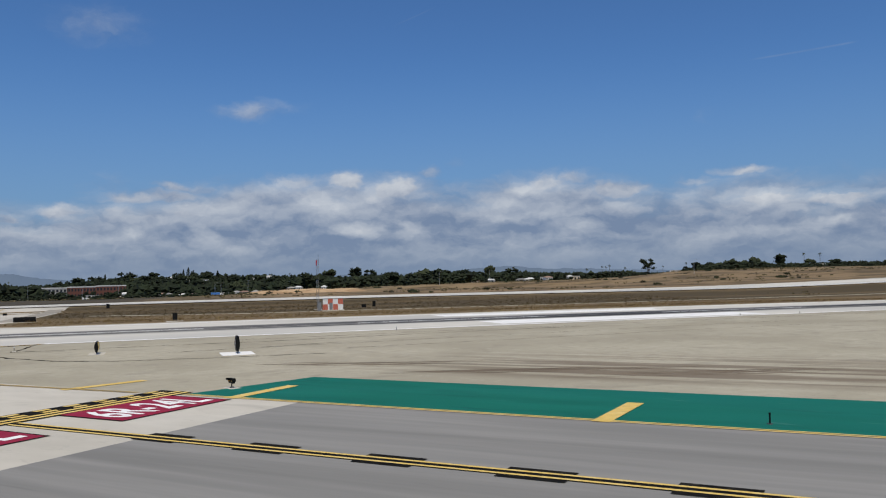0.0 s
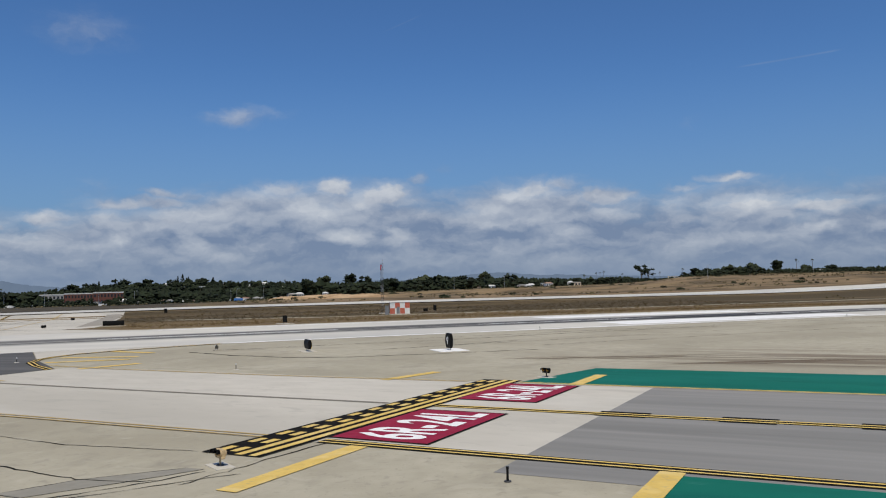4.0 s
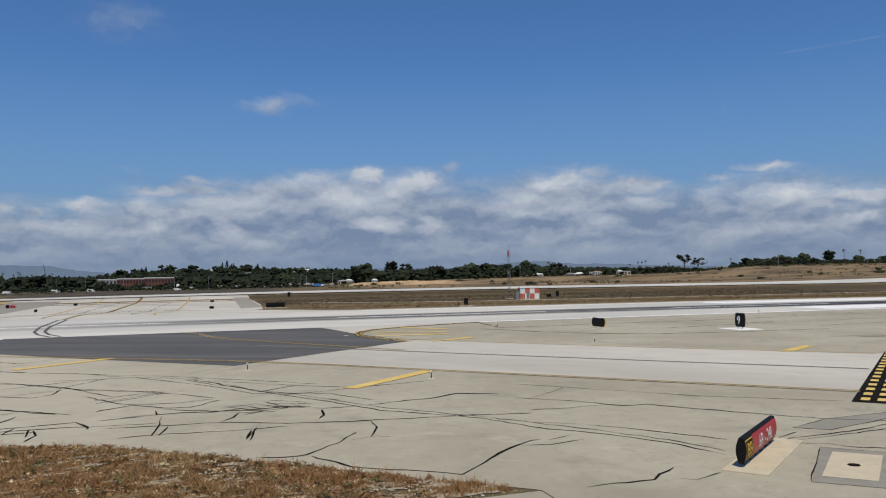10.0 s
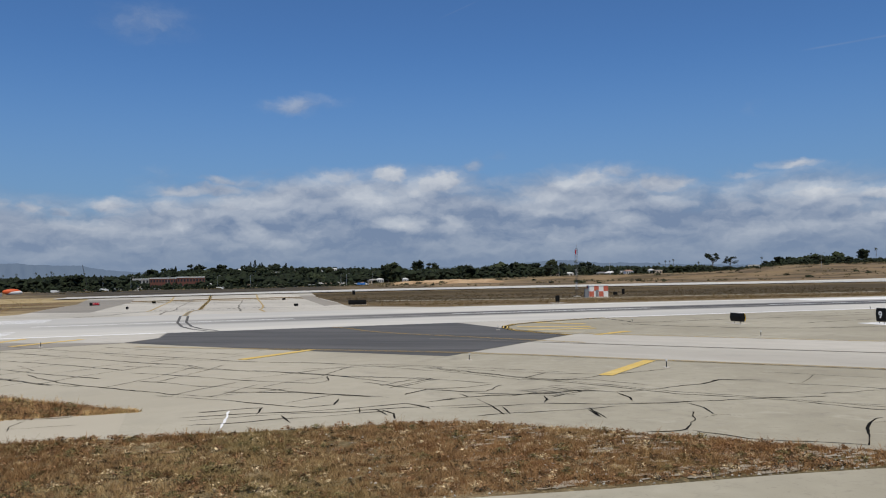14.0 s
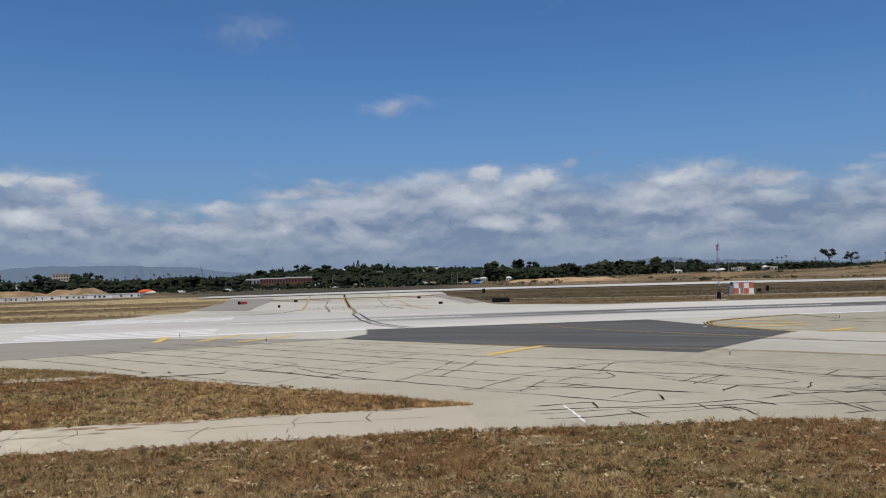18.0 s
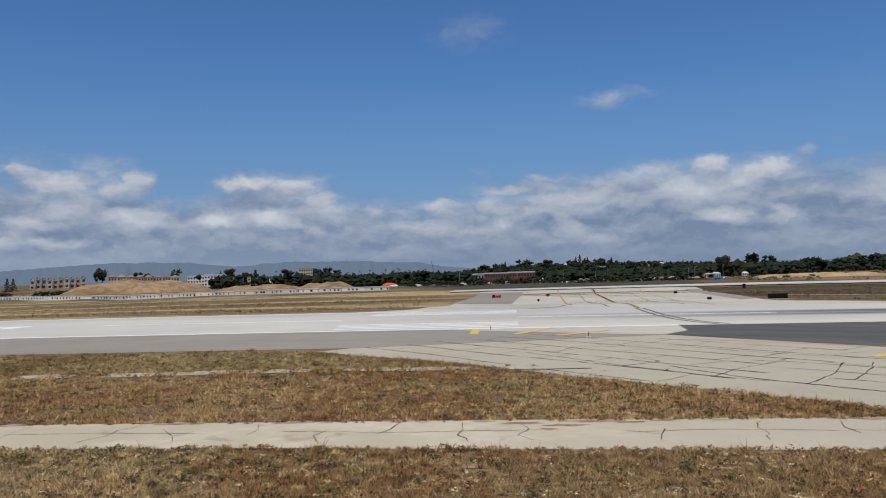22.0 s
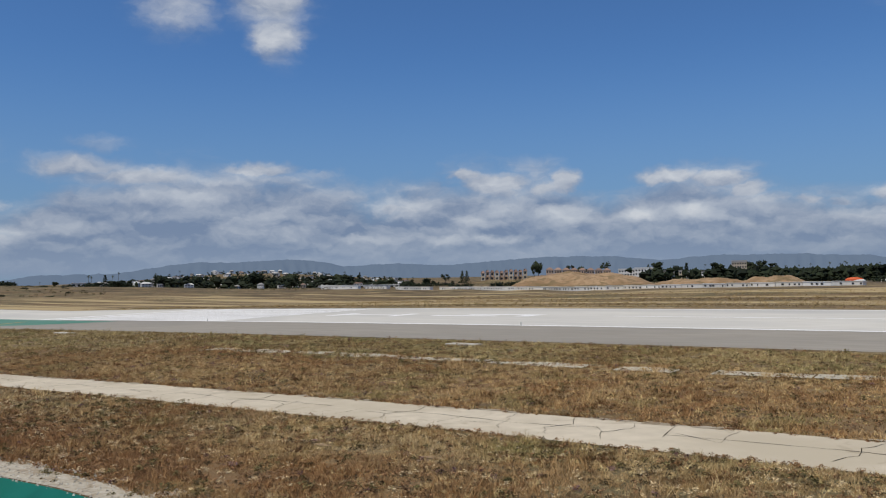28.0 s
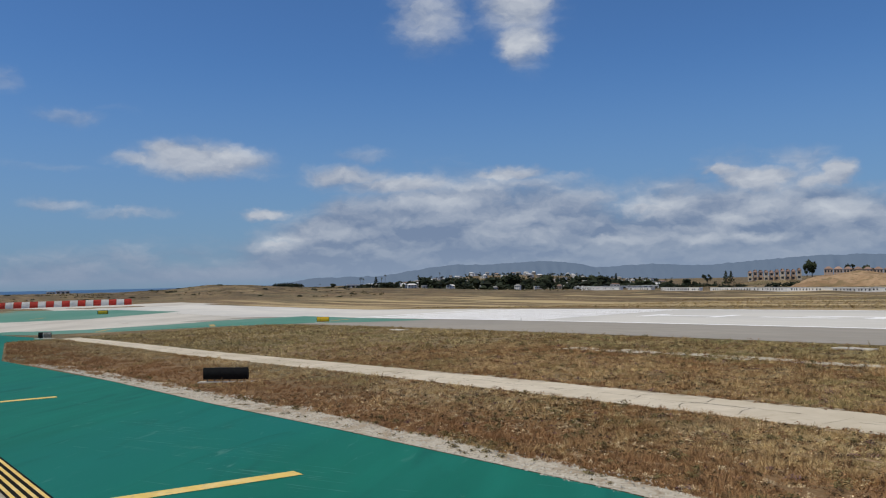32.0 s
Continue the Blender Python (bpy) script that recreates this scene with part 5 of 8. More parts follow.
edge_hi = [(x, y + 0.2) for x, y in N_LOW]
edge_lo = [(x, y - 0.35) for x, y in N_LOW]
weeds("weeds", "sparse dry weeds along the concrete strip", scatter(240, -170, -70, edge_lo, edge_hi, 0.1, 0.35, g), 0.5, 9, "rust_weed")


def blotches(name, label, spots, mat, seed):
    """Ragged thin patches of loose ground."""
    r = random.Random(seed)
    base = thing(name, label, "ground", kind="structure")
    for i, (x, y, s) in enumerate(spots):
        n = 14
        rot, wide = r.uniform(0, 6.28), r.uniform(1.2, 2.6)
        pts = []
        for k in range(n):
            a = 6.283 * k / n
            q = s * r.uniform(0.55, 1.15)
            pts.append((x + q * wide * math.cos(a), y + 0.6 * q * math.sin(a)))
        sheet("patch", pts, mat, 0.03 + 0.0004 * (i % 40), base, cell=40.0)
    return base


g = np.random.default_rng(79)
blotches("sandy_ground", "pale sandy dirt showing through the thin grass", scatter(240, -57, -42.5, S_LOW, S_HIGH, 0.08, 0.4, g), M["sand"], 3)
blotches("sandy_ground", "bare tan soil between the tufts of dry grass", scatter(130, -150, -46, S_LOW, S_HIGH, 0.12, 0.45, g), M["bare_soil"], 5)
blotches("sandy_ground", "tan soil washed over the concrete strip", [(-86.4, 53.0, 0.5), (-83.6, 53.6, 0.5), (-88.2, 53.6, 0.5), (-85.0, 53.9, 0.6), (-82.0, 53.9, 0.4), (-87.2, 52.2, 0.3)], M["bare_soil"], 8)
blotches("sandy_ground", "pale sandy dirt spilled along the concrete strip", scatter(60, -170, -72, edge_lo, edge_hi, 0.15, 0.5, g), M["sand"], 4)


def stones(name, label, spots, mat, seed):
    """Small loose stones, one joined mesh."""
    r = random.Random(seed)
    vs, fs = [], []
    for x, y, s in spots:
        z, k = zz(x, y) + 0.03, len(vs)
        for dx, dy, dz in ((1, 0, 0), (-1, 0, 0), (0, 1, 0), (0, -1, 0), (0, 0, 0.8), (0, 0, -0.4)):
            q = s * r.uniform(0.6, 1.2)
            vs.append((x + dx * q, y + dy * q, z + dz * q))
        fs += [(k + a, k + b, k + 4) for a, b in ((0, 2), (2, 1), (1, 3), (3, 0))] + [(k + b, k + a, k + 5) for a, b in ((0, 2), (2, 1), (1, 3), (3, 0))]
    return tagged(part(name, arrays(name, vs, fs, mat), mat), label, "stones", kind="stuff")


M["stone"] = surface("pale_stones", [(0.34, 0.31, 0.25), (0.48, 0.45, 0.38)], 4.0, 0.9, island=0.4)
g_hi, g_lo = [(-116, 36.5), (-160, 36.2), (-180, 35.2), (-206, 33.2)], [(-116, 34.3), (-145, 34.7), (-180, 33.5), (-206, 32.3)]
stones("gravel", "loose pale stones along the gravel strip", scatter(3800, -205, -117, g_lo, g_hi, 0.02, 0.075, g, 0.1), M["stone"], 1)
stones("gravel", "loose stones and rubble at the thin end of the grass", scatter(900, -62, -43, S_LOW, S_HIGH, 0.02, 0.07, g, 0.3), M["stone"], 2)
weeds("weeds", "dark dry weeds rooted in the gravel", scatter(110, -200, -117, g_lo, g_hi, 0.1, 0.3, g), 0.4, 10, "weed")

# streaks scuffed into the green paint along the way of the wheels
M["scuff"] = surface("pale_scuffed_paint", [(0.02, 0.18, 0.135), (0.08, 0.235, 0.185)], 1.2, 0.8)
r = random.Random(61)
for k in range(120):
    x, y = r.gauss(-146, 9), r.gauss(27.6, 2.0)
    ln = r.uniform(0.6, 3.2)
    ribbon("scuff", [(x, y), (x + ln * 0.92, y + ln * 0.36)], r.uniform(0.02, 0.06), M["scuff"], 0.0365 + 0.0004 * (k % 5), green_west, "pale scuff", jag=0.03, step=0.5, seed=k, taper=True)
M["purple_weed"] = surface("faded_purple_weed", [(0.16, 0.09, 0.10), (0.24, 0.14, 0.13)], 3.0, 0.9, island=0.4)
g = np.random.default_rng(83)
weeds("weeds", "faded purple-brown flowering weeds in the dry grass", scatter(120, -150, -80, S_LOW, S_HIGH, 0.15, 0.45, g) + scatter(140, -170, -80, N_LOW, N_HIGH, 0.2, 0.6, g), 0.5, 12, "purple_weed")

# ---- airfield signs ----
M["sign_black"] = surface("black_sign_housing", [(0.006, 0.006, 0.006), (0.011, 0.011, 0.010)], 4.0, 0.6, 0.1, spec=0.12)
M["sign_red"] = surface("red_sign_face", [(0.36, 0.012, 0.022), (0.40, 0.016, 0.028)], 2.0, 0.4, 0.05, spec=0.35, spots=[(3.0, (0.26, 0.02, 0.025), 0.6, 0.8, 0.4)])
M["sign_yellow"] = surface("yellow_sign_face", [(0.70, 0.42, 0.02), (0.76, 0.47, 0.03)], 2.0, 0.4, 0.05, spec=0.35)
M["sign_white"] = surface("white_sign_figures", [(0.78, 0.78, 0.77), (0.84, 0.84, 0.83)], 3.0, 0.4)
M["steel"] = surface("galvanised_steel", [(0.38, 0.38, 0.38), (0.48, 0.48, 0.47)], 6.0, 0.45, 0.1, metal=0.7)
M["dark_steel"] = surface("dark_steel", [(0.05, 0.05, 0.05), (0.08, 0.08, 0.08)], 6.0, 0.5, 0.1, metal=0.4)


def bulge(z, h, t):
    return t * (0.42 + 0.58 * math.sin(math.pi * min(max(z / h, 0.0), 1.0)))


def shell_bm(x0, x1, z0, z1, h, t, front, off, rows=10, cols=1):
    """A thin curved plate that follows one side of a sign's bulging housing."""
    bm = bmesh.new()
    grid = []
    for i in range(cols + 1):
        x = x0 + (x1 - x0) * i / cols
        grid.append([])
        for j in range(rows + 1):
            z = z0 + (z1 - z0) * j / rows
            grid[-1].append(bm.verts.new((x, (-1 if front else 1) * (bulge(z, h, t) + off), z)))
    for i in range(cols):
        for j in range(rows):
            q = [grid[i][j], grid[i + 1][j], grid[i + 1][j + 1], grid[i][j + 1]]
            bm.faces.new(q if front else q[::-1])
    return bm


def sign(name, label, at, length, h, t, legs, foot=0.16, panels=(), pad=None, group=""):
    """A lens-shaped sign on short legs. panels: (x0, x1, face, ink, words, border)."""
    x, y, turn = at
    base = thing(name, label, "sign", group, at=pose(x, y, zz(x, y) + 0.03, 0, 0, turn))
    bm = bmesh.new()
    ring = []
    n = 12
    prof = [(-bulge(h * j / n, h, t), h * j / n) for j in range(n + 1)] + [(bulge(h * j / n, h, t), h * j / n) for j in range(n, -1, -1)]
    for xx in (-length / 2, length / 2):
        ring.append([bm.verts.new((xx, yy, zv + foot)) for yy, zv in prof])
    k = len(prof)
    for j in range(k):
        bm.faces.new([ring[0][j], ring[0][(j + 1) % k], ring[1][(j + 1) % k], ring[1][j]])
    bm.faces.new(ring[0][::-1])
    bm.faces.new(ring[1])
    bmesh.ops.recalc_face_normals(bm, faces=bm.faces[:])
    body = part("housing", bm, M["sign_black"], base, "black sign housing")
    for i in range(legs):
        xx = -length / 2 + length * (i + 0.5) / legs
        lb = tube_bm((xx, 0, 0), (xx, 0, foot + 0.06), 0.035, sides=10)
        tube_bm((xx, 0, 0), (xx, 0, 0.03), 0.09, sides=12, bm=lb)
        part("leg", lb, M["dark_steel"], base, "short steel leg")
    for x0, x1, face, ink, words, border in panels:
        pb = shell_bm(x0, x1, 0.06, h - 0.06, h, t, True, 0.008)
        bmesh.ops.translate(pb, verts=pb.verts[:], vec=(0, 0, foot))
        face_ob = part("face_panel", pb, M[face], body, "coloured sign face")
        if border:
            for bx0, bx1, bz0, bz1 in ((x0 + 0.05, x1 - 0.05, 0.1, 0.14), (x0 + 0.05, x1 - 0.05, h - 0.14, h - 0.1), (x0 + 0.05, x0 + 0.09, 0.1, h - 0.1), (x1 - 0.09, x1 - 0.05, 0.1, h - 0.1)):
                fb = shell_bm(bx0, bx1, bz0, bz1, h, t, True, 0.014, rows=6)
                bmesh.ops.translate(fb, verts=fb.verts[:], vec=(0, 0, foot))
                part("border", fb, M[ink], body, "border of the sign face")
        if words:
            hh = h * (0.5 if border else 0.52)
            tb = letters(words, hh)
            bmesh.ops.subdivide_edges(tb, edges=[e for e in tb.edges if e.calc_length() > hh * 0.3], cuts=3)
            wide = max(v.co.x for v in tb.verts) - min(v.co.x for v in tb.verts)
            kx = min(1.0, (x1 - x0 - 0.24) / wide)
            for v in tb.verts:
                zv = v.co.y + h / 2 - hh / 2
                v.co = ((x0 + x1) / 2 + v.co.x * kx, -(bulge(zv, h, t) + 0.02), zv + foot)
            part("lettering", tb, M[ink], body, "sign lettering " + words)
    if pad:
        px, py, ox, oy = pad
        pb = box_bm(ox - px / 2, ox + px / 2, oy - py / 2, oy + py / 2, -0.06, 0.035, 0.015)
        part("pad", pb, M["pad" if length > 5 else "white_paint" if length < 1.5 else "new_concrete"], base, "pale concrete pad")
    return base


sign("holding_sign", "red and black holding sign reading BB 6R-24L on concrete", (-31.9, 32.75, 37.8), 5.06, 0.86, 0.17, 6, 0.16,
     (( -2.5, -1.42, "sign_black", "sign_yellow", "BB", True), (-1.4, 2.5, "sign_red", "sign_white", "6R - 24L", False)), (6.4, 1.5, 0.1, -0.25))
sign("distance_sign", "black distance sign with a white figure 9 on a white pad", (8.9, 83.9, -90), 1.3, 1.55, 0.2, 2, 0.24, ((-0.63, 0.63, "sign_black", "sign_white", "9", False),), (3.6, 3.2, 0, 0))
sign("guidance_sign", "back of a black guidance sign with a yellow face", (-4.5, 92.1, 90), 2.3, 1.0, 0.2, 2, 0.28, ((-1.3, 1.3, "sign_yellow", "sign_black", "", False),), (3.4, 1.6, 0, 0))
sign("guidance_sign", "long black back of a guidance sign beyond the runway", (-26.2, 214.5, 190), 4.8, 1.15, 0.2, 5, 0.15, (), (5.6, 1.4, 0, 0))
sign("guidance_sign", "long black guidance sign back on a slab in grass", (-170.6, 39.0, 228), 3.45, 0.9, 0.18, 6, 0.2, (), (4.3, 0.6, 0, -0.1))
sign("guidance_sign", "small yellow guidance sign beside the green pavement", (-255.5, 96.0, 48), 2.5, 0.95, 0.18, 3, 0.15, ((-1.2, -0.55, "sign_yellow", "sign_black", "", False), (-0.5, 1.22, "sign_yellow", "sign_black", "", False)), (3.0, 1.0, 0, 0))
sign("guidance_sign", "small yellow guidance sign on the green wedge", (-405.5, 95.0, 66), 3.4, 1.25, 0.2, 3, 0.15, ((-1.5, 1.5, "sign_yellow", "sign_black", "", True),))
sign("holding_sign", "weathered brown taxiway sign at the green corner", (-267, 47.0, 60), 2.1, 1.0, 0.2, 3, 0.12, ((-0.3, 1.0, "pale_tar", "sign_white", "", True),), (3.2, 1.4, 0, 0))
sign("holding_sign", "small red holding sign beside the crossing taxiway", (-93.4, 263.5, 8), 2.7, 0.9, 0.2, 3, 0.15, ((-0.5, 1.3, "sign_red", "sign_white", "", True),))
for x, y, turn, ln in ((-82.0, 226, 70, 1.1), (-77.6, 272, 20, 1.1), (-41.5, 216.5, 20, 1.1), (-38.5, 272, 20, 1.1)):
    sign("taxiway_sign", "tiny dark taxiway sign on the far pavement", (x, y, turn), ln, 0.6, 0.14, 2, 0.12, group="far taxiway signs")

# plain dark marker boards on posts
def marker(label, x, y, w, h, foot, turn=0, pad=False):
    base = thing("marker_board", label, "marker", at=pose(x, y, zz(x, y) + 0.02, 0, 0, turn))
    part("board", box_bm(-w / 2, w / 2, -0.07, 0.07, foot, foot + h, 0.03), M["sign_black"], base, "dark board")
    for sx in (-0.3, 0.3):
        part("post", tube_bm((sx * w, 0, 0), (sx * w, 0, foot + 0.05), 0.04), M["dark_steel"], base, "short post")
    if pad:
        part("pad", box_bm(-1.6, 1.6, -1.2, 1.2, -0.05, 0.04, 0.02), M["new_concrete"], base, "pale slab")


marker("narrow dark marker board at the far runway edge", 5.8, 163.5, 0.9, 1.3, 0.3, 0, True)
marker("small dark marker post in the dry field", -11, 297, 1.0, 1.5, 0.3)
marker("small dark marker board beside the service road", 64, 243, 1.5, 0.9, 0.3)
marker("slim dark marker board beside the service road", 67.5, 244, 1.0, 1.7, 0.4)

# ---- guard lights beside the holding line ----
def guard_light(x, y, turn, label, mat):
    base = thing("guard_light", label, "light", "runway guard lights", at=pose(x, y, zz(x, y) + 0.03, 0, 0, turn) @ Matrix.Scale(0.78, 4))
    part("pad", box_bm(-0.85, 0.85, -0.5, 0.5, -0.05, 0.03, 0.02), M["new_concrete"], base, "pale concrete pad")
    part("base_plate", tube_bm((0, 0, 0.02), (0, 0, 0.1), 0.2, 0.16, 16), M["dark_steel"], base, "dark round base")
    part("pole", tube_bm((0, 0, 0.08), (0, 0, 0.42), 0.05), M[mat], base)
    hb = box_bm(-0.42, 0.42, -0.1, 0.1, 0.4, 0.5, 0.02)
    part("yoke", hb, M[mat], base, "steel yoke")
    for sx in (-0.23, 0.23):
        head = tube_bm((sx, -0.14, 0.68), (sx, 0.2, 0.66), 0.19, 0.16, 18)
        box_bm(sx - 0.17, sx + 0.17, -0.05, 0.16, 0.48, 0.84, 0.03, bm=head)
        lamp = part("lamp_head", head, M[mat], base, "lamp housing")
        vis = bmesh.new()
        n = 12
        r0 = [vis.verts.new((sx + 0.2 * math.cos(math.pi * (0.0 + j / n)), -0.14, 0.68 + 0.2 * math.sin(math.pi * j / n))) for j in range(n + 1)]
        r1 = [vis.verts.new((sx + 0.2 * math.cos(math.pi * (0.0 + j / n)), -0.36, 0.68 + 0.2 * math.sin(math.pi * j / n))) for j in range(n + 1)]
        for j in range(n):
            vis.faces.new([r0[j], r0[j + 1], r1[j + 1], r1[j]])
        bmesh.ops.solidify(vis, geom=vis.faces[:], thickness=0.012)
        part("visor", vis, M["sign_black"], lamp, "black visor")
        part("lens", tube_bm((sx, -0.15, 0.68), (sx, -0.135, 0.68), 0.15, sides=18), M["lens"], lamp, "amber lens")


M["tan_metal"] = surface("weathered_tan_metal", [(0.46, 0.33, 0.17), (0.58, 0.44, 0.25)], 5.0, 0.5, 0.1, spots=[(6.0, (0.08, 0.055, 0.035), 0.58, 0.68, 0.8)])
M["lens"] = surface("amber_glass_lens", [(0.35, 0.16, 0.02), (0.42, 0.20, 0.03)], 8.0, 0.15, spec=0.5)
guard_light(-19.4, 37.0, -75, "tan twin-lamp guard light beside the holding line", "tan_metal")
guard_light(5.6, 56.4, -70, "dark twin-lamp guard light at the green pavement's corner", "sign_black")

# ---- edge lights and reflector posts ----
M["glass_white"] = surface("clear_glass_dome", [(0.55, 0.55, 0.52), (0.65, 0.65, 0.6)], 6.0, 0.2, spec=0.5)


def edge_light(x, y, blue):
    base = thing("edge_light", "small black edge light post at the pavement edge" if blue else "small white edge light beside the runway", "light", "black edge posts" if blue else "runway edge lights", at=pose(x, y, zz(x, y) + 0.03))
    part("foot", tube_bm((0, 0, 0), (0, 0, 0.035), 0.14 if blue else 0.24, 0.12 if blue else 0.2, 14), M["dark_steel" if blue else "new_concrete"], base, "dark round foot" if blue else "pale round foot")
    part("stem", tube_bm((0, 0, 0.03), (0, 0, 0.46 if blue else 0.42), 0.042 if blue else 0.035), M["sign_black" if blue else "dark_steel"], base)
    cap = tube_bm((0, 0, 0.46), (0, 0, 0.52), 0.06, 0.05, 12) if blue else tube_bm((0, 0, 0.42), (0, 0, 0.55), 0.07, 0.05, 14)
    part("cap", cap, M["sign_black" if blue else "glass_white"], base, "dark cap" if blue else "pale cap")


for x, y in ((-10.5, 29.5), (26.6, 29.5), (2.5, 17.0)):
    edge_light(x, y, True)
for x, y in ((-36.1, 58.2), (-46.7, 68.6), (-14.1, 76.0), (-81.2, 98.4), (-33.4, 96.8), (-152.7, 110.6), (33.7, 110.2), (105.3, 108.8), (-13.4, 101.2), (-91.2, 109.8), (-213, 110.4), (94, 110.3)):
    edge_light(x, y, False)

# ---- checkered shelter and lattice mast ----
M["shelter_white"] = surface("white_painted_panel", [(0.66, 0.66, 0.64), (0.74, 0.74, 0.72)], 3.0, 0.6, 0.1, spots=[(0.8, (0.5, 0.49, 0.46), 0.55, 0.75, 0.5)])
M["shelter_red"] = surface("faded_red_panel", [(0.42, 0.10, 0.065), (0.50, 0.14, 0.09)], 3.0, 0.6, 0.1, spots=[(0.9, (0.52, 0.24, 0.17), 0.55, 0.75, 0.5)])
M["shelter_grey"] = surface("grey_metal_cabinet", [(0.16, 0.17, 0.18), (0.22, 0.23, 0.24)], 3.0, 0.5, 0.1)
sx, sy = 52.0, 232.5
hut = thing("equipment_shelter", "red and white checkered equipment shelter in the dry field", "shelter", at=pose(sx, sy, zz(sx, sy), 0, 0, -14))
part("plinth", box_bm(-3.2, 3.2, -1.9, 1.9, -0.1, 0.2, 0.02), M["new_concrete"], hut, "concrete plinth")
part("wall", box_bm(-2.9, 2.9, -1.6, 1.6, 0.2, 3.5, 0.02), M["shelter_white"], hut, "white walls")
part("roof", box_bm(-3.05, 3.05, -1.75, 1.75, 3.5, 3.66, 0.04), M["shelter_white"], hut, "flat white roof")
cols, rows_ = 4, 2
for i in range(cols):
    for j in range(rows_):
        if (i + j) % 2 == 0:
            w, h = 5.8 / cols, 3.3 / rows_
            part("panel", box_bm(-2.9 + i * w + 0.02, -2.9 + (i + 1) * w - 0.02, -1.64, -1.601, 0.2 + j * h + 0.02, 0.2 + (j + 1) * h - 0.02), M["shelter_red"], hut, "red panel")
for j in range(rows_):
    if j == 0:
        part("panel", box_bm(-2.94, -2.901, -1.58, -0.05, 0.2, 1.85), M["shelter_red"], hut, "red panel")
    else:
        part("panel", box_bm(-2.94, -2.901, 0.05, 1.58, 1.87, 3.48), M["shelter_red"], hut, "red panel")
part("door", box_bm(-1.0, -0.1, -1.69, -1.645, 0.25, 2.3, 0.01), M["shelter_grey"], hut, "grey metal door")
cab = thing("equipment_cabinet", "small dark grey cabinet beside the shelter", "cabinet", at=pose(47.8, 231.6, zz(47.8, 231.6), 0, 0, -14))
part("body", box_bm(-0.55, 0.55, -0.5, 0.5, 0, 2.5, 0.03), M["shelter_grey"], cab)
part("lid", box_bm(-0.62, 0.62, -0.57, 0.57, 2.5, 2.62, 0.03), M["shelter_grey"], cab)

mx, my = 49.3, 241.0
mast = thing("lattice_mast", "slim grey lattice mast with a dark red wind cone", "mast", at=pose(mx, my, zz(mx, my), 0, 0, 10))
part("footing", box_bm(-0.9, 0.9, -0.9, 0.9, -0.05, 0.25, 0.03), M["new_concrete"], mast, "concrete footing")
SEG, MH = 7, 15.0
for s in range(SEG):
    z0, z1 = 0.2 + s * MH / SEG, 0.2 + (s + 1) * MH / SEG
    bm = bmesh.new()
    corners = [(-0.3, -0.3), (0.3, -0.3), (0.3, 0.3), (-0.3, 0.3)]
    for i, (a, b) in enumerate(corners):
        tube_bm((a, b, z0), (a, b, z1), 0.03, sides=6, bm=bm)
        a2, b2 = corners[(i + 1) % 4]
        zm = (z0 + z1) / 2
        tube_bm((a, b, z0), (a2, b2, zm), 0.015, sides=5, bm=bm)
        tube_bm((a2, b2, zm), (a, b, z1), 0.015, sides=5, bm=bm)
        tube_bm((a, b, z1), (a2, b2, z1), 0.018, sides=5, bm=bm)
    part("mast_section", bm, M["dark_steel" if s % 2 == 0 else "steel"], mast, "dark lattice section" if s % 2 == 0 else "grey lattice section")
part("pole", tube_bm((0.42, 0.42, MH), (0.42, 0.42, MH + 1.6), 0.05), M["steel"], mast)
part("wind_cone", tube_bm((-0.45, -0.4, MH - 0.2), (-0.6, -0.45, MH - 1.7), 0.22, 0.14, 12), M["sign_red"], mast, "hanging red wind cone")

# ---- blast fence ----
M["fence_red"] = surface("red_fence_panel", [(0.52, 0.05, 0.035), (0.60, 0.07, 0.05)], 1.0, 0.6, 0.1, spots=[(0.7, (0.45, 0.12, 0.09), 0.55, 0.75, 0.5)])
M["fence_white"] = surface("white_fence_panel", [(0.70, 0.69, 0.66), (0.78, 0.77, 0.74)], 1.0, 0.6, 0.1, spots=[(0.7, (0.55, 0.53, 0.5), 0.55, 0.75, 0.5)])
fence = thing("blast_fence", "red and white striped jet blast fence on the pale pad", "fence")
f0, f1 = Vector((-516, 139)), Vector((-548, 55))
fd = (f1 - f0).normalized()
fn = Vector((fd.y, -fd.x))
step = (f1 - f0).length / 26
for k in range(26):
    a, b = f0 + fd * step * (k + 0.02), f0 + fd * step * (k + 0.98)
    bm = bmesh.new()
    rows3 = []
    for p in (a, b):
        z = zz(p.x, p.y)
        rows3.append([bm.verts.new((p.x + fn.x * o, p.y + fn.y * o, z + h)) for o, h in ((0.0, 0.0), (0.15, 1.0), (0.55, 2.0), (1.25, 2.9))])
    for j in range(3):
        bm.faces.new([rows3[0][j], rows3[1][j], rows3[1][j + 1], rows3[0][j + 1]])
    bmesh.ops.solidify(bm, geom=bm.faces[:], thickness=0.06)
    part("fence_panel", bm, M["fence_red" if k % 2 == 0 else "fence_white"], fence, "red panel" if k % 2 == 0 else "white panel")
    p = f0 + fd * step * k
    z = zz(p.x, p.y)
    part("strut", tube_bm((p.x + fn.x * 1.2, p.y + fn.y * 1.2, z + 2.8), (p.x + fn.x * 2.0, p.y + fn.y * 2.0, z), 0.07, sides=6), M["steel"], fence)

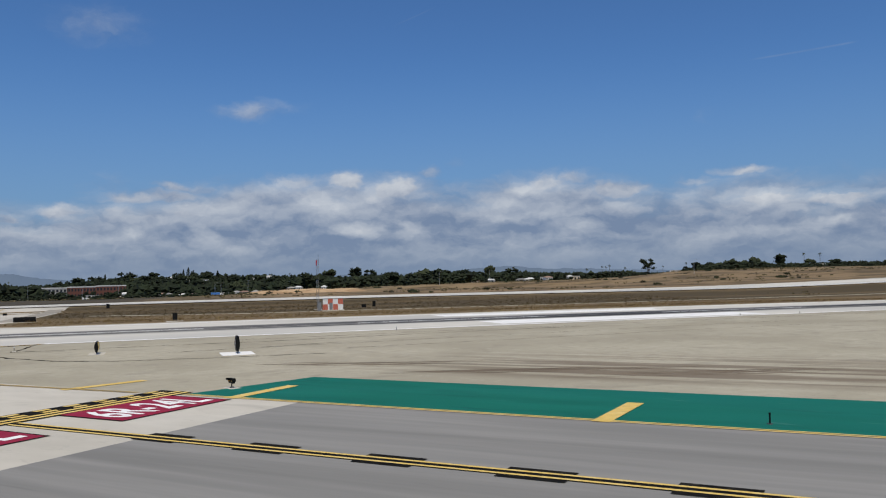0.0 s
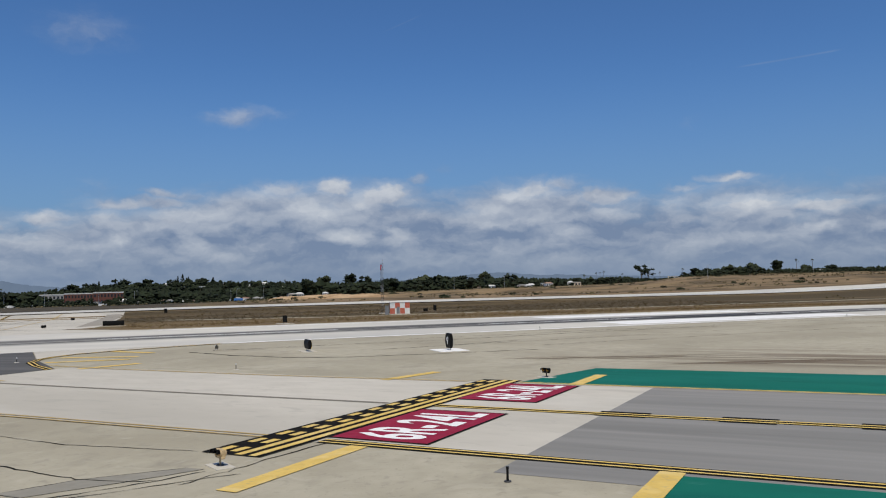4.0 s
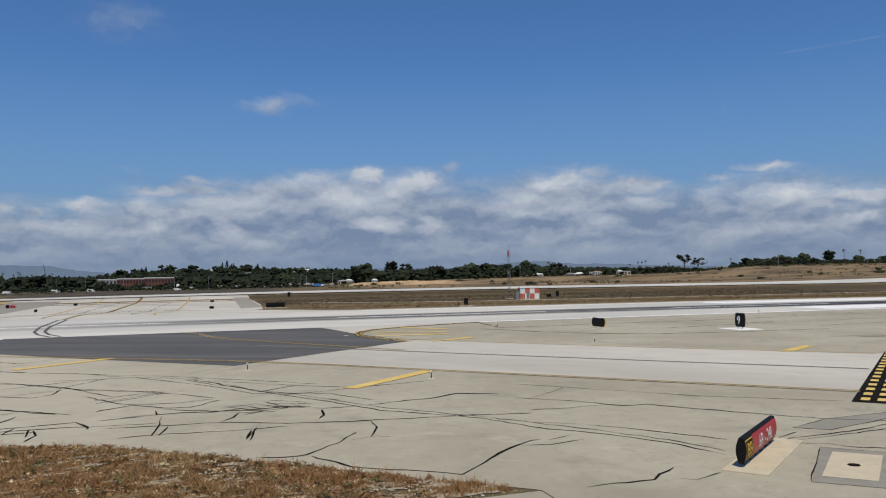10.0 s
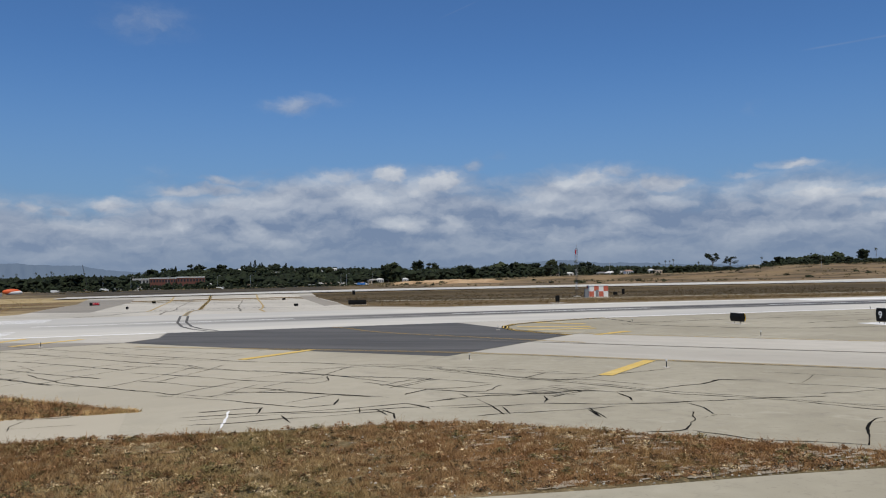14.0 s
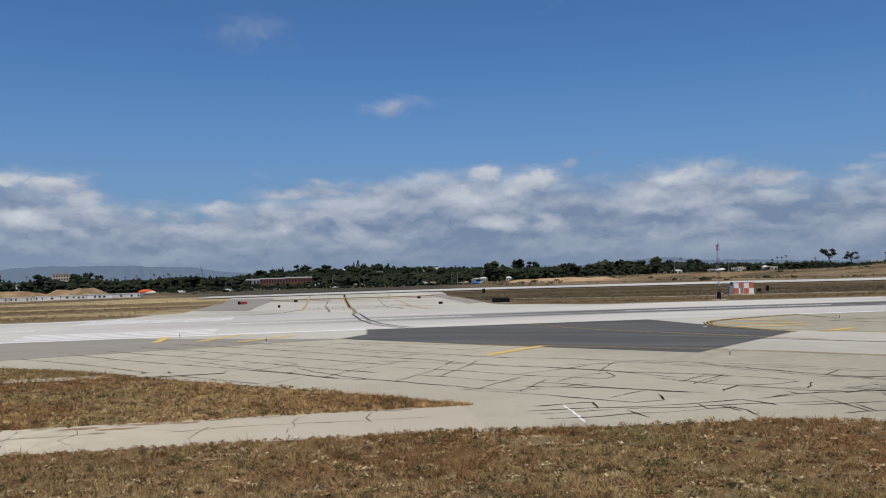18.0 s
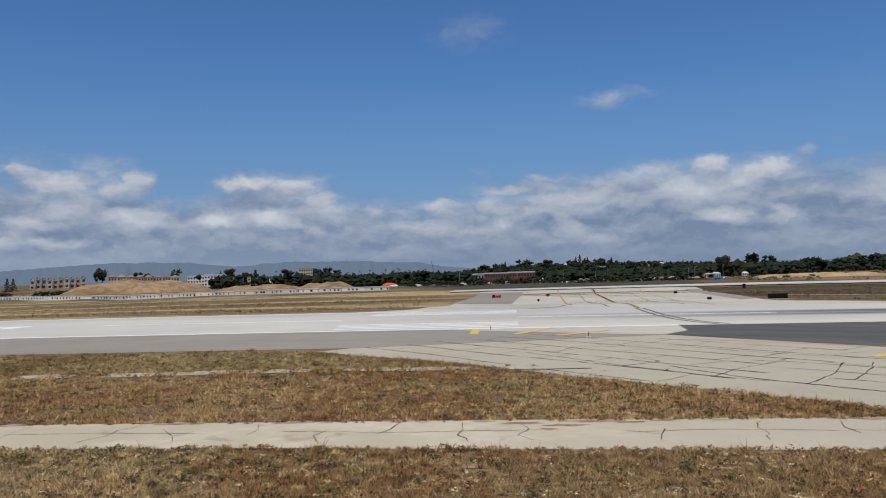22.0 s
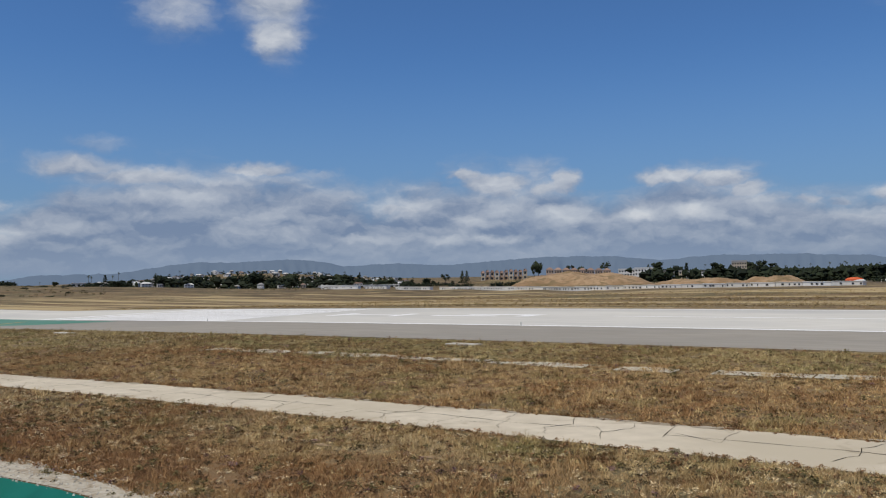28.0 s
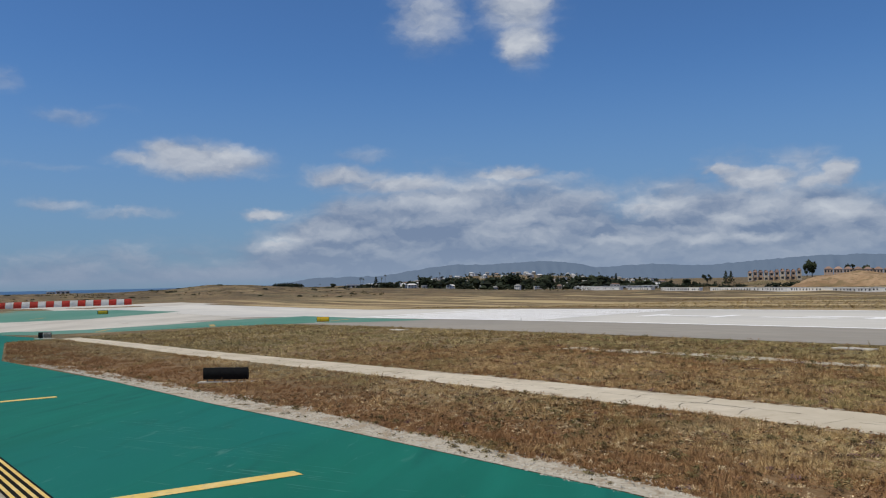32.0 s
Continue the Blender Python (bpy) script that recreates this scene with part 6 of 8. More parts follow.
# ---- mountains far behind everything ----
RIDGE = ((-66, .2), (-60, .3), (-56.4, .34), (-52.9, .9), (-51, 1.08), (-49.2, 1.02), (-45.4, 1.2), (-43.9, 1.16), (-41.5, .7), (-37.5, .82), (-34.8, .65), (-31.5, .88), (-27.6, 1.17), (-22.9, 1.15), (-19.5, .78),
         (-16.2, 1.08), (-10.9, 1.05), (-8.3, .92), (-6.9, .9), (-5.4, .55), (-3, .4), (5, .5), (20, .5), (24, .82), (26, .92), (28, .7), (34, .5), (42, .2))
m = bpy.data.materials.new("mountain_slopes_glowing_haze")
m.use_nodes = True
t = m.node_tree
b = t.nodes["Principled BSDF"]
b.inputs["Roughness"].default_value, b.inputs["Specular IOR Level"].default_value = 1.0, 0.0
# distance haze put into the material: bluish base colour plus a faint blue emission
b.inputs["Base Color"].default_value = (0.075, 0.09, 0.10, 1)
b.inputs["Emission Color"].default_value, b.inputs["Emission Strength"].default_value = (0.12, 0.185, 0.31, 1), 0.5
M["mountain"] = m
az_, el_ = zip(*RIDGE)
vs, fs = [], []
steps = 800
for i in range(steps + 1):
    a = -66 + 108 * i / steps
    e = float(np.interp(a, az_, el_)) + 0.05 * noise.noise((a * 1.1, 0.3, 8)) + 0.05 * noise.noise((a * 3.7, 0.3, 2)) + 0.025 * noise.noise((a * 9.0, 0.3, 4))
    for j in range(13):
        k = j / 12
        r = 4000 + 500 * k
        x, y = polar(a, r)
        spur = abs(noise.noise((a * 1.3 + 0.6 * k, k * 1.2, 5.0))) + 0.5 * abs(noise.noise((a * 3.4 - k, k * 2.4, 9.0)))
        hgt = 4300 * math.tan(radians(max(e, 0.02))) * ss(0, 1, k) * (1.0 - 0.9 * spur * (1 - k) ** 0.6)
        vs.append((x, y, -25 + (hgt + 32) * float(k ** 0.7) * min(1.0, (a + 66) / 5) if j else -40))
    if i:
        for j in range(12):
            o = (i - 1) * 13 + j
            fs.append((o, o + 13, o + 14, o + 1))
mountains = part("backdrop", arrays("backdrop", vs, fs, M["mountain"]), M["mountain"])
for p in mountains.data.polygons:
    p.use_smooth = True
tagged(mountains, "mountain range along the horizon, haze painted in as a blue glow", "mountains", kind="structure")

# ---- plants ----
M["leaf"] = surface("dark_green_foliage", [(0.010, 0.016, 0.007), (0.024, 0.031, 0.013)], 0.8, 0.8, island=0.45, thing_var=0.0)
M["leaf_light"] = surface("olive_foliage", [(0.027, 0.037, 0.016), (0.048, 0.057, 0.026)], 0.8, 0.8, island=0.4)
M["palm_leaf"] = surface("palm_fronds", [(0.035, 0.045, 0.018), (0.06, 0.065, 0.03)], 2.0, 0.7, island=0.3)
M["bark"] = surface("grey_brown_bark", [(0.10, 0.08, 0.06), (0.16, 0.13, 0.10)], 3.0, 0.9, 0.5)


def clump(vs, fs, c, r, rng):
    """A ragged leafy clump of eight uneven faces."""
    k = len(vs)
    for d in ((1, 0, 0), (-1, 0, 0), (0, 1, 0), (0, -1, 0), (0, 0, 1), (0, 0, -1)):
        q = r * rng.uniform(0.55, 1.3)
        vs.append((c[0] + d[0] * q + rng.uniform(-.3, .3) * r, c[1] + d[1] * q + rng.uniform(-.3, .3) * r, c[2] + d[2] * q * 0.8 + rng.uniform(-.3, .3) * r))
    for a in (0, 1):
        for b in (2, 3):
            for c2 in (4, 5):
                fs.append((k + a, k + b, k + c2))


def crown_mesh(name, rng, shape, mat):
    vs, fs = [], []
    if shape == "broad":
        lobes = [(rng.uniform(-.3, .3), rng.uniform(-.3, .3), rng.uniform(.3, .8), rng.uniform(.17, .27)) for _ in range(11)]
        for lx, ly, lz, lr in lobes:
            for _ in range(3):
                clump(vs, fs, (lx + rng.uniform(-.05, .05), ly + rng.uniform(-.05, .05), lz), lr * 0.8, rng)
            for _ in range(26):
                u = Vector((rng.gauss(0, 1), rng.gauss(0, 1), rng.gauss(0, 0.8))).normalized() * lr * rng.uniform(0.65, 1.05)
                clump(vs, fs, (lx + u.x, ly + u.y, lz + u.z * 0.75), rng.uniform(.03, .07), rng)
    elif shape == "cone":
        for _ in range(190):
            z = rng.uniform(0.1, 1.0)
            r = (1 - z) * 0.26 * (0.7 + 0.45 * math.sin(z * 34)) + 0.012
            a = rng.uniform(0, 6.283)
            clump(vs, fs, (r * math.cos(a), r * math.sin(a), z), rng.uniform(.025, .05), rng)
    elif shape == "airy":
        lobes = [(rng.uniform(-.36, .36), rng.uniform(-.36, .36), rng.uniform(.5, .92), rng.uniform(.11, .2)) for _ in range(14)]
        for lx, ly, lz, lr in lobes:
            clump(vs, fs, (lx, ly, lz), lr * 0.6, rng)
            for _ in range(24):
                u = Vector((rng.gauss(0, 1), rng.gauss(0, 1), rng.gauss(0, 0.6))).normalized() * lr * rng.uniform(0.4, 1.1)
                clump(vs, fs, (lx + u.x, ly + u.y, lz + u.z * 0.6), rng.uniform(.022, .05), rng)
    else:
        for _ in range(120):
            a, r = rng.uniform(0, 6.283), math.sqrt(rng.random()) * 0.55
            clump(vs, fs, (r * math.cos(a), r * math.sin(a), rng.uniform(0.03, 0.5 * (1.25 - r))), rng.uniform(.05, .1), rng)
    return arrays(name, vs, fs, mat)


def trunk_mesh(rng, limbs):
    bm = tube_bm((0, 0, -0.03), (0.01, 0, 0.5), 0.035, 0.022, 8)
    for _ in range(limbs):
        a = rng.uniform(0, 6.283)
        tube_bm((0, 0, rng.uniform(.3, .45)), (0.25 * math.cos(a), 0.25 * math.sin(a), rng.uniform(.6, .75)), 0.018, 0.008, 6, bm=bm)
    return mesh_from("trunk", bm, M["bark"])


def palm_meshes(rng):
    bm = bmesh.new()
    for k in range(6):
        tube_bm((0.012 * math.sin(k), 0, k / 6 * 0.88 - 0.01), (0.012 * math.sin(k + 1), 0, (k + 1) / 6 * 0.88), 0.021 - 0.0015 * k, 0.02 - 0.0015 * k, 8, bm=bm)
    tr = mesh_from("trunk", bm, M["bark"])
    vs, fs = [], []
    for k in range(26):
        a, up = rng.uniform(0, 6.283), rng.uniform(-0.9, 1.0)
        last = None
        for j in range(5):
            q = j / 4
            r = 0.16 * q
            z = 0.88 + 0.10 * up * q - 0.09 * q * q
            w = 0.022 * (1 - q * 0.8)
            i = len(vs)
            vs.append((r * math.cos(a) - w * math.sin(a), r * math.sin(a) + w * math.cos(a), z))
            vs.append((r * math.cos(a) + w * math.sin(a), r * math.sin(a) - w * math.cos(a), z - 0.006))
            if last is not None:
                fs.append((last, last + 1, i + 1, i))
            last = i
    return tr, arrays("crown", vs, fs, M["palm_leaf"])


PLANTS = {}
for kind, n in (("broad", 4), ("cone", 3), ("airy", 3), ("bush", 3)):
    PLANTS[kind] = []
    for k in range(n):
        rng = random.Random(100 * n + 7 * k + len(kind))
        PLANTS[kind].append((None if kind == "bush" else trunk_mesh(rng, 5 if kind != "cone" else 0), crown_mesh("crown", rng, kind, M["leaf" if k % 3 != 2 else "leaf_light"])))
PLANTS["palm"] = [palm_meshes(random.Random(3)), palm_meshes(random.Random(4))]
PLANT_WORDS = {"broad": ("tree", "dark green broad-crowned tree on the far rise"), "cone": ("tree", "dark slender conifer among the far houses"), "airy": ("tree", "tall open-crowned gum tree on the far rise"),
               "bush": ("bush", "low dark bush on the dry slope"), "palm": ("palm_tree", "tall slim palm against the sky")}


def plant(kind, x, y, h, seed, wide=1.0, sink=0.0, label=""):
    rng = random.Random(seed)
    name, words = PLANT_WORDS[kind]
    tr, cr = PLANTS[kind][rng.randrange(len(PLANTS[kind]))]
    base = thing(name, label or words, "tree" if kind != "bush" else "bush", "far " + ("bushes" if kind == "bush" else "palms" if kind == "palm" else "trees"),
                 at=Matrix.Translation((x, y, zz(x, y) - sink)) @ Matrix.Rotation(rng.uniform(0, 6.28), 4, "Z") @ Matrix.Diagonal((h * wide, h * wide, h, 1)))
    if tr:
        part("trunk", tr, None, base)
    part("crown", cr, None, base)


rng = random.Random(21)
E6, E25, E32 = (-33.5, 5.6), (-95.5, 19.5), (-111.9, 13.9)   # three places of the path, from which the far things bear


def grow(kind, a, top, base, seed, wide=1.0, r=None, tall=32.0):
    """A plant whose top stands at compass angle a and elevation angle top over a place of the path."""
    g = random.Random(seed)
    r = r or g.uniform(1500, 1900)
    if base == E6 and -6.2 < a < 0.4:
        r = max(r, 2010)
    x, y = polar(a, r, base)
    while 7 + r * math.tan(radians(top)) - zz(x, y) > tall and r < 2760:
        r += 70
        x, y = polar(a, r, base)
    h = max(7 + r * math.tan(radians(top)) - zz(x, y), 3.0)
    plant(kind, x, y, h, seed, wide)


def skyline(tops, count, drop, base, seed, mixed, palms=0, wide=(1.0, 1.5)):
    """Trees that fill the ground under a line of tree tops."""
    g = random.Random(seed)
    az, el = zip(*tops)
    for k in range(count):
        a = az[0] + (az[-1] - az[0]) * (k + g.random()) / count
        grow(g.choice(mixed), a, float(np.interp(a, az, el)) - 0.06 - drop * g.random() ** 1.4, base, seed * 1000 + k, g.uniform(*wide))


TOPS_N = ((-9.5, .34), (-7.3, .3), (-5.8, .2), (-4.3, .29), (-3, .6), (-1.3, .76), (-.4, .9), (1, .76), (2.7, .84), (3.6, 1.05), (4.9, .92), (6.2, .64), (8.2, .68), (10.9, .62), (12.2, .62), (13.9, .5), (16.7, .45), (18.1, .6), (18.8, .55))
TOPS_NE = ((19, .66), (22.7, .74), (25, .68), (27.6, .6), (30, .48), (34, .5), (36.5, .32), (38.1, .5), (39, .8), (40.9, .98), (42.5, .98), (43.4, .8), (45, .76), (47, .8), (51, .8))
TOPS_NW = ((-20.2, .55), (-18.2, .4), (-17, .2), (-15.7, .5), (-14.5, .58), (-12.9, .58), (-11.8, .2), (-10, .25), (-8, .3), (-6, .22), (-3, .2))
TOPS_HILL = ((-59.5, -.1), (-57, -.05), (-55, .08), (-52, .32), (-48, .36), (-45, .3), (-43, .24), (-40.5, .16), (-39, -.22), (-35, -.3), (-33.5, -.4))
skyline(TOPS_N, 84, .6, E6, 1, ("broad", "broad", "broad", "cone"))
skyline(TOPS_NE, 74, .3, E6, 2, ("broad", "broad", "broad", "airy"))
skyline(TOPS_NW, 40, .5, E25, 3, ("broad", "broad", "cone"))
skyline(TOPS_HILL, 50, .75, E25, 4, ("broad", "broad", "broad", "cone"), wide=(0.55, 0.95))
# trees that stand out
def stand(base, *trees):
    for a, top, kind, wide in trees:
        grow(kind, a, top, base, int((a + 90) * 100) + len(kind), wide, tall=38)


stand(E6, (35.2, 1.21, "airy", 1.0), (35.8, 1.02, "airy", .8), (38.9, .91, "broad", 1.1), (39.7, .89, "broad", 1.1), (40.9, 1.02, "broad", 1.3), (42.5, 1.14, "broad", 1.0), (44.0, 1.33, "broad", .8), (45.7, .92, "broad", 1.3), (47.1, .9, "broad", 1.4), (38.1, .62, "broad", 1.2), (24.3, .98, "broad", .9))
stand(E6, (24.9, .78, "broad", .7), (26.3, .78, "broad", 1.2), (20.1, .84, "broad", 1.4), (21.5, .86, "broad", 1.2), (22.7, .78, "broad", 1.3), (15.0, 1.08, "broad", .95), (15.9, .86, "broad", 1.2), (13.0, .9, "broad", 1.2), (12.2, .8, "broad", .8), (17.4, .7, "broad", 1.2), (18.1, .7, "broad", .9))
stand(E6, (4.9, .95, "broad", .8), (5.6, .9, "cone", 1.3), (3.6, 1.14, "cone", 1.1), (3.3, 1.02, "cone", .9), (4.0, .96, "cone", 1.0), (-.4, .94, "broad", 1.2), (1.4, .92, "broad", 1.0), (-1.6, .75, "cone", 1.1), (-2.2, .68, "broad", 1.3), (-3.1, .64, "broad", 1.1), (-3.9, .42, "broad", .9))
stand(E6, (-8.3, .3, "broad", 1.4), (6.8, .72, "broad", .8))
stand(E25, (-27.6, .84, "broad", .72), (-27.9, .7, "broad", .6), (-25.4, .54, "broad", .9), (-24.8, .42, "broad", .9), (-23.0, .68, "airy", .9), (-19.5, .7, "broad", 1.0), (-18.2, .44, "broad", .8), (-17.7, .5, "cone", 1.2), (-15.7, .6, "broad", .8), (-13.6, .62, "broad", 1.0), (-12.9, .67, "broad", 1.0))
stand(E25, (-12.2, .46, "airy", .8), (-33.03, .2, "cone", 1.2), (-32.7, .18, "cone", 1.2), (-34.2, .02, "airy", .9), (-40.27, .18, "cone", 1.0), (-47.5, .4, "broad", 1.0), (-45.2, .2, "broad", 1.3), (-42.6, .04, "broad", 1.5), (-41.2, .14, "broad", 1.1), (-38.7, -.28, "broad", 1.3), (-38.2, -.25, "broad", 1.3))
stand(E25, (-35.5, -.22, "broad", 1.0))
stand(E32, (-56.5, .24, "cone", 1.4), (-56.1, -.1, "broad", 1.6), (-55.6, -.12, "broad", 1.8), (-57.0, -.2, "broad", 1.5), (-53.0, .25, "broad", 1.4), (-59.5, -.12, "broad", 1.2))


def palms(base, *tops):
    for a, top in tops:
        grow("palm", a, top, base, int((a + 90) * 77), 0.75, r=1900)


palms(E6, (45.0, 1.4), (45.93, 1.36), (32.13, .8), (32.4, .8), (32.64, .9), (31.4, .68), (38.0, .95), (36.5, .74), (26.0, .93), (34.0, .7), (41.0, 1.14), (10.4, .72), (6.8, .76), (-9.4, .42), (-7.2, .44), (-9.0, .46), (-4.4, .36))
palms(E25, (-8.8, .52), (-7.9, .57), (-10.6, .36), (-9.9, .45), (-7.1, .4), (-11.4, .32), (-46.9, .46), (-42.8, .36), (-41.26, .36), (-43.9, .28), (-36.9, -.16), (-36.5, -.1), (-16.4, .5))
palms(E32, (-57.56, .33), (-57.4, .25), (-56.1, .3), (-55.84, .5), (-53.5, .4), (-51.98, .56), (-60.4, -.1), (-52.6, .35))
for k, a in enumerate((-5.4, -4.6, -3.9, -3.3, -2.5, -2.2, -1.2, -0.8, -0.3)):
    x, y = polar(a, 1900 - 12 * (k % 3), E6)
    plant("broad", x, y, 7 + 1900 * math.tan(radians(-.52 + .12 * (k % 3))) - zz(x, y), 1400 + k, 1.5, label="dark low tree before the brick building")
vs, fs = [], []
for k in range(260):
    x, y = polar(rng.uniform(-10, 10.5), rng.uniform(560, 1350), HEART)
    h = rng.uniform(2.0, 6.5)
    for _ in range(12):
        clump(vs, fs, (x + rng.gauss(0, h * 0.6), y + rng.gauss(0, h * 0.5), zz(x, y) + h * rng.uniform(0.1, 0.8)), h * rng.uniform(0.14, 0.3), rng)
tagged(part("shrubs", arrays("shrubs", vs, fs, M["leaf"]), M["leaf"]), "dark shrubs in the yards below the woods", "shrubs", kind="stuff")
# shrubs on the bare slopes
for k in range(190):
    a = rng.uniform(13, 52)
    x, y = polar(a, rng.uniform(430, 1500))
    if not 295 < y < 390:
        plant("bush", x, y, rng.uniform(1.0, 4.0), 500 + k, rng.uniform(1.0, 1.9))
for k in range(150):
    a = rng.uniform(-86, -58)
    x, y = polar(a, rng.uniform(520, 1500), (-112, 14))
    plant("bush", x, y, rng.uniform(0.7, 3.0), 1100 + k, rng.uniform(1.1, 2.2))
for k in range(9):
    x, y = polar(-63.4 + 0.2 * k, 1200 + 20 * (k % 2), E32)
    plant("bush", x, y, 7 + 1200 * math.tan(radians(-.04 - .08 * abs(k - 4) / 4)) - zz(x, y) + 5, 1300 + k, 1.0, label="part of a long dark thicket on the dry rise")
for a, top in ((-33.85, -.45), (-33.0, -.4), (-31.0, -.42), (-29.9, -.38), (-29.4, -.3), (-30.6, -.45)):
    x, y = polar(a, 745, E25)
    plant("bush", x, y, 7 + 745 * math.tan(radians(top)) - zz(x, y), int(-a * 100), 1.4, label="dark bush beside the sheds")

# joined leafy undergrowth behind and between the trees
def undergrowth(name, label, tops, base, count, deep, seed, low=0.12):
    g = random.Random(seed)
    az, el = zip(*tops)
    vs, fs = [], []
    for _ in range(count):
        a, r = g.uniform(az[0], az[-1]), g.uniform(*deep)
        if base == E6 and -6.2 < a < 0.4 and r < 2010:
            continue
        x, y = polar(a, r, base)
        z = zz(x, y)
        room = 7 + r * math.tan(radians(float(np.interp(a, az, el)) - low)) - z
        s = min(g.uniform(8, 28), room * g.uniform(0.4, 1.0))
        if s < 2:
            continue
        for _ in range(10):
            clump(vs, fs, (x + g.gauss(0, s * 0.6), y + g.gauss(0, s * 0.6), z + s * g.uniform(0.05, 0.85)), s * g.uniform(.2, .4), g)
    tagged(part(name, arrays(name, vs, fs, M["leaf"]), M["leaf"]), label, "woods", kind="stuff")


undergrowth("woods", "dense dark woods on the low ground to the north", TOPS_N, E6, 2400, (1500, 2800), 1, 0.03)
undergrowth("woods", "dark scrub below the crest", TOPS_NE, E6, 1500, (1480, 2200), 2, 0.1)
undergrowth("woods", "dark garden greenery on the hill of houses", TOPS_HILL, E25, 620, (1480, 2800), 3, 0.22)
undergrowth("woods", "dark trees along the field to the north-west", TOPS_NW, E25, 1500, (1460, 2200), 4, 0.05)

# ---- buildings ----
M["wall_white"] = surface("white_stucco", [(0.62, 0.60, 0.56), (0.72, 0.70, 0.66)], 0.5, 0.8, thing_var=0.2)
M["wall_cream"] = surface("cream_stucco", [(0.48, 0.40, 0.30), (0.56, 0.47, 0.36)], 0.5, 0.8, thing_var=0.25)
M["wall_peach"] = surface("peach_stucco", [(0.46, 0.335, 0.25), (0.52, 0.39, 0.30)], 0.5, 0.8)
M["brick"] = surface("red_brick_wall", [(0.12, 0.05, 0.04), (0.17, 0.072, 0.052)], 2.0, 0.85)
M["roof_grey"] = surface("grey_roofing", [(0.22, 0.21, 0.20), (0.30, 0.29, 0.27)], 1.0, 0.85, thing_var=0.4)
M["roof_tile"] = surface("terracotta_roof", [(0.24, 0.155, 0.115), (0.31, 0.21, 0.16)], 1.0, 0.85, thing_var=0.3)
M["roof_pale"] = surface("pale_flat_roof", [(0.58, 0.57, 0.54), (0.66, 0.65, 0.62)], 1.0, 0.85)
M["pane"] = surface("dark_window_pane", [(0.02, 0.025, 0.03), (0.035, 0.04, 0.045)], 2.0, 0.15, spec=0.5)
M["pale_dirt"] = surface("pale_tan_dirt", [(0.44, 0.30, 0.17), (0.54, 0.38, 0.225)], 0.2, 0.95, 0.5, 1.0, mid=(0.05, (0.36, 0.235, 0.125), 0.42, 0.6), spots=[(0.3, (0.17, 0.12, 0.06), 0.58, 0.68, 0.6)])
M["bare_dirt"] = surface("bare_tan_dirt", [(0.31, 0.205, 0.115), (0.40, 0.275, 0.16)], 0.2, 0.95, 0.5, 1.0, mid=(0.03, (0.25, 0.16, 0.085), 0.42, 0.6), spots=[(0.09, (0.16, 0.12, 0.06), 0.5, 0.64, 0.75), (0.3, (0.12, 0.09, 0.045), 0.58, 0.68, 0.6)])


def house(x, y, w, d, h, turn, wall, roof, label, seed, flat=False, name="house", windows=3, storeys=1, sink=0.0, cat="house"):
    base = thing(name, label, cat, "far houses" if name == "house" else "", at=pose(x, y, zz(x, y) - sink, 0, 0, turn))
    part("wall", box_bm(-w / 2, w / 2, -d / 2, d / 2, -1.0, h), M[wall], base)
    if flat:
        part("roof", box_bm(-w / 2 - 0.4, w / 2 + 0.4, -d / 2 - 0.4, d / 2 + 0.4, h, h + max(0.5, h * 0.09)), M[roof], base, "flat roof")
    else:
        bm = bmesh.new()
        v = [bm.verts.new(c) for c in ((-w / 2 - .6, -d / 2 - .6, h), (w / 2 + .6, -d / 2 - .6, h), (w / 2 + .6, d / 2 + .6, h), (-w / 2 - .6, d / 2 + .6, h), (-w / 2 + d * .3, 0, h + d * 0.24), (w / 2 - d * .3, 0, h + d * 0.24))]
        for q in ((0, 1, 5, 4), (1, 2, 5), (2, 3, 4, 5), (3, 0, 4), (3, 2, 1, 0)):
            bm.faces.new([v[i] for i in q])
        part("roof", bm, M[roof], base, "hipped roof")
    sh = h / storeys
    for s in range(storeys):
        for i in range(windows):
            wx = -w / 2 + w * (i + 0.5) / windows
            ww, wh = min(w / windows * 0.28, 2.4), sh * 0.24
            zc = s * sh + sh * 0.55
            win = part("window", box_bm(wx - ww - .12, wx + ww + .12, -d / 2 - 0.06, -d / 2 - 0.005, zc - wh - .12, zc + wh + .12), M[wall], base, "window frame")
            part("pane", box_bm(wx - ww, wx + ww, -d / 2 - 0.1, -d / 2 - 0.061, zc - wh, zc + wh), M["pane"], win, "dark pane")
    return base


rng = random.Random(44)
for k in range(170):
    a = -57.5 + 20.5 * rng.random()
    r = rng.uniform(1480, 2800)
    x, y = polar(a, r, E25)
    house(x, y, rng.uniform(8, 17), rng.uniform(9, 13), rng.uniform(5, 9), -a + rng.uniform(-25, 25), rng.choice(("wall_white", "wall_white", "wall_cream")), rng.choice(("roof_grey", "roof_grey", "roof_pale", "roof_pale", "roof_tile")),
          "pale hillside house among trees", k, flat=rng.random() < 0.35, storeys=rng.choice((1, 2)))
for k in range(22):
    a = rng.uniform(0.5, 14)
    x, y = polar(a, rng.uniform(2250, 2700), E6)
    house(x, y, rng.uniform(14, 26), 14, rng.uniform(10, 15), -a + rng.uniform(-30, 30), "wall_white", "roof_pale", "white house glimpsed between the far trees", 300 + k, flat=rng.random() < 0.5, storeys=2)
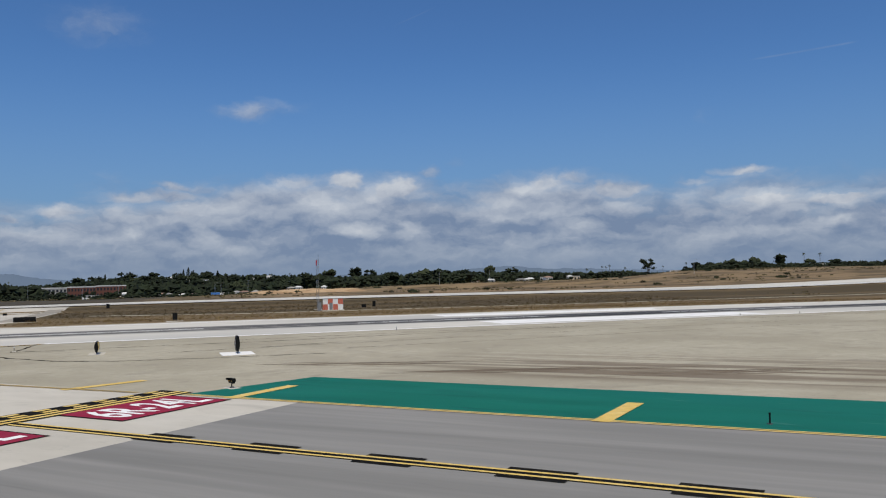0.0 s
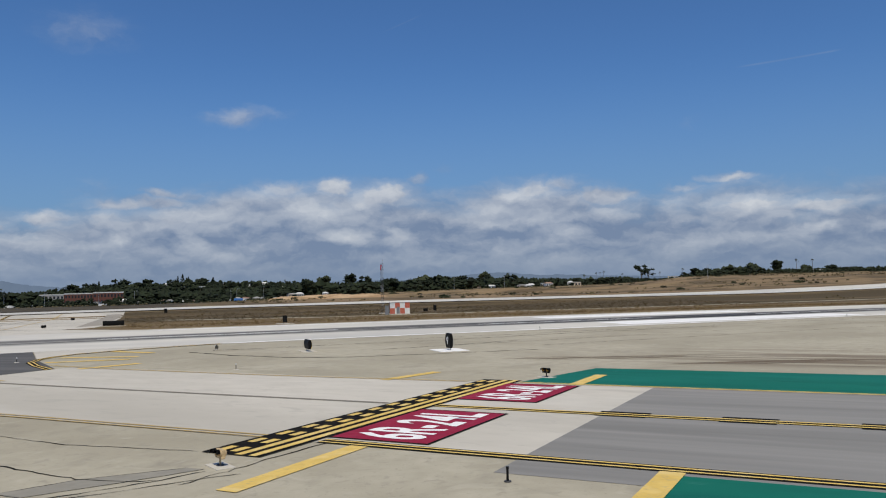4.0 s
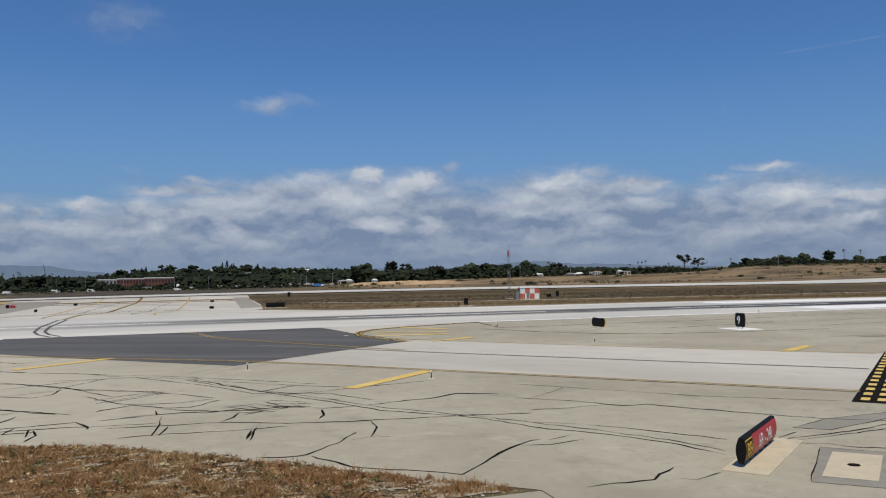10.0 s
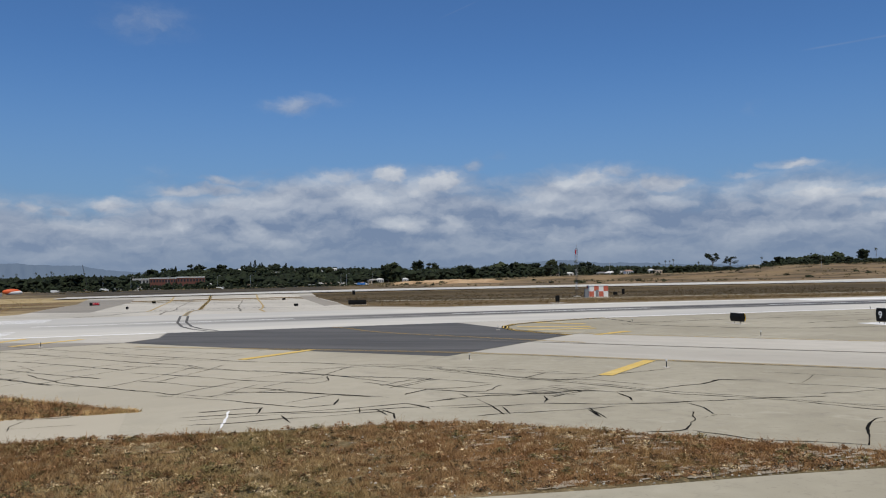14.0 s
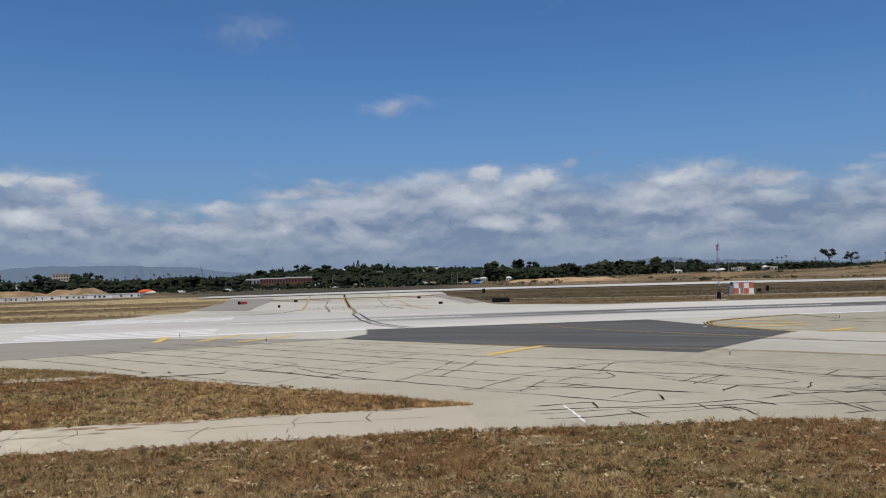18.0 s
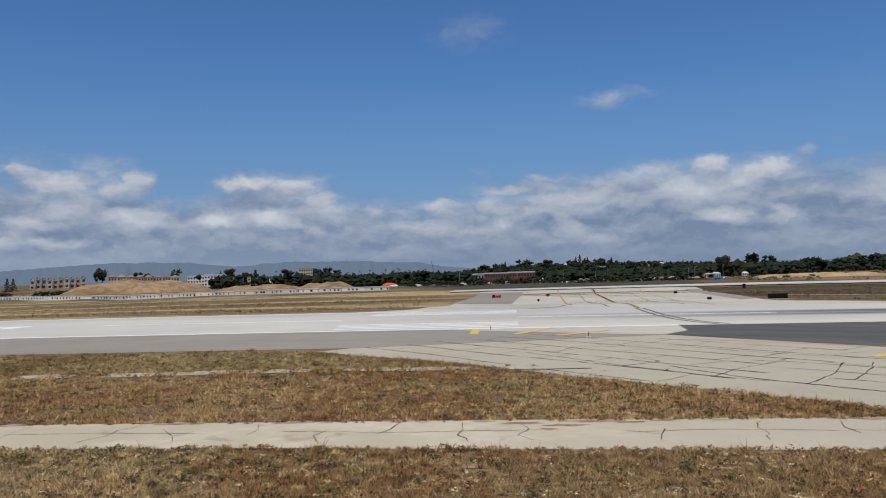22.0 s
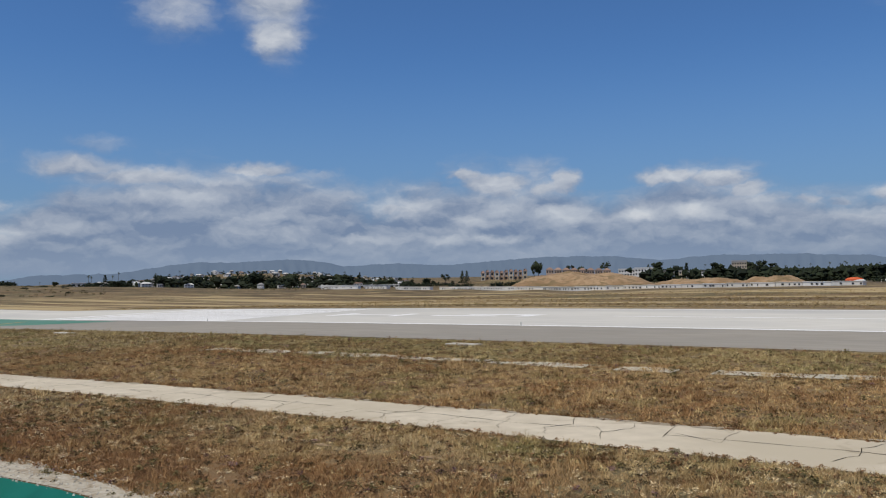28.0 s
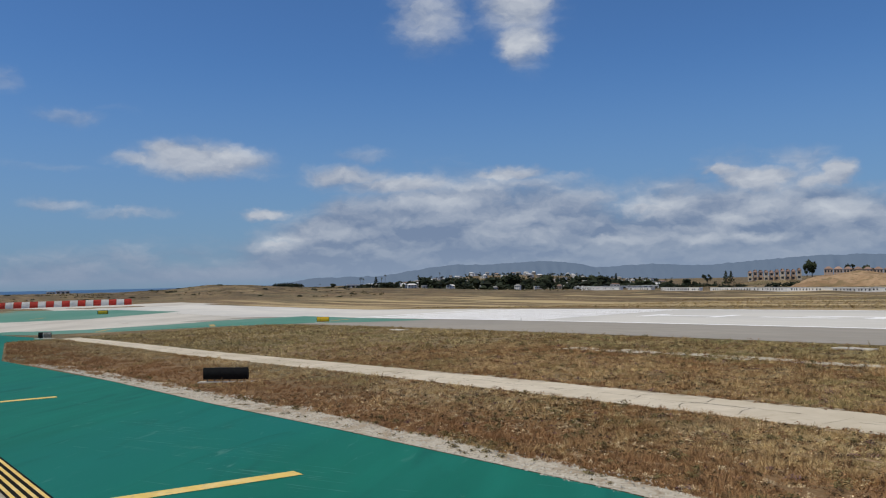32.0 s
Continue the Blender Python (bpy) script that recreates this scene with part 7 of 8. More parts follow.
for k in range(26):
    a = rng.uniform(-9.5, 13)
    x, y = polar(a, rng.uniform(1600, 2700), E6)
    house(x, y, rng.uniform(18, 34), rng.uniform(14, 18), rng.uniform(6, 10), -a + rng.uniform(-30, 30), rng.choice(("wall_white", "wall_cream")), rng.choice(("roof_grey", "roof_pale")), "pale house half hidden by trees", 100 + k, flat=rng.random() < 0.4)
for base, a, el, w, h in ((E6, 14.3, .38, 20, 6), (E6, 10.9, .25, 22, 4), (E6, 9.6, .1, 9, 4), (E6, 40.2, .84, 12, 5), (E6, 42.9, .6, 14, 3), (E6, 46.4, .6, 12, 4), (E6, 37.4, .45, 12, 4), (E6, 15.4, .55, 9, 4), (E6, 5.4, -.3, 24, 4), (E6, 1.2, .1, 12, 5), (E6, 3.4, -.15, 16, 4),
                          (E32, -58.1, .02, 16, 5), (E32, -55.05, .02, 11, 7), (E32, -53.8, .26, 14, 6), (E32, -76.9, -.24, 14, 4), (E32, -77.6, -.3, 9, 3), (E25, -44.9, -.74, 16, 3), (E25, -46.9, -.78, 14, 3)):
    x, y = polar(a, 1700, base)
    w, h = w * 1.7, h * 1.7
    house(x, y, w, 16, h, -a, "wall_white" if w != 34 else "wall_cream", "roof_pale", "pale house standing clear on the far rise", int(a * 10), flat=True, sink=max(zz(x, y) - (7 + 1700 * math.tan(radians(el))) + h, 0) if el > -.7 else 0)

# garden trees between the hillside houses, joined
vs, fs = [], []
for k in range(300):
    x, y = polar(-58 + 21.5 * rng.random(), rng.uniform(1490, 2800), E25)
    s = rng.uniform(6, 12)
    for _ in range(9):
        clump(vs, fs, (x + rng.gauss(0, s * 0.32), y + rng.gauss(0, s * 0.32), zz(x, y) + s * rng.uniform(0.1, 0.85)), s * rng.uniform(.18, .34), rng)
tagged(part("woods", arrays("woods", vs, fs, M["leaf"]), M["leaf"]), "dark garden trees between pale hillside houses", "woods", kind="stuff")
# small houses and sheds along the near edge of the woods, with trees before them
for k in range(34):
    a = rng.uniform(0.6, 13.5) if k % 4 else rng.uniform(19, 34)
    r = rng.uniform(1410, 1485)
    x, y = polar(a, r, E6)
    house(x, y, rng.uniform(7, 17), 10, rng.uniform(3.5, 8), -a + rng.uniform(-30, 30), rng.choice(("wall_white", "wall_white", "wall_cream")), rng.choice(("roof_grey", "roof_pale", "roof_tile")), "small pale house at the edge of the woods", 600 + k, flat=rng.random() < 0.3)
    for j in range(2):
        x, y = polar(a + rng.uniform(-0.35, 0.35), r - rng.uniform(14, 30), E6)
        plant("broad" if j else "bush", x, y, rng.uniform(3, 9), 7000 + 2 * k + j, rng.uniform(0.9, 1.5))

# low brick building with pale flat roofs
for a0, a1, top, wall in ((-5.6, -3.6, -.1, "roof_grey"), (-3.55, -1.9, -.06, "brick"), (-1.85, -.05, -.02, "brick")):
    r = 1950
    a = (a0 + a1) / 2
    x, y = polar(a, r, E6)
    w = r * radians(a1 - a0)
    h = 7 + r * math.tan(radians(top)) - zz(x, y)
    house(x, y, w, 30, h, -a + 3, wall, "roof_pale", "long low brick building with a pale flat roof" if wall == "brick" else "grey wing of the brick building", int(a * 10), flat=True, name="brick_building" if wall == "brick" else "hall", windows=9, storeys=2, cat="building")

# peach apartments, white flats, houses beyond the mounds
for k in range(10):
    a = -31.6 + k * 0.33
    x, y = polar(a, 1600 + 14 * (k % 3), E25)
    h = 7 + 1600 * math.tan(radians(0.02 + 0.06 * ((k * 7) % 4) / 3 + 0.05 * (k > 5))) - zz(x, y)
    house(x, y, 7.6, 18, h, -a, "wall_peach" if k % 3 else "wall_cream", "roof_tile", "narrow peach apartment tower with terracotta roof", k, name="apartment_block", windows=1, storeys=3, cat="building")
for k in range(8):
    a = -26.9 + k * 0.56
    x, y = polar(a, 1620, E25)
    house(x, y, 14.5, 18, 7 + 1620 * math.tan(radians(0.19 - 0.015 * k)) - zz(x, y), -a, "wall_peach", "roof_tile", "peach apartment block behind the dirt mound", k, name="apartment_block", windows=3, storeys=3, cat="building")
for a0, a1, top in ((-22.2, -21.1, .1), (-21.1, -19.9, .16)):
    a = (a0 + a1) / 2
    x, y = polar(a, 1600, E25)
    house(x, y, 1600 * radians(a1 - a0), 20, 7 + 1600 * math.tan(radians(top)) - zz(x, y), -a, "wall_white", "roof_pale", "white three-storey flats beside the trees", 3, flat=True, name="apartment_block", windows=6, storeys=4, cat="building")
for k in range(6):
    a = -19.1 + k * 0.49
    x, y = polar(a, 1480, E25)
    house(x, y, 5.4, 14, 7 + 1480 * math.tan(radians(-.03 - .07 * (k % 2))) - zz(x, y), -a, "wall_white" if k % 2 else "wall_cream", "roof_grey", "narrow pale townhouse before dark trees", k, flat=True, name="townhouse", windows=1, storeys=3, cat="building")
x, y = polar(-14.3, 1900, E25)
house(x, y, 31, 24, 7 + 1900 * math.tan(radians(.5)) - zz(x, y), 14, "wall_cream", "roof_grey", "tall cream block rising over the trees", 1, flat=True, name="apartment_block", windows=6, storeys=6, cat="building")
x, y = polar(-40.35, 1400, E25)
house(x, y, 137, 18, 7 + 1400 * math.tan(radians(-.72)) - zz(x, y), 40, "wall_white", "roof_pale", "long white flat-roofed hall at the hill's foot", 5, flat=True, name="hall", windows=16, cat="building")

# long line of low white sheds along the field's far edge
LINE0, LINE1 = Vector((-150, 424)), Vector((-690, 655))
ld = (LINE1 - LINE0).normalized()
turn = math.degrees(math.atan2(ld.y, ld.x)) + 180
count = 40
gap = (LINE1 - LINE0).length / count
first = None
for k in range(count):
    p = LINE0 + ld * gap * (k + 0.5)
    if k in (24, 29, 33):
        continue
    hgt = 1.8 + 1.1 * k / count
    base = thing("low_shed", "long low white shed with small dark openings", "shed", "row of white sheds", at=pose(p.x, p.y, zz(p.x, p.y), 0, 0, turn))
    part("wall", box_bm(-gap / 2 + 0.15, gap / 2 - 0.15, -1.5, 1.5, -0.6, hgt), M["wall_white"], base)
    part("roof", box_bm(-gap / 2 + 0.05, gap / 2 - 0.05, -1.7, 1.7, hgt, hgt + 0.18), M["roof_pale"], base)
    rk = random.Random(k)
    for i in range(5):
        wx = -gap / 2 + gap * (i + 0.5) / 5 + rk.uniform(-0.6, 0.6)
        if rk.random() < 0.75:
            ww = rk.uniform(0.3, 0.75)
            part("opening", box_bm(wx - ww, wx + ww, -1.56, -1.505, hgt * 0.25, hgt * 0.72), M["pane"], base, "dark opening")

# dirt mounds
def mound(a, r, wa, h, deep, seed, base, label, mat="bare_dirt"):
    cx, cy = polar(a, r, base)
    n = 96
    vs, fs = [], []
    ux, uy = math.cos(radians(a)), -math.sin(radians(a))
    vx, vy = math.sin(radians(a)), math.cos(radians(a))
    for j in range(n // 2 + 1):
        for i in range(n + 1):
            s, q = i / n * 2 - 1, j / (n // 2) * 2 - 1
            x, y = cx + ux * s * wa + vx * q * deep, cy + uy * s * wa + vy * q * deep
            e = max(0.0, 1 - abs(s) ** 2.6) * max(0.0, 1 - q * q)
            z = h * e ** 0.8 * (0.86 + 0.22 * noise.noise((s * 3 + seed, q * 2, 0))) + ((noise.noise((x * 0.05, y * 0.05, seed)) * 0.9 - abs(noise.noise((x * 0.11, y * 0.11, seed))) * min(1.6, h * 0.3) + noise.noise((x * 0.3, y * 0.3, seed)) * 0.35) * min(1, e * 3))
            vs.append((x, y, zz(x, y) + z - 0.4))
            if i and j:
                k = j * (n + 1) + i
                fs.append((k - n - 2, k - n - 1, k, k - 1))
    ob = part("dirt_mound", arrays("dirt_mound", vs, fs, M[mat]), M[mat])
    for p in ob.data.polygons:
        p.use_smooth = True
    tagged(ob, label, "mound")


def mound_to(top, a, r, base):
    return 7.4 + r * math.tan(radians(top)) - zz(*polar(a, r, base))


mound(-25.0, 760, 64, mound_to(.1, -25, 760, E25), 45, 1, E25, "broad bare tan dirt mound before the apartments")
mound(-12.6, 700, 26, mound_to(-.36, -12.6, 700, E25), 30, 2, E25, "low bare dirt mound before dark trees")
mound(-17.0, 720, 42, mound_to(-.5, -17, 720, E25), 24, 5, E25, "low reddish dirt bank")
mound(14.2, 560, 42, mound_to(-.40, 14.2, 560, E6), 26, 3, E6, "bare tan dirt bank below the crest", "pale_dirt")
mound(-30.6, 1250, 75, mound_to(-.44, -30.6, 1250, E25), 60, 6, E25, "dry grassy bank below the apartments", "soil")
mound(30.0, 620, 130, 3.0, 40, 4, HEART, "dry eroded slope below the crest", "soil")

# ---- crane, vehicles and other far things ----
M["orange"] = surface("orange_paint", [(0.60, 0.10, 0.03), (0.66, 0.13, 0.04)], 2.0, 0.5)
M["blue"] = surface("blue_paint", [(0.05, 0.16, 0.42), (0.07, 0.20, 0.5)], 2.0, 0.5)
x, y = polar(-7.95, 1220, E6)
z0 = zz(x, y)
crane = thing("crane", "dark mobile crane with a leaning lattice boom", "crane", at=pose(x, y, z0, 0, 0, 10))
part("body", box_bm(-4, 4, -1.5, 1.5, 0.6, 2.6, 0.2), M["shelter_grey"], crane, "grey crane body")
part("cab", box_bm(-3.6, -1.6, -1.4, 0.2, 2.6, 4.4, 0.2), M["orange"], crane, "orange cab")
for sx in (-3, -1, 1.4, 3):
    part("wheel", tube_bm((sx, -1.55, 0.7), (sx, -1.1, 0.7), 0.7, sides=16), M["sign_black"], crane)
bm = bmesh.new()
tip = (-5.2, 0, 37.0)
for o in ((-.4, -.4), (.4, -.4), (.4, .4), (-.4, .4)):
    tube_bm((1.5 + o[0], o[1], 2.6), (tip[0] + o[0] * 0.4, o[1] * 0.4, tip[2]), 0.14, sides=6, bm=bm)
for k in range(12):
    q, q2 = k / 12, (k + 1) / 12
    c0 = (1.5 + (tip[0] - 1.5) * q - .4, -.3, 2.6 + (tip[2] - 2.6) * q)
    c1 = (1.5 + (tip[0] - 1.5) * q2 + .4, .3, 2.6 + (tip[2] - 2.6) * q2)
    tube_bm(c0, c1, 0.09, sides=5, bm=bm)
part("boom", bm, M["dark_steel"], crane, "dark lattice boom")


def vehicle(a, r, w, h, mat, label, name="truck", base=HEART):
    x, y = polar(a, r, base)
    v = thing(name, label, "vehicle", at=pose(x, y, zz(x, y), 0, 0, -a))
    part("body", box_bm(-w / 2, w * 0.2, -1.2, 1.2, 0.6, h, 0.15), M[mat], v)
    part("cab", box_bm(w * 0.22, w / 2, -1.15, 1.15, 0.6, h * 0.85, 0.2), M["shelter_white"], v, "white cab")
    part("windscreen", box_bm(w * 0.36, w / 2 + 0.02, -1.17, 1.17, h * 0.5, h * 0.75), M["pane"], v, "dark glass")
    for sx in (-w * 0.35, -w * 0.1, w * 0.36):
        part("wheel", tube_bm((sx, -1.25, 0.5), (sx, -0.85, 0.5), 0.5, sides=14), M["sign_black"], v)


x, y = polar(-8.9, 560, (-86, 16))
tank = thing("orange_tank", "rounded orange and white tank lying on the ground", "tank", at=pose(x, y, zz(x, y) + 1.9, 0, 0, 8))
bm = bmesh.new()
bmesh.ops.create_uvsphere(bm, u_segments=24, v_segments=14, radius=1.0, matrix=Matrix.Diagonal((5.2, 1.8, 1.8, 1)))
part("hull", bm, M["orange"], tank, "orange rounded hull")
bm = bmesh.new()
bmesh.ops.create_uvsphere(bm, u_segments=24, v_segments=14, radius=1.0, matrix=Matrix.Translation((1.5, -0.25, -0.55)) @ Matrix.Diagonal((4.6, 1.7, 1.5, 1)))
part("belly", bm, M["shelter_white"], tank, "white underside")
part("cradle", box_bm(-3, 3, -1.4, 1.4, -1.95, -1.2, 0.1), M["dark_steel"], tank)
vehicle(11.0, 560, 8, 2.2, "blue", "blue truck parked at the foot of the slope")
for k, (a, mat) in enumerate(((-6.0, "shelter_white"), (-5.1, "shelter_grey"), (-3.9, "shelter_white"), (-2.6, "shelter_grey"), (1.4, "shelter_white"), (-8.8, "shelter_white"))):
    vehicle(a, 640 + 17 * k, 6.5, 2.6, mat, "small pale truck parked at the far field edge")
# light poles among the trees
for k, a in enumerate((-6.0, -4.3, -2.0, 1.2, 3.4, 9.6, 10.0, 11.8, 25.0, 28.5, 42.0)):
    x, y = polar(a, 700)
    pl = thing("light_pole", "tall grey light pole beyond the field", "pole", "far light poles", at=pose(x, y, zz(x, y), 0, 0, -a))
    part("pole", tube_bm((0, 0, -0.5), (0, 0, 12), 0.16, 0.09, 8), M["steel"], pl)
    part("arm", tube_bm((0, 0, 11.8), (2.0, 0, 12.2), 0.07, 0.06, 6), M["steel"], pl)
    part("lamp", box_bm(1.6, 2.7, -0.2, 0.2, 12.1, 12.3, 0.05), M["shelter_grey"], pl)

# low scrub over the dry slopes
M["scrub"] = surface("grey_brown_scrub", [(0.07, 0.06, 0.03), (0.14, 0.11, 0.055)], 0.6, 0.9, island=0.5)


def scrub(label, a0, a1, r0, r1, base, count, s0, s1, seed):
    g = random.Random(seed)
    vs, fs = [], []
    for _ in range(count):
        r = math.sqrt(g.uniform(r0 * r0, r1 * r1))
        x, y = polar(g.uniform(a0, a1), r, base)
        if noise.noise((x * 0.012, y * 0.012, seed)) < -0.12 or (x > -130 and 295 < y < 390):
            continue
        z = zz(x, y)
        s = g.uniform(s0, s1) * (0.6 + r / 1500)
        for _ in range(3):
            clump(vs, fs, (x + g.gauss(0, s), y + g.gauss(0, s), z + s * 0.3), s * g.uniform(.5, .9), g)
    tagged(part("scrub", arrays("scrub", vs, fs, M["scrub"]), M["scrub"]), label, "scrub", kind="stuff")


scrub("low grey-brown scrub on the slope below the crest", 12, 53, 400, 1480, HEART, 5200, 0.35, 1.1, 5)
scrub("low grey-brown scrub on the dunes to the west", -88, -56, 520, 1500, E32, 4200, 0.3, 0.9, 6)
scrub("low scrub and clutter along the field's far edge", -9, 13, 480, 1500, HEART, 2600, 0.4, 1.3, 7)
scrub("low scrub behind the white sheds", -48, -9, 760, 1480, E25, 2600, 0.4, 1.2, 8)

# ---- cracks and joints in the old concrete ----
import itertools

crack_no = itertools.count()


def crack(line, width, parent=None, jag=0.16, mat="tar"):
    k = next(crack_no)
    if sum(math.dist(a, b) for a, b in zip(line, line[1:])) < 4.0:
        jag, width = min(jag, 0.03), min(width, 0.1)
    ribbon("crack", line, width, M[mat], 0.034 + 0.0004 * (k % 9), parent or apron, "", jag=jag, step=0.45, seed=k, taper=True)


# slab joints west of the holding line, long ones along the taxiway and short ones across
rng = random.Random(12)
WEST = [(-106, 88), (-95.5, 79.6), (-85.7, 69.8), (-77.7, 62.6), (-70.2, 54.2), (-63, 48.6), (-57.6, 47.2), (-50, 40.8), (-43, 34)]


def on_apron(s, n):
    """Whether a place of the slanting frame lies on the old concrete, clear of the grass."""
    x, y = cross(s, n)
    return y > np.interp(x, *zip(*WEST)) + 0.8 and n < 14.2 + min(0, (s + 88) * 0.24)


rows_n = [-17.2, -13.0, -9.3, -5.6, -1.6, 2.2, 5.9, 9.8]
for i, n in enumerate(rows_n):
    run = []
    s = -136.0
    while s < -101 + 3 * (i % 3):
        ok = on_apron(s, n) and noise.noise((s * 0.05, n * 2.0, 2.0)) > -0.42
        if ok:
            run.append(cross(s, n + 0.5 * noise.noise((s * 0.06, n, 5.0))))
        if (not ok or len(run) > 8) and run:
            if len(run) > 2:
                crack(run, 0.13, jag=0.1)
            run = run[-1:] if ok else []
        s += 3.0
    if len(run) > 2:
        crack(run, 0.13, jag=0.1)
    s = -134.0 + rng.uniform(0, 4)
    while s < -101 and i + 1 < len(rows_n):
        n1 = rows_n[i + 1]
        if on_apron(s, n) and on_apron(s, n1) and rng.random() < 0.72:
            end = n1 if rng.random() < 0.8 else n + (n1 - n) * rng.uniform(0.4, 0.7)
            crack([cross(s, n), cross(s + rng.uniform(-0.8, 0.8), end)], rng.choice((0.05, 0.06, 0.08)), jag=0.1)
        s += rng.uniform(3.6, 5.4)
# long wandering cracks and joints
for line, w in (([(-59.2, 73.2), (-55.4, 69.0), (-51.3, 65.6), (-47.8, 62.1), (-44.5, 58.8), (-41.7, 56.9)], .07),
                ([(-51.1, 64.9), (-47.8, 58.9), (-45.4, 54.3), (-43.6, 51.2), (-42.1, 48.0), (-39.8, 45.3), (-38.2, 43.5), (-36.9, 40.6), (-34.9, 38.2), (-33.7, 35.7), (-33.0, 33.1)], .09),
                ([(-50.7, 65.0), (-47.5, 59.0), (-45.1, 54.8), (-43.3, 51.6), (-41.7, 48.6), (-39.5, 45.8), (-37.8, 43.7), (-36.4, 41.4), (-34.7, 38.6), (-33.4, 36.2), (-32.6, 33.7)], .06),
                ([(-46.3, 55.4), (-43.5, 55.8), (-41.5, 56.5), (-38.7, 56.9), (-36.4, 57.4)], .09),
                ([(-57.5, 63.3), (-54.8, 61.4), (-51.5, 58.4), (-49.6, 55.9)], .08),
                ([(-55.4, 56.5), (-53.5, 58.1), (-51.0, 60.0)], .06)):
    crack(line, w, jag=0.14)
for line, w in (([(-56.9, 59.7), (-54.7, 56.1), (-52.5, 53.4), (-51.1, 52.9), (-49.4, 55.0)], .10),
                ([(-53.3, 51.4), (-51.3, 51.6), (-49.7, 51.2), (-47.8, 51.0), (-46.5, 51.1), (-44.6, 49.8), (-42.7, 49.8), (-40.6, 50.1), (-38.7, 50.4), (-36.9, 51.4), (-34.7, 50.3)], .17),
                ([(-52.5, 50.8), (-52.6, 49.7), (-52.6, 48.5)], .20),
                ([(-49.8, 48.1), (-49.2, 49.0), (-48.8, 50.3)], .14),
                ([(-55.4, 50.8), (-53.3, 51.2)], .09),
                ([(-55.0, 48.6), (-52.4, 48.1), (-50.3, 48.0), (-47.1, 46.4), (-44.2, 45.6), (-41.4, 45.2), (-38.9, 44.9), (-35.6, 44.1)], .12),
                ([(-43.3, 45.2), (-43.4, 43.7), (-44.1, 41.9)], .10),
                ([(-45.1, 41.4), (-43.9, 41.8), (-43.2, 41.2)], .06),
                ([(-44.8, 49.5), (-45.0, 47.8), (-45.4, 46.9)], .11)):
    crack(line, w, jag=0.14)
for line, w in (([(-54.3, 45.9), (-52.6, 46.0), (-50.2, 45.7), (-48.5, 45.5), (-46.9, 45.6)], .07),
                ([(-52.6, 45.8), (-52.2, 47.9)], .10),
                ([(-48.6, 45.3), (-48.8, 44.1), (-49.0, 43.0)], .16),
                ([(-49.0, 39.7), (-47.5, 39.3), (-47.1, 39.4), (-45.8, 40.9), (-44.5, 43.0)], .10),
                ([(-47.1, 39.2), (-46.0, 37.0), (-44.8, 35.8), (-42.8, 34.3), (-42.4, 34.7), (-41.1, 36.0), (-39.6, 37.4), (-37.9, 38.4)], .11),
                ([(-39.3, 37.7), (-38.0, 37.3), (-36.3, 37.7)], .07),
                ([(-32.2, 53.6), (-30.3, 51.1), (-27.4, 47.7), (-25.5, 45.0), (-23.3, 43.2), (-20.0, 40.5)], .07),
                ([(-33.6, 48.2), (-30.3, 51.1)], .06)):
    crack(line, w, jag=0.14)
for line, w in (([(-34.5, 48.7), (-32.2, 46.6), (-30.5, 44.0), (-29.4, 43.9), (-27.7, 41.4), (-26.0, 39.3), (-24.5, 37.4), (-22.7, 36.0), (-21.8, 35.7)], .11),
                ([(-35.4, 44.8), (-33.9, 44.6), (-30.6, 44.5)], .08),
                ([(-36.6, 42.0), (-35.5, 41.0), (-33.7, 39.1), (-32.1, 36.6), (-31.2, 35.3)], .07),
                ([(-37.7, 38.1), (-36.4, 38.6)], .06),
                ([(-39.8, 31.2), (-38.3, 31.2), (-37.3, 31.2), (-36.7, 31.8), (-35.8, 32.3)], .09),
                ([(-36.5, 31.0), (-36.1, 30.6), (-34.8, 31.1)], .08),
                ([(-30.0, 34.0), (-29.0, 34.9), (-27.7, 35.4)], .12),
                ([(-29.4, 34.5), (-26.7, 34.6), (-24.9, 34.8), (-22.1, 35.4), (-20.0, 36.3)], .09),
                ([(-29.4, 34.2), (-26.8, 34.2), (-24.2, 34.4), (-18.8, 35.2)], .07)):
    crack(line, w, jag=0.14)
for line, w in (([(-29.7, 34.1), (-28.3, 33.2), (-27.8, 32.3), (-26.1, 31.2), (-25.7, 30.0)], .10),
                ([(-21.1, 34.5), (-17.2, 37.7), (-14.0, 39.9)], .08),
                ([(-49.2, 52.4), (-47.8, 52.8), (-46.5, 50.7), (-47.8, 50.3), (-49.2, 51.3)], .10),
                ([(-47.2, 53.3), (-46.5, 51.1), (-45.6, 51.2)], .09),
                ([(-73.8, 86.0), (-68.7, 80.3), (-64.3, 76.5), (-58.2, 71.9), (-52.6, 67.9), (-47.8, 63.5), (-43.4, 59.1)], .08),
                ([(-72.1, 76.4), (-66.7, 72.4), (-60.9, 66.9), (-56.8, 62.6), (-52.3, 59.6)], .09),
                ([(-71.2, 71.5), (-68.8, 69.5), (-63.6, 63.8), (-59.6, 60.6), (-58.6, 61.5), (-58.4, 63.6)], .10),
                ([(-70.3, 66.5), (-68.5, 64.8), (-66.6, 62.4), (-63.0, 59.8), (-60.8, 57.0), (-56.8, 53.1)], .10)):
    crack(line, w, jag=0.14)
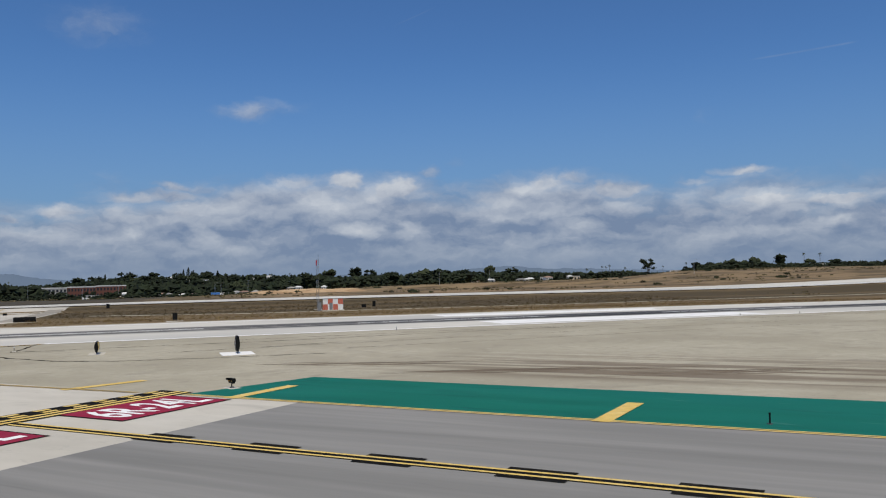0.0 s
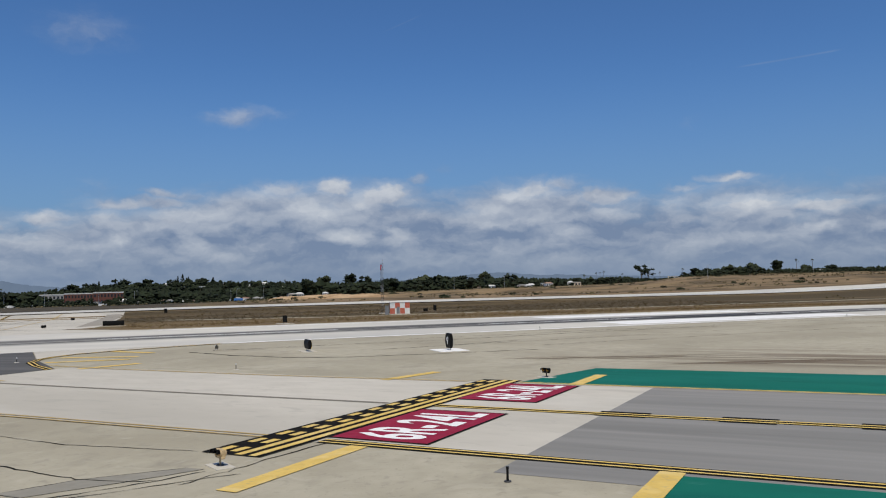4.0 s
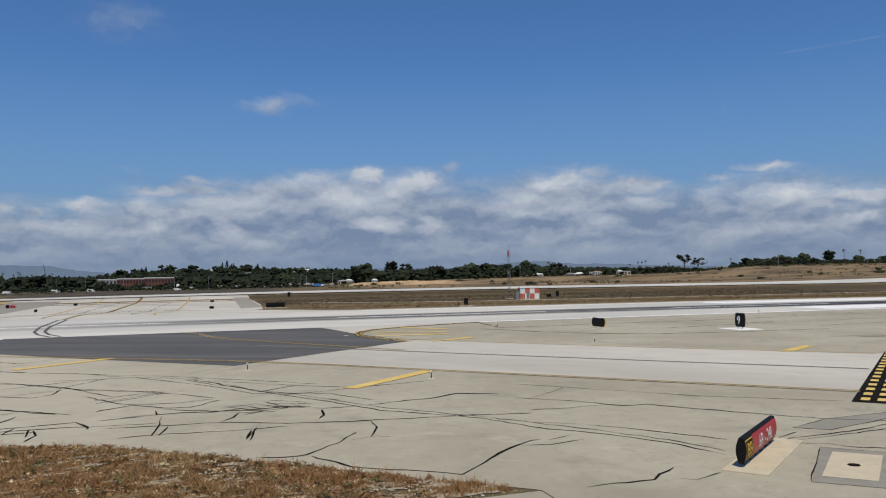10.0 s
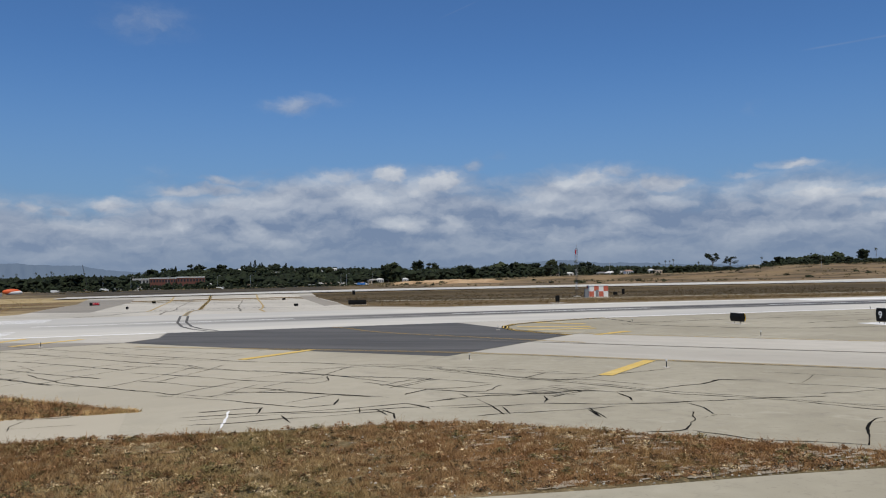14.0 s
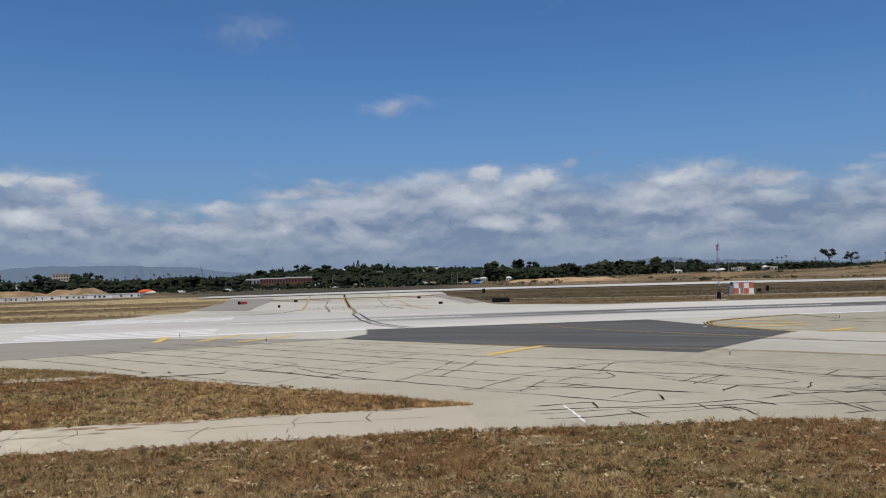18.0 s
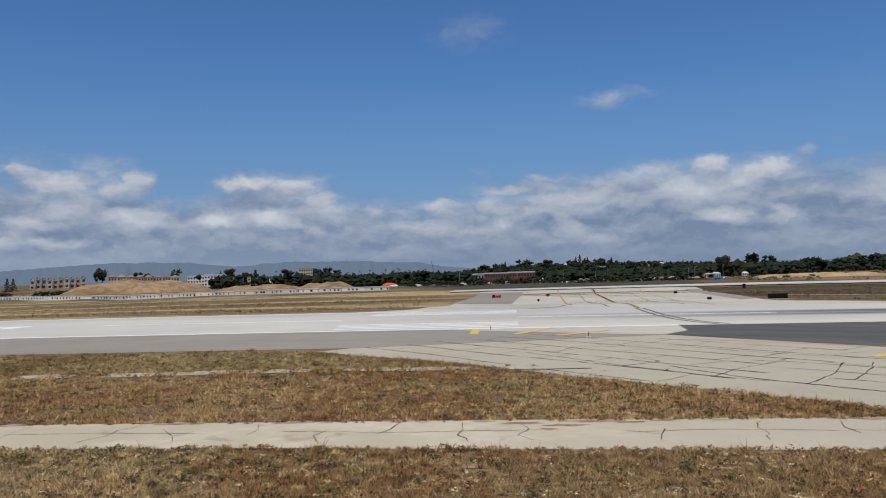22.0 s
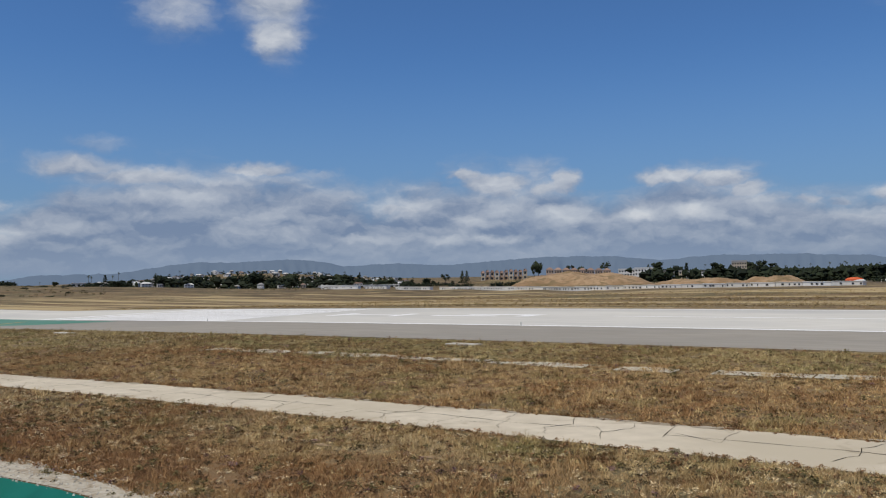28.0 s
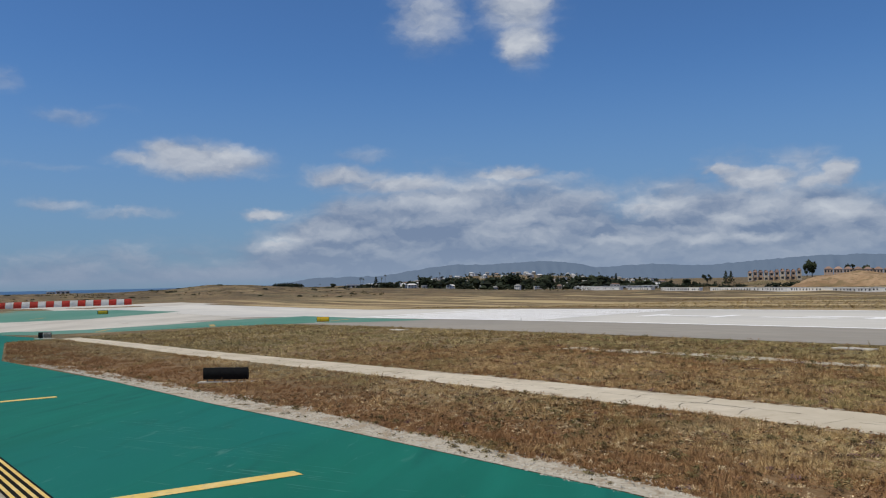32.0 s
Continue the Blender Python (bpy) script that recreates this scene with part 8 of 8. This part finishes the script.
for line, w in (([(-69.2, 65.7), (-65.8, 70.9), (-64.6, 73.8)], .07),
                ([(-69.0, 59.3), (-67.2, 57.8), (-65.9, 56.5), (-61.5, 51.8), (-60.0, 52.0), (-59.4, 53.9)], .11),
                ([(-66.0, 57.3), (-64.2, 59.9), (-63.0, 61.7)], .08),
                ([(-67.6, 51.2), (-65.2, 51.2), (-63.8, 51.0), (-62.0, 50.6), (-58.9, 50.6), (-56.5, 50.9), (-55.7, 48.7)], .14),
                ([(-67.2, 48.9), (-64.9, 48.7), (-62.9, 48.9), (-61.2, 48.7), (-59.0, 48.9), (-57.7, 49.0)], .10),
                ([(-58.9, 50.5), (-59.2, 49.0)], .12),
                ([(-58.0, 49.4), (-57.7, 48.1), (-58.0, 46.7)], .12),
                ([(-62.9, 49.9), (-62.7, 47.7)], .12),
                ([(-56.0, 56.5), (-53.8, 58.4), (-52.2, 59.8)], .08),
                ([(-52.6, 48.0), (-52.9, 45.8)], .16),
                ([(-48.7, 45.4), (-49.1, 43.3)], .14)):
    crack(line, w, jag=0.14)
for line, w in (([(-58.8, 63.8), (-56.9, 66.9), (-55.2, 69.2)], .07),
                ([(-50.7, 65.9), (-48.5, 60.4), (-47.1, 57.4), (-44.7, 55.4)], .09),
                ([(-63.9, 64.8), (-60.1, 66.4), (-56.5, 68.4)], .08),
                ([(-62.9, 69.2), (-58.3, 64.5), (-55.3, 59.1), (-52.4, 59.6)], .09),
                ([(-62.9, 60.3), (-61.0, 62.0), (-58.7, 63.1)], .08),
                ([(-65.2, 59.2), (-61.2, 57.0), (-57.6, 53.8)], .12),
                ([(-65.5, 57.9), (-62.8, 58.4), (-61.2, 59.0)], .08),
                ([(-59.5, 68.3), (-54.2, 67.7), (-49.3, 60.3), (-47.5, 56.7), (-43.4, 54.8), (-41.5, 51.2)], .08),
                ([(-62.3, 53.5), (-60.5, 54.8), (-59.4, 55.3)], .14),
                ([(-56.3, 57.6), (-53.4, 60.0)], .10),
                ([(-66.7, 52.4), (-64.8, 52.5), (-63.6, 52.4), (-64.0, 50.7)], .14)):
    crack(line, w, jag=0.14)
for line, w in (([(-67.2, 50.2), (-64.8, 50.2), (-62.5, 50.2), (-59.8, 49.7), (-56.8, 49.6), (-52.5, 48.9)], .09),
                ([(-55.7, 53.7), (-53.9, 55.2), (-51.6, 54.8), (-49.8, 55.5)], .14),
                ([(-47.2, 57.1), (-44.7, 59.1)], .10),
                ([(-52.5, 48.9), (-52.8, 46.5)], .08),
                ([(-58.2, 49.8), (-58.1, 47.8)], .10),
                ([(-48.4, 45.9), (-49.0, 43.7)], .08),
                ([(-78.1, 73.8), (-75.4, 68.2), (-72.2, 64.5), (-68.0, 59.5), (-65.6, 57.3)], .11),
                ([(-87.6, 84.4), (-80.9, 74.1), (-76.5, 68.1), (-73.6, 65.4)], .08),
                ([(-76.8, 67.7), (-74.1, 71.6), (-69.7, 75.7)], .08),
                ([(-72.3, 64.2), (-68.7, 69.4), (-66.4, 74.0)], .08),
                ([(-68.1, 59.0), (-64.3, 63.2)], .10),
                ([(-80.9, 74.1), (-78.2, 76.5), (-80.1, 80.8)], .07)):
    crack(line, w, jag=0.14)
for line, w in (([(-85.2, 83.3), (-83.5, 88.2), (-73.7, 87.5)], .06),
                ([(-68.0, 74.9), (-63.0, 68.5)], .07)):
    crack(line, w, jag=0.14)
# a spalled knot of short cracks, and side branches
for k in range(22):
    x, y = -48 + rng.gauss(0, 3.0), 51.2 + rng.gauss(0, 0.7)
    a = rng.gauss(2.6, 0.5)
    ln = rng.uniform(0.8, 2.6)
    crack([(x, y), (x + ln * math.cos(a), y + ln * math.sin(a))], rng.uniform(0.05, 0.16), jag=0.12)
crack([(-65.2, 52.3), (-65.4, 50.6), (-65.8, 47.6)], 0.14, jag=0.1, mat="white_paint")
# tarred lines round the signs at the runway's edge
for line, w in (([(-16.4, 99.2), (-12.7, 91.8), (-8.0, 85.9), (-3.9, 82.6), (5.3, 80.6), (17, 79.2)], .3), ([(-13.6, 100.1), (-8.2, 100.3), (-1.9, 99.9), (2.8, 100.0), (13.7, 99.2), (26.1, 100.6), (60, 102)], .3), ([(-13.6, 100.1), (-13.0, 104.5), (-12.3, 110.0)], .4), ([(2, 89.4), (6.5, 89.9), (14, 90.9), (22, 93)], .22), ([(12, 90), (40, 92), (90, 95)], .14), ([(20, 84), (60, 85.5), (120, 88)], .14), ([(10, 104), (80, 105), (160, 105)], .16)):
    crack(line, w, jag=0.2)
# joints of the narrow strip
def strip_mid(x):
    return float(np.interp(x, [-262, -200, -150, -110, -70], [49.8, 49.1, 51.5, 52.4, 51.2]))


x = -71.0
while x > -255:
    x -= rng.uniform(1.8, 4.6)
    mid, lean, bend = strip_mid(x), rng.uniform(-1.5, 1.5), rng.uniform(-0.5, 0.5)
    kind = rng.random()
    pts = [(x, mid - 2.0), (x + lean * 0.4 + bend, mid - 0.7), (x + lean * 0.6 - bend, mid + 0.6), (x + lean, mid + 2.1)]
    crack(pts if kind < 0.5 else pts[:3] if kind < 0.75 else pts[1:], rng.uniform(0.03, 0.05), path, jag=0.24)
    if rng.random() < 0.4:
        crack([pts[1], (pts[1][0] - rng.uniform(0.8, 2.2), mid + rng.uniform(-1.5, 1.5))], 0.03, path, jag=0.2)
for k in range(12):
    xs = [-72 - k * 15 - q for q in (0, 4, 8, 12)]
    crack([(q, strip_mid(q) + 0.2 * math.sin(q)) for q in xs], 0.04, path, jag=0.18)
# joints round the pads and mended patches
for line in ([(-33.0, 29.0), (-29.0, 32.8)], [(-29.0, 32.8), (-27.0, 30.4)], [(-30.9, 26.9), (-27.0, 30.4)], [(-27.2, 36.2), (-26.2, 35.2), (-22.6, 36.0), (-20.0, 36.7)], [(-27.2, 36.2), (-24.4, 37.2), (-20.6, 37.3)], [(-17.9, 26.0), (-14.5, 28.6), (-13.0, 27.9)], [(-27.0, 30.4), (-22, 27.4), (-17.6, 24.8)]):
    crack(line, 0.05, jag=0.05)
# brown wheel streaks on the apron north of the green pavement
M["brown_streak"] = surface("brown_wheel_streaks", [(0.12, 0.09, 0.06), (0.25, 0.20, 0.14)], 0.8, 0.9, stretch=(0.2, 1, 1), turn=-17)
for base, reach, count in (((14.0, 68.2), 15, 9), ((21.0, 58.0), 18, 9), ((30.0, 50.0), 16, 8), ((13.0, 70.0), 14, 6)):
    for k in range(count):
        x0, off = base[0] + rng.uniform(-5, 4), rng.gauss(0, 0.8)
        ln = rng.uniform(0.4, 1.0) * reach
        pts = [(x0 + ln * q, base[1] - 0.42 * (x0 + ln * q - base[0]) + off) for q in (0, 0.33, 0.66, 1)]
        ribbon("wheel_streak", pts, rng.uniform(0.12, 0.6), M["brown_streak"], 0.026 + 0.0005 * k, apron, "brown wheel streak", jag=0.12, step=1.2, seed=900 + k + int(base[0]), taper=True)
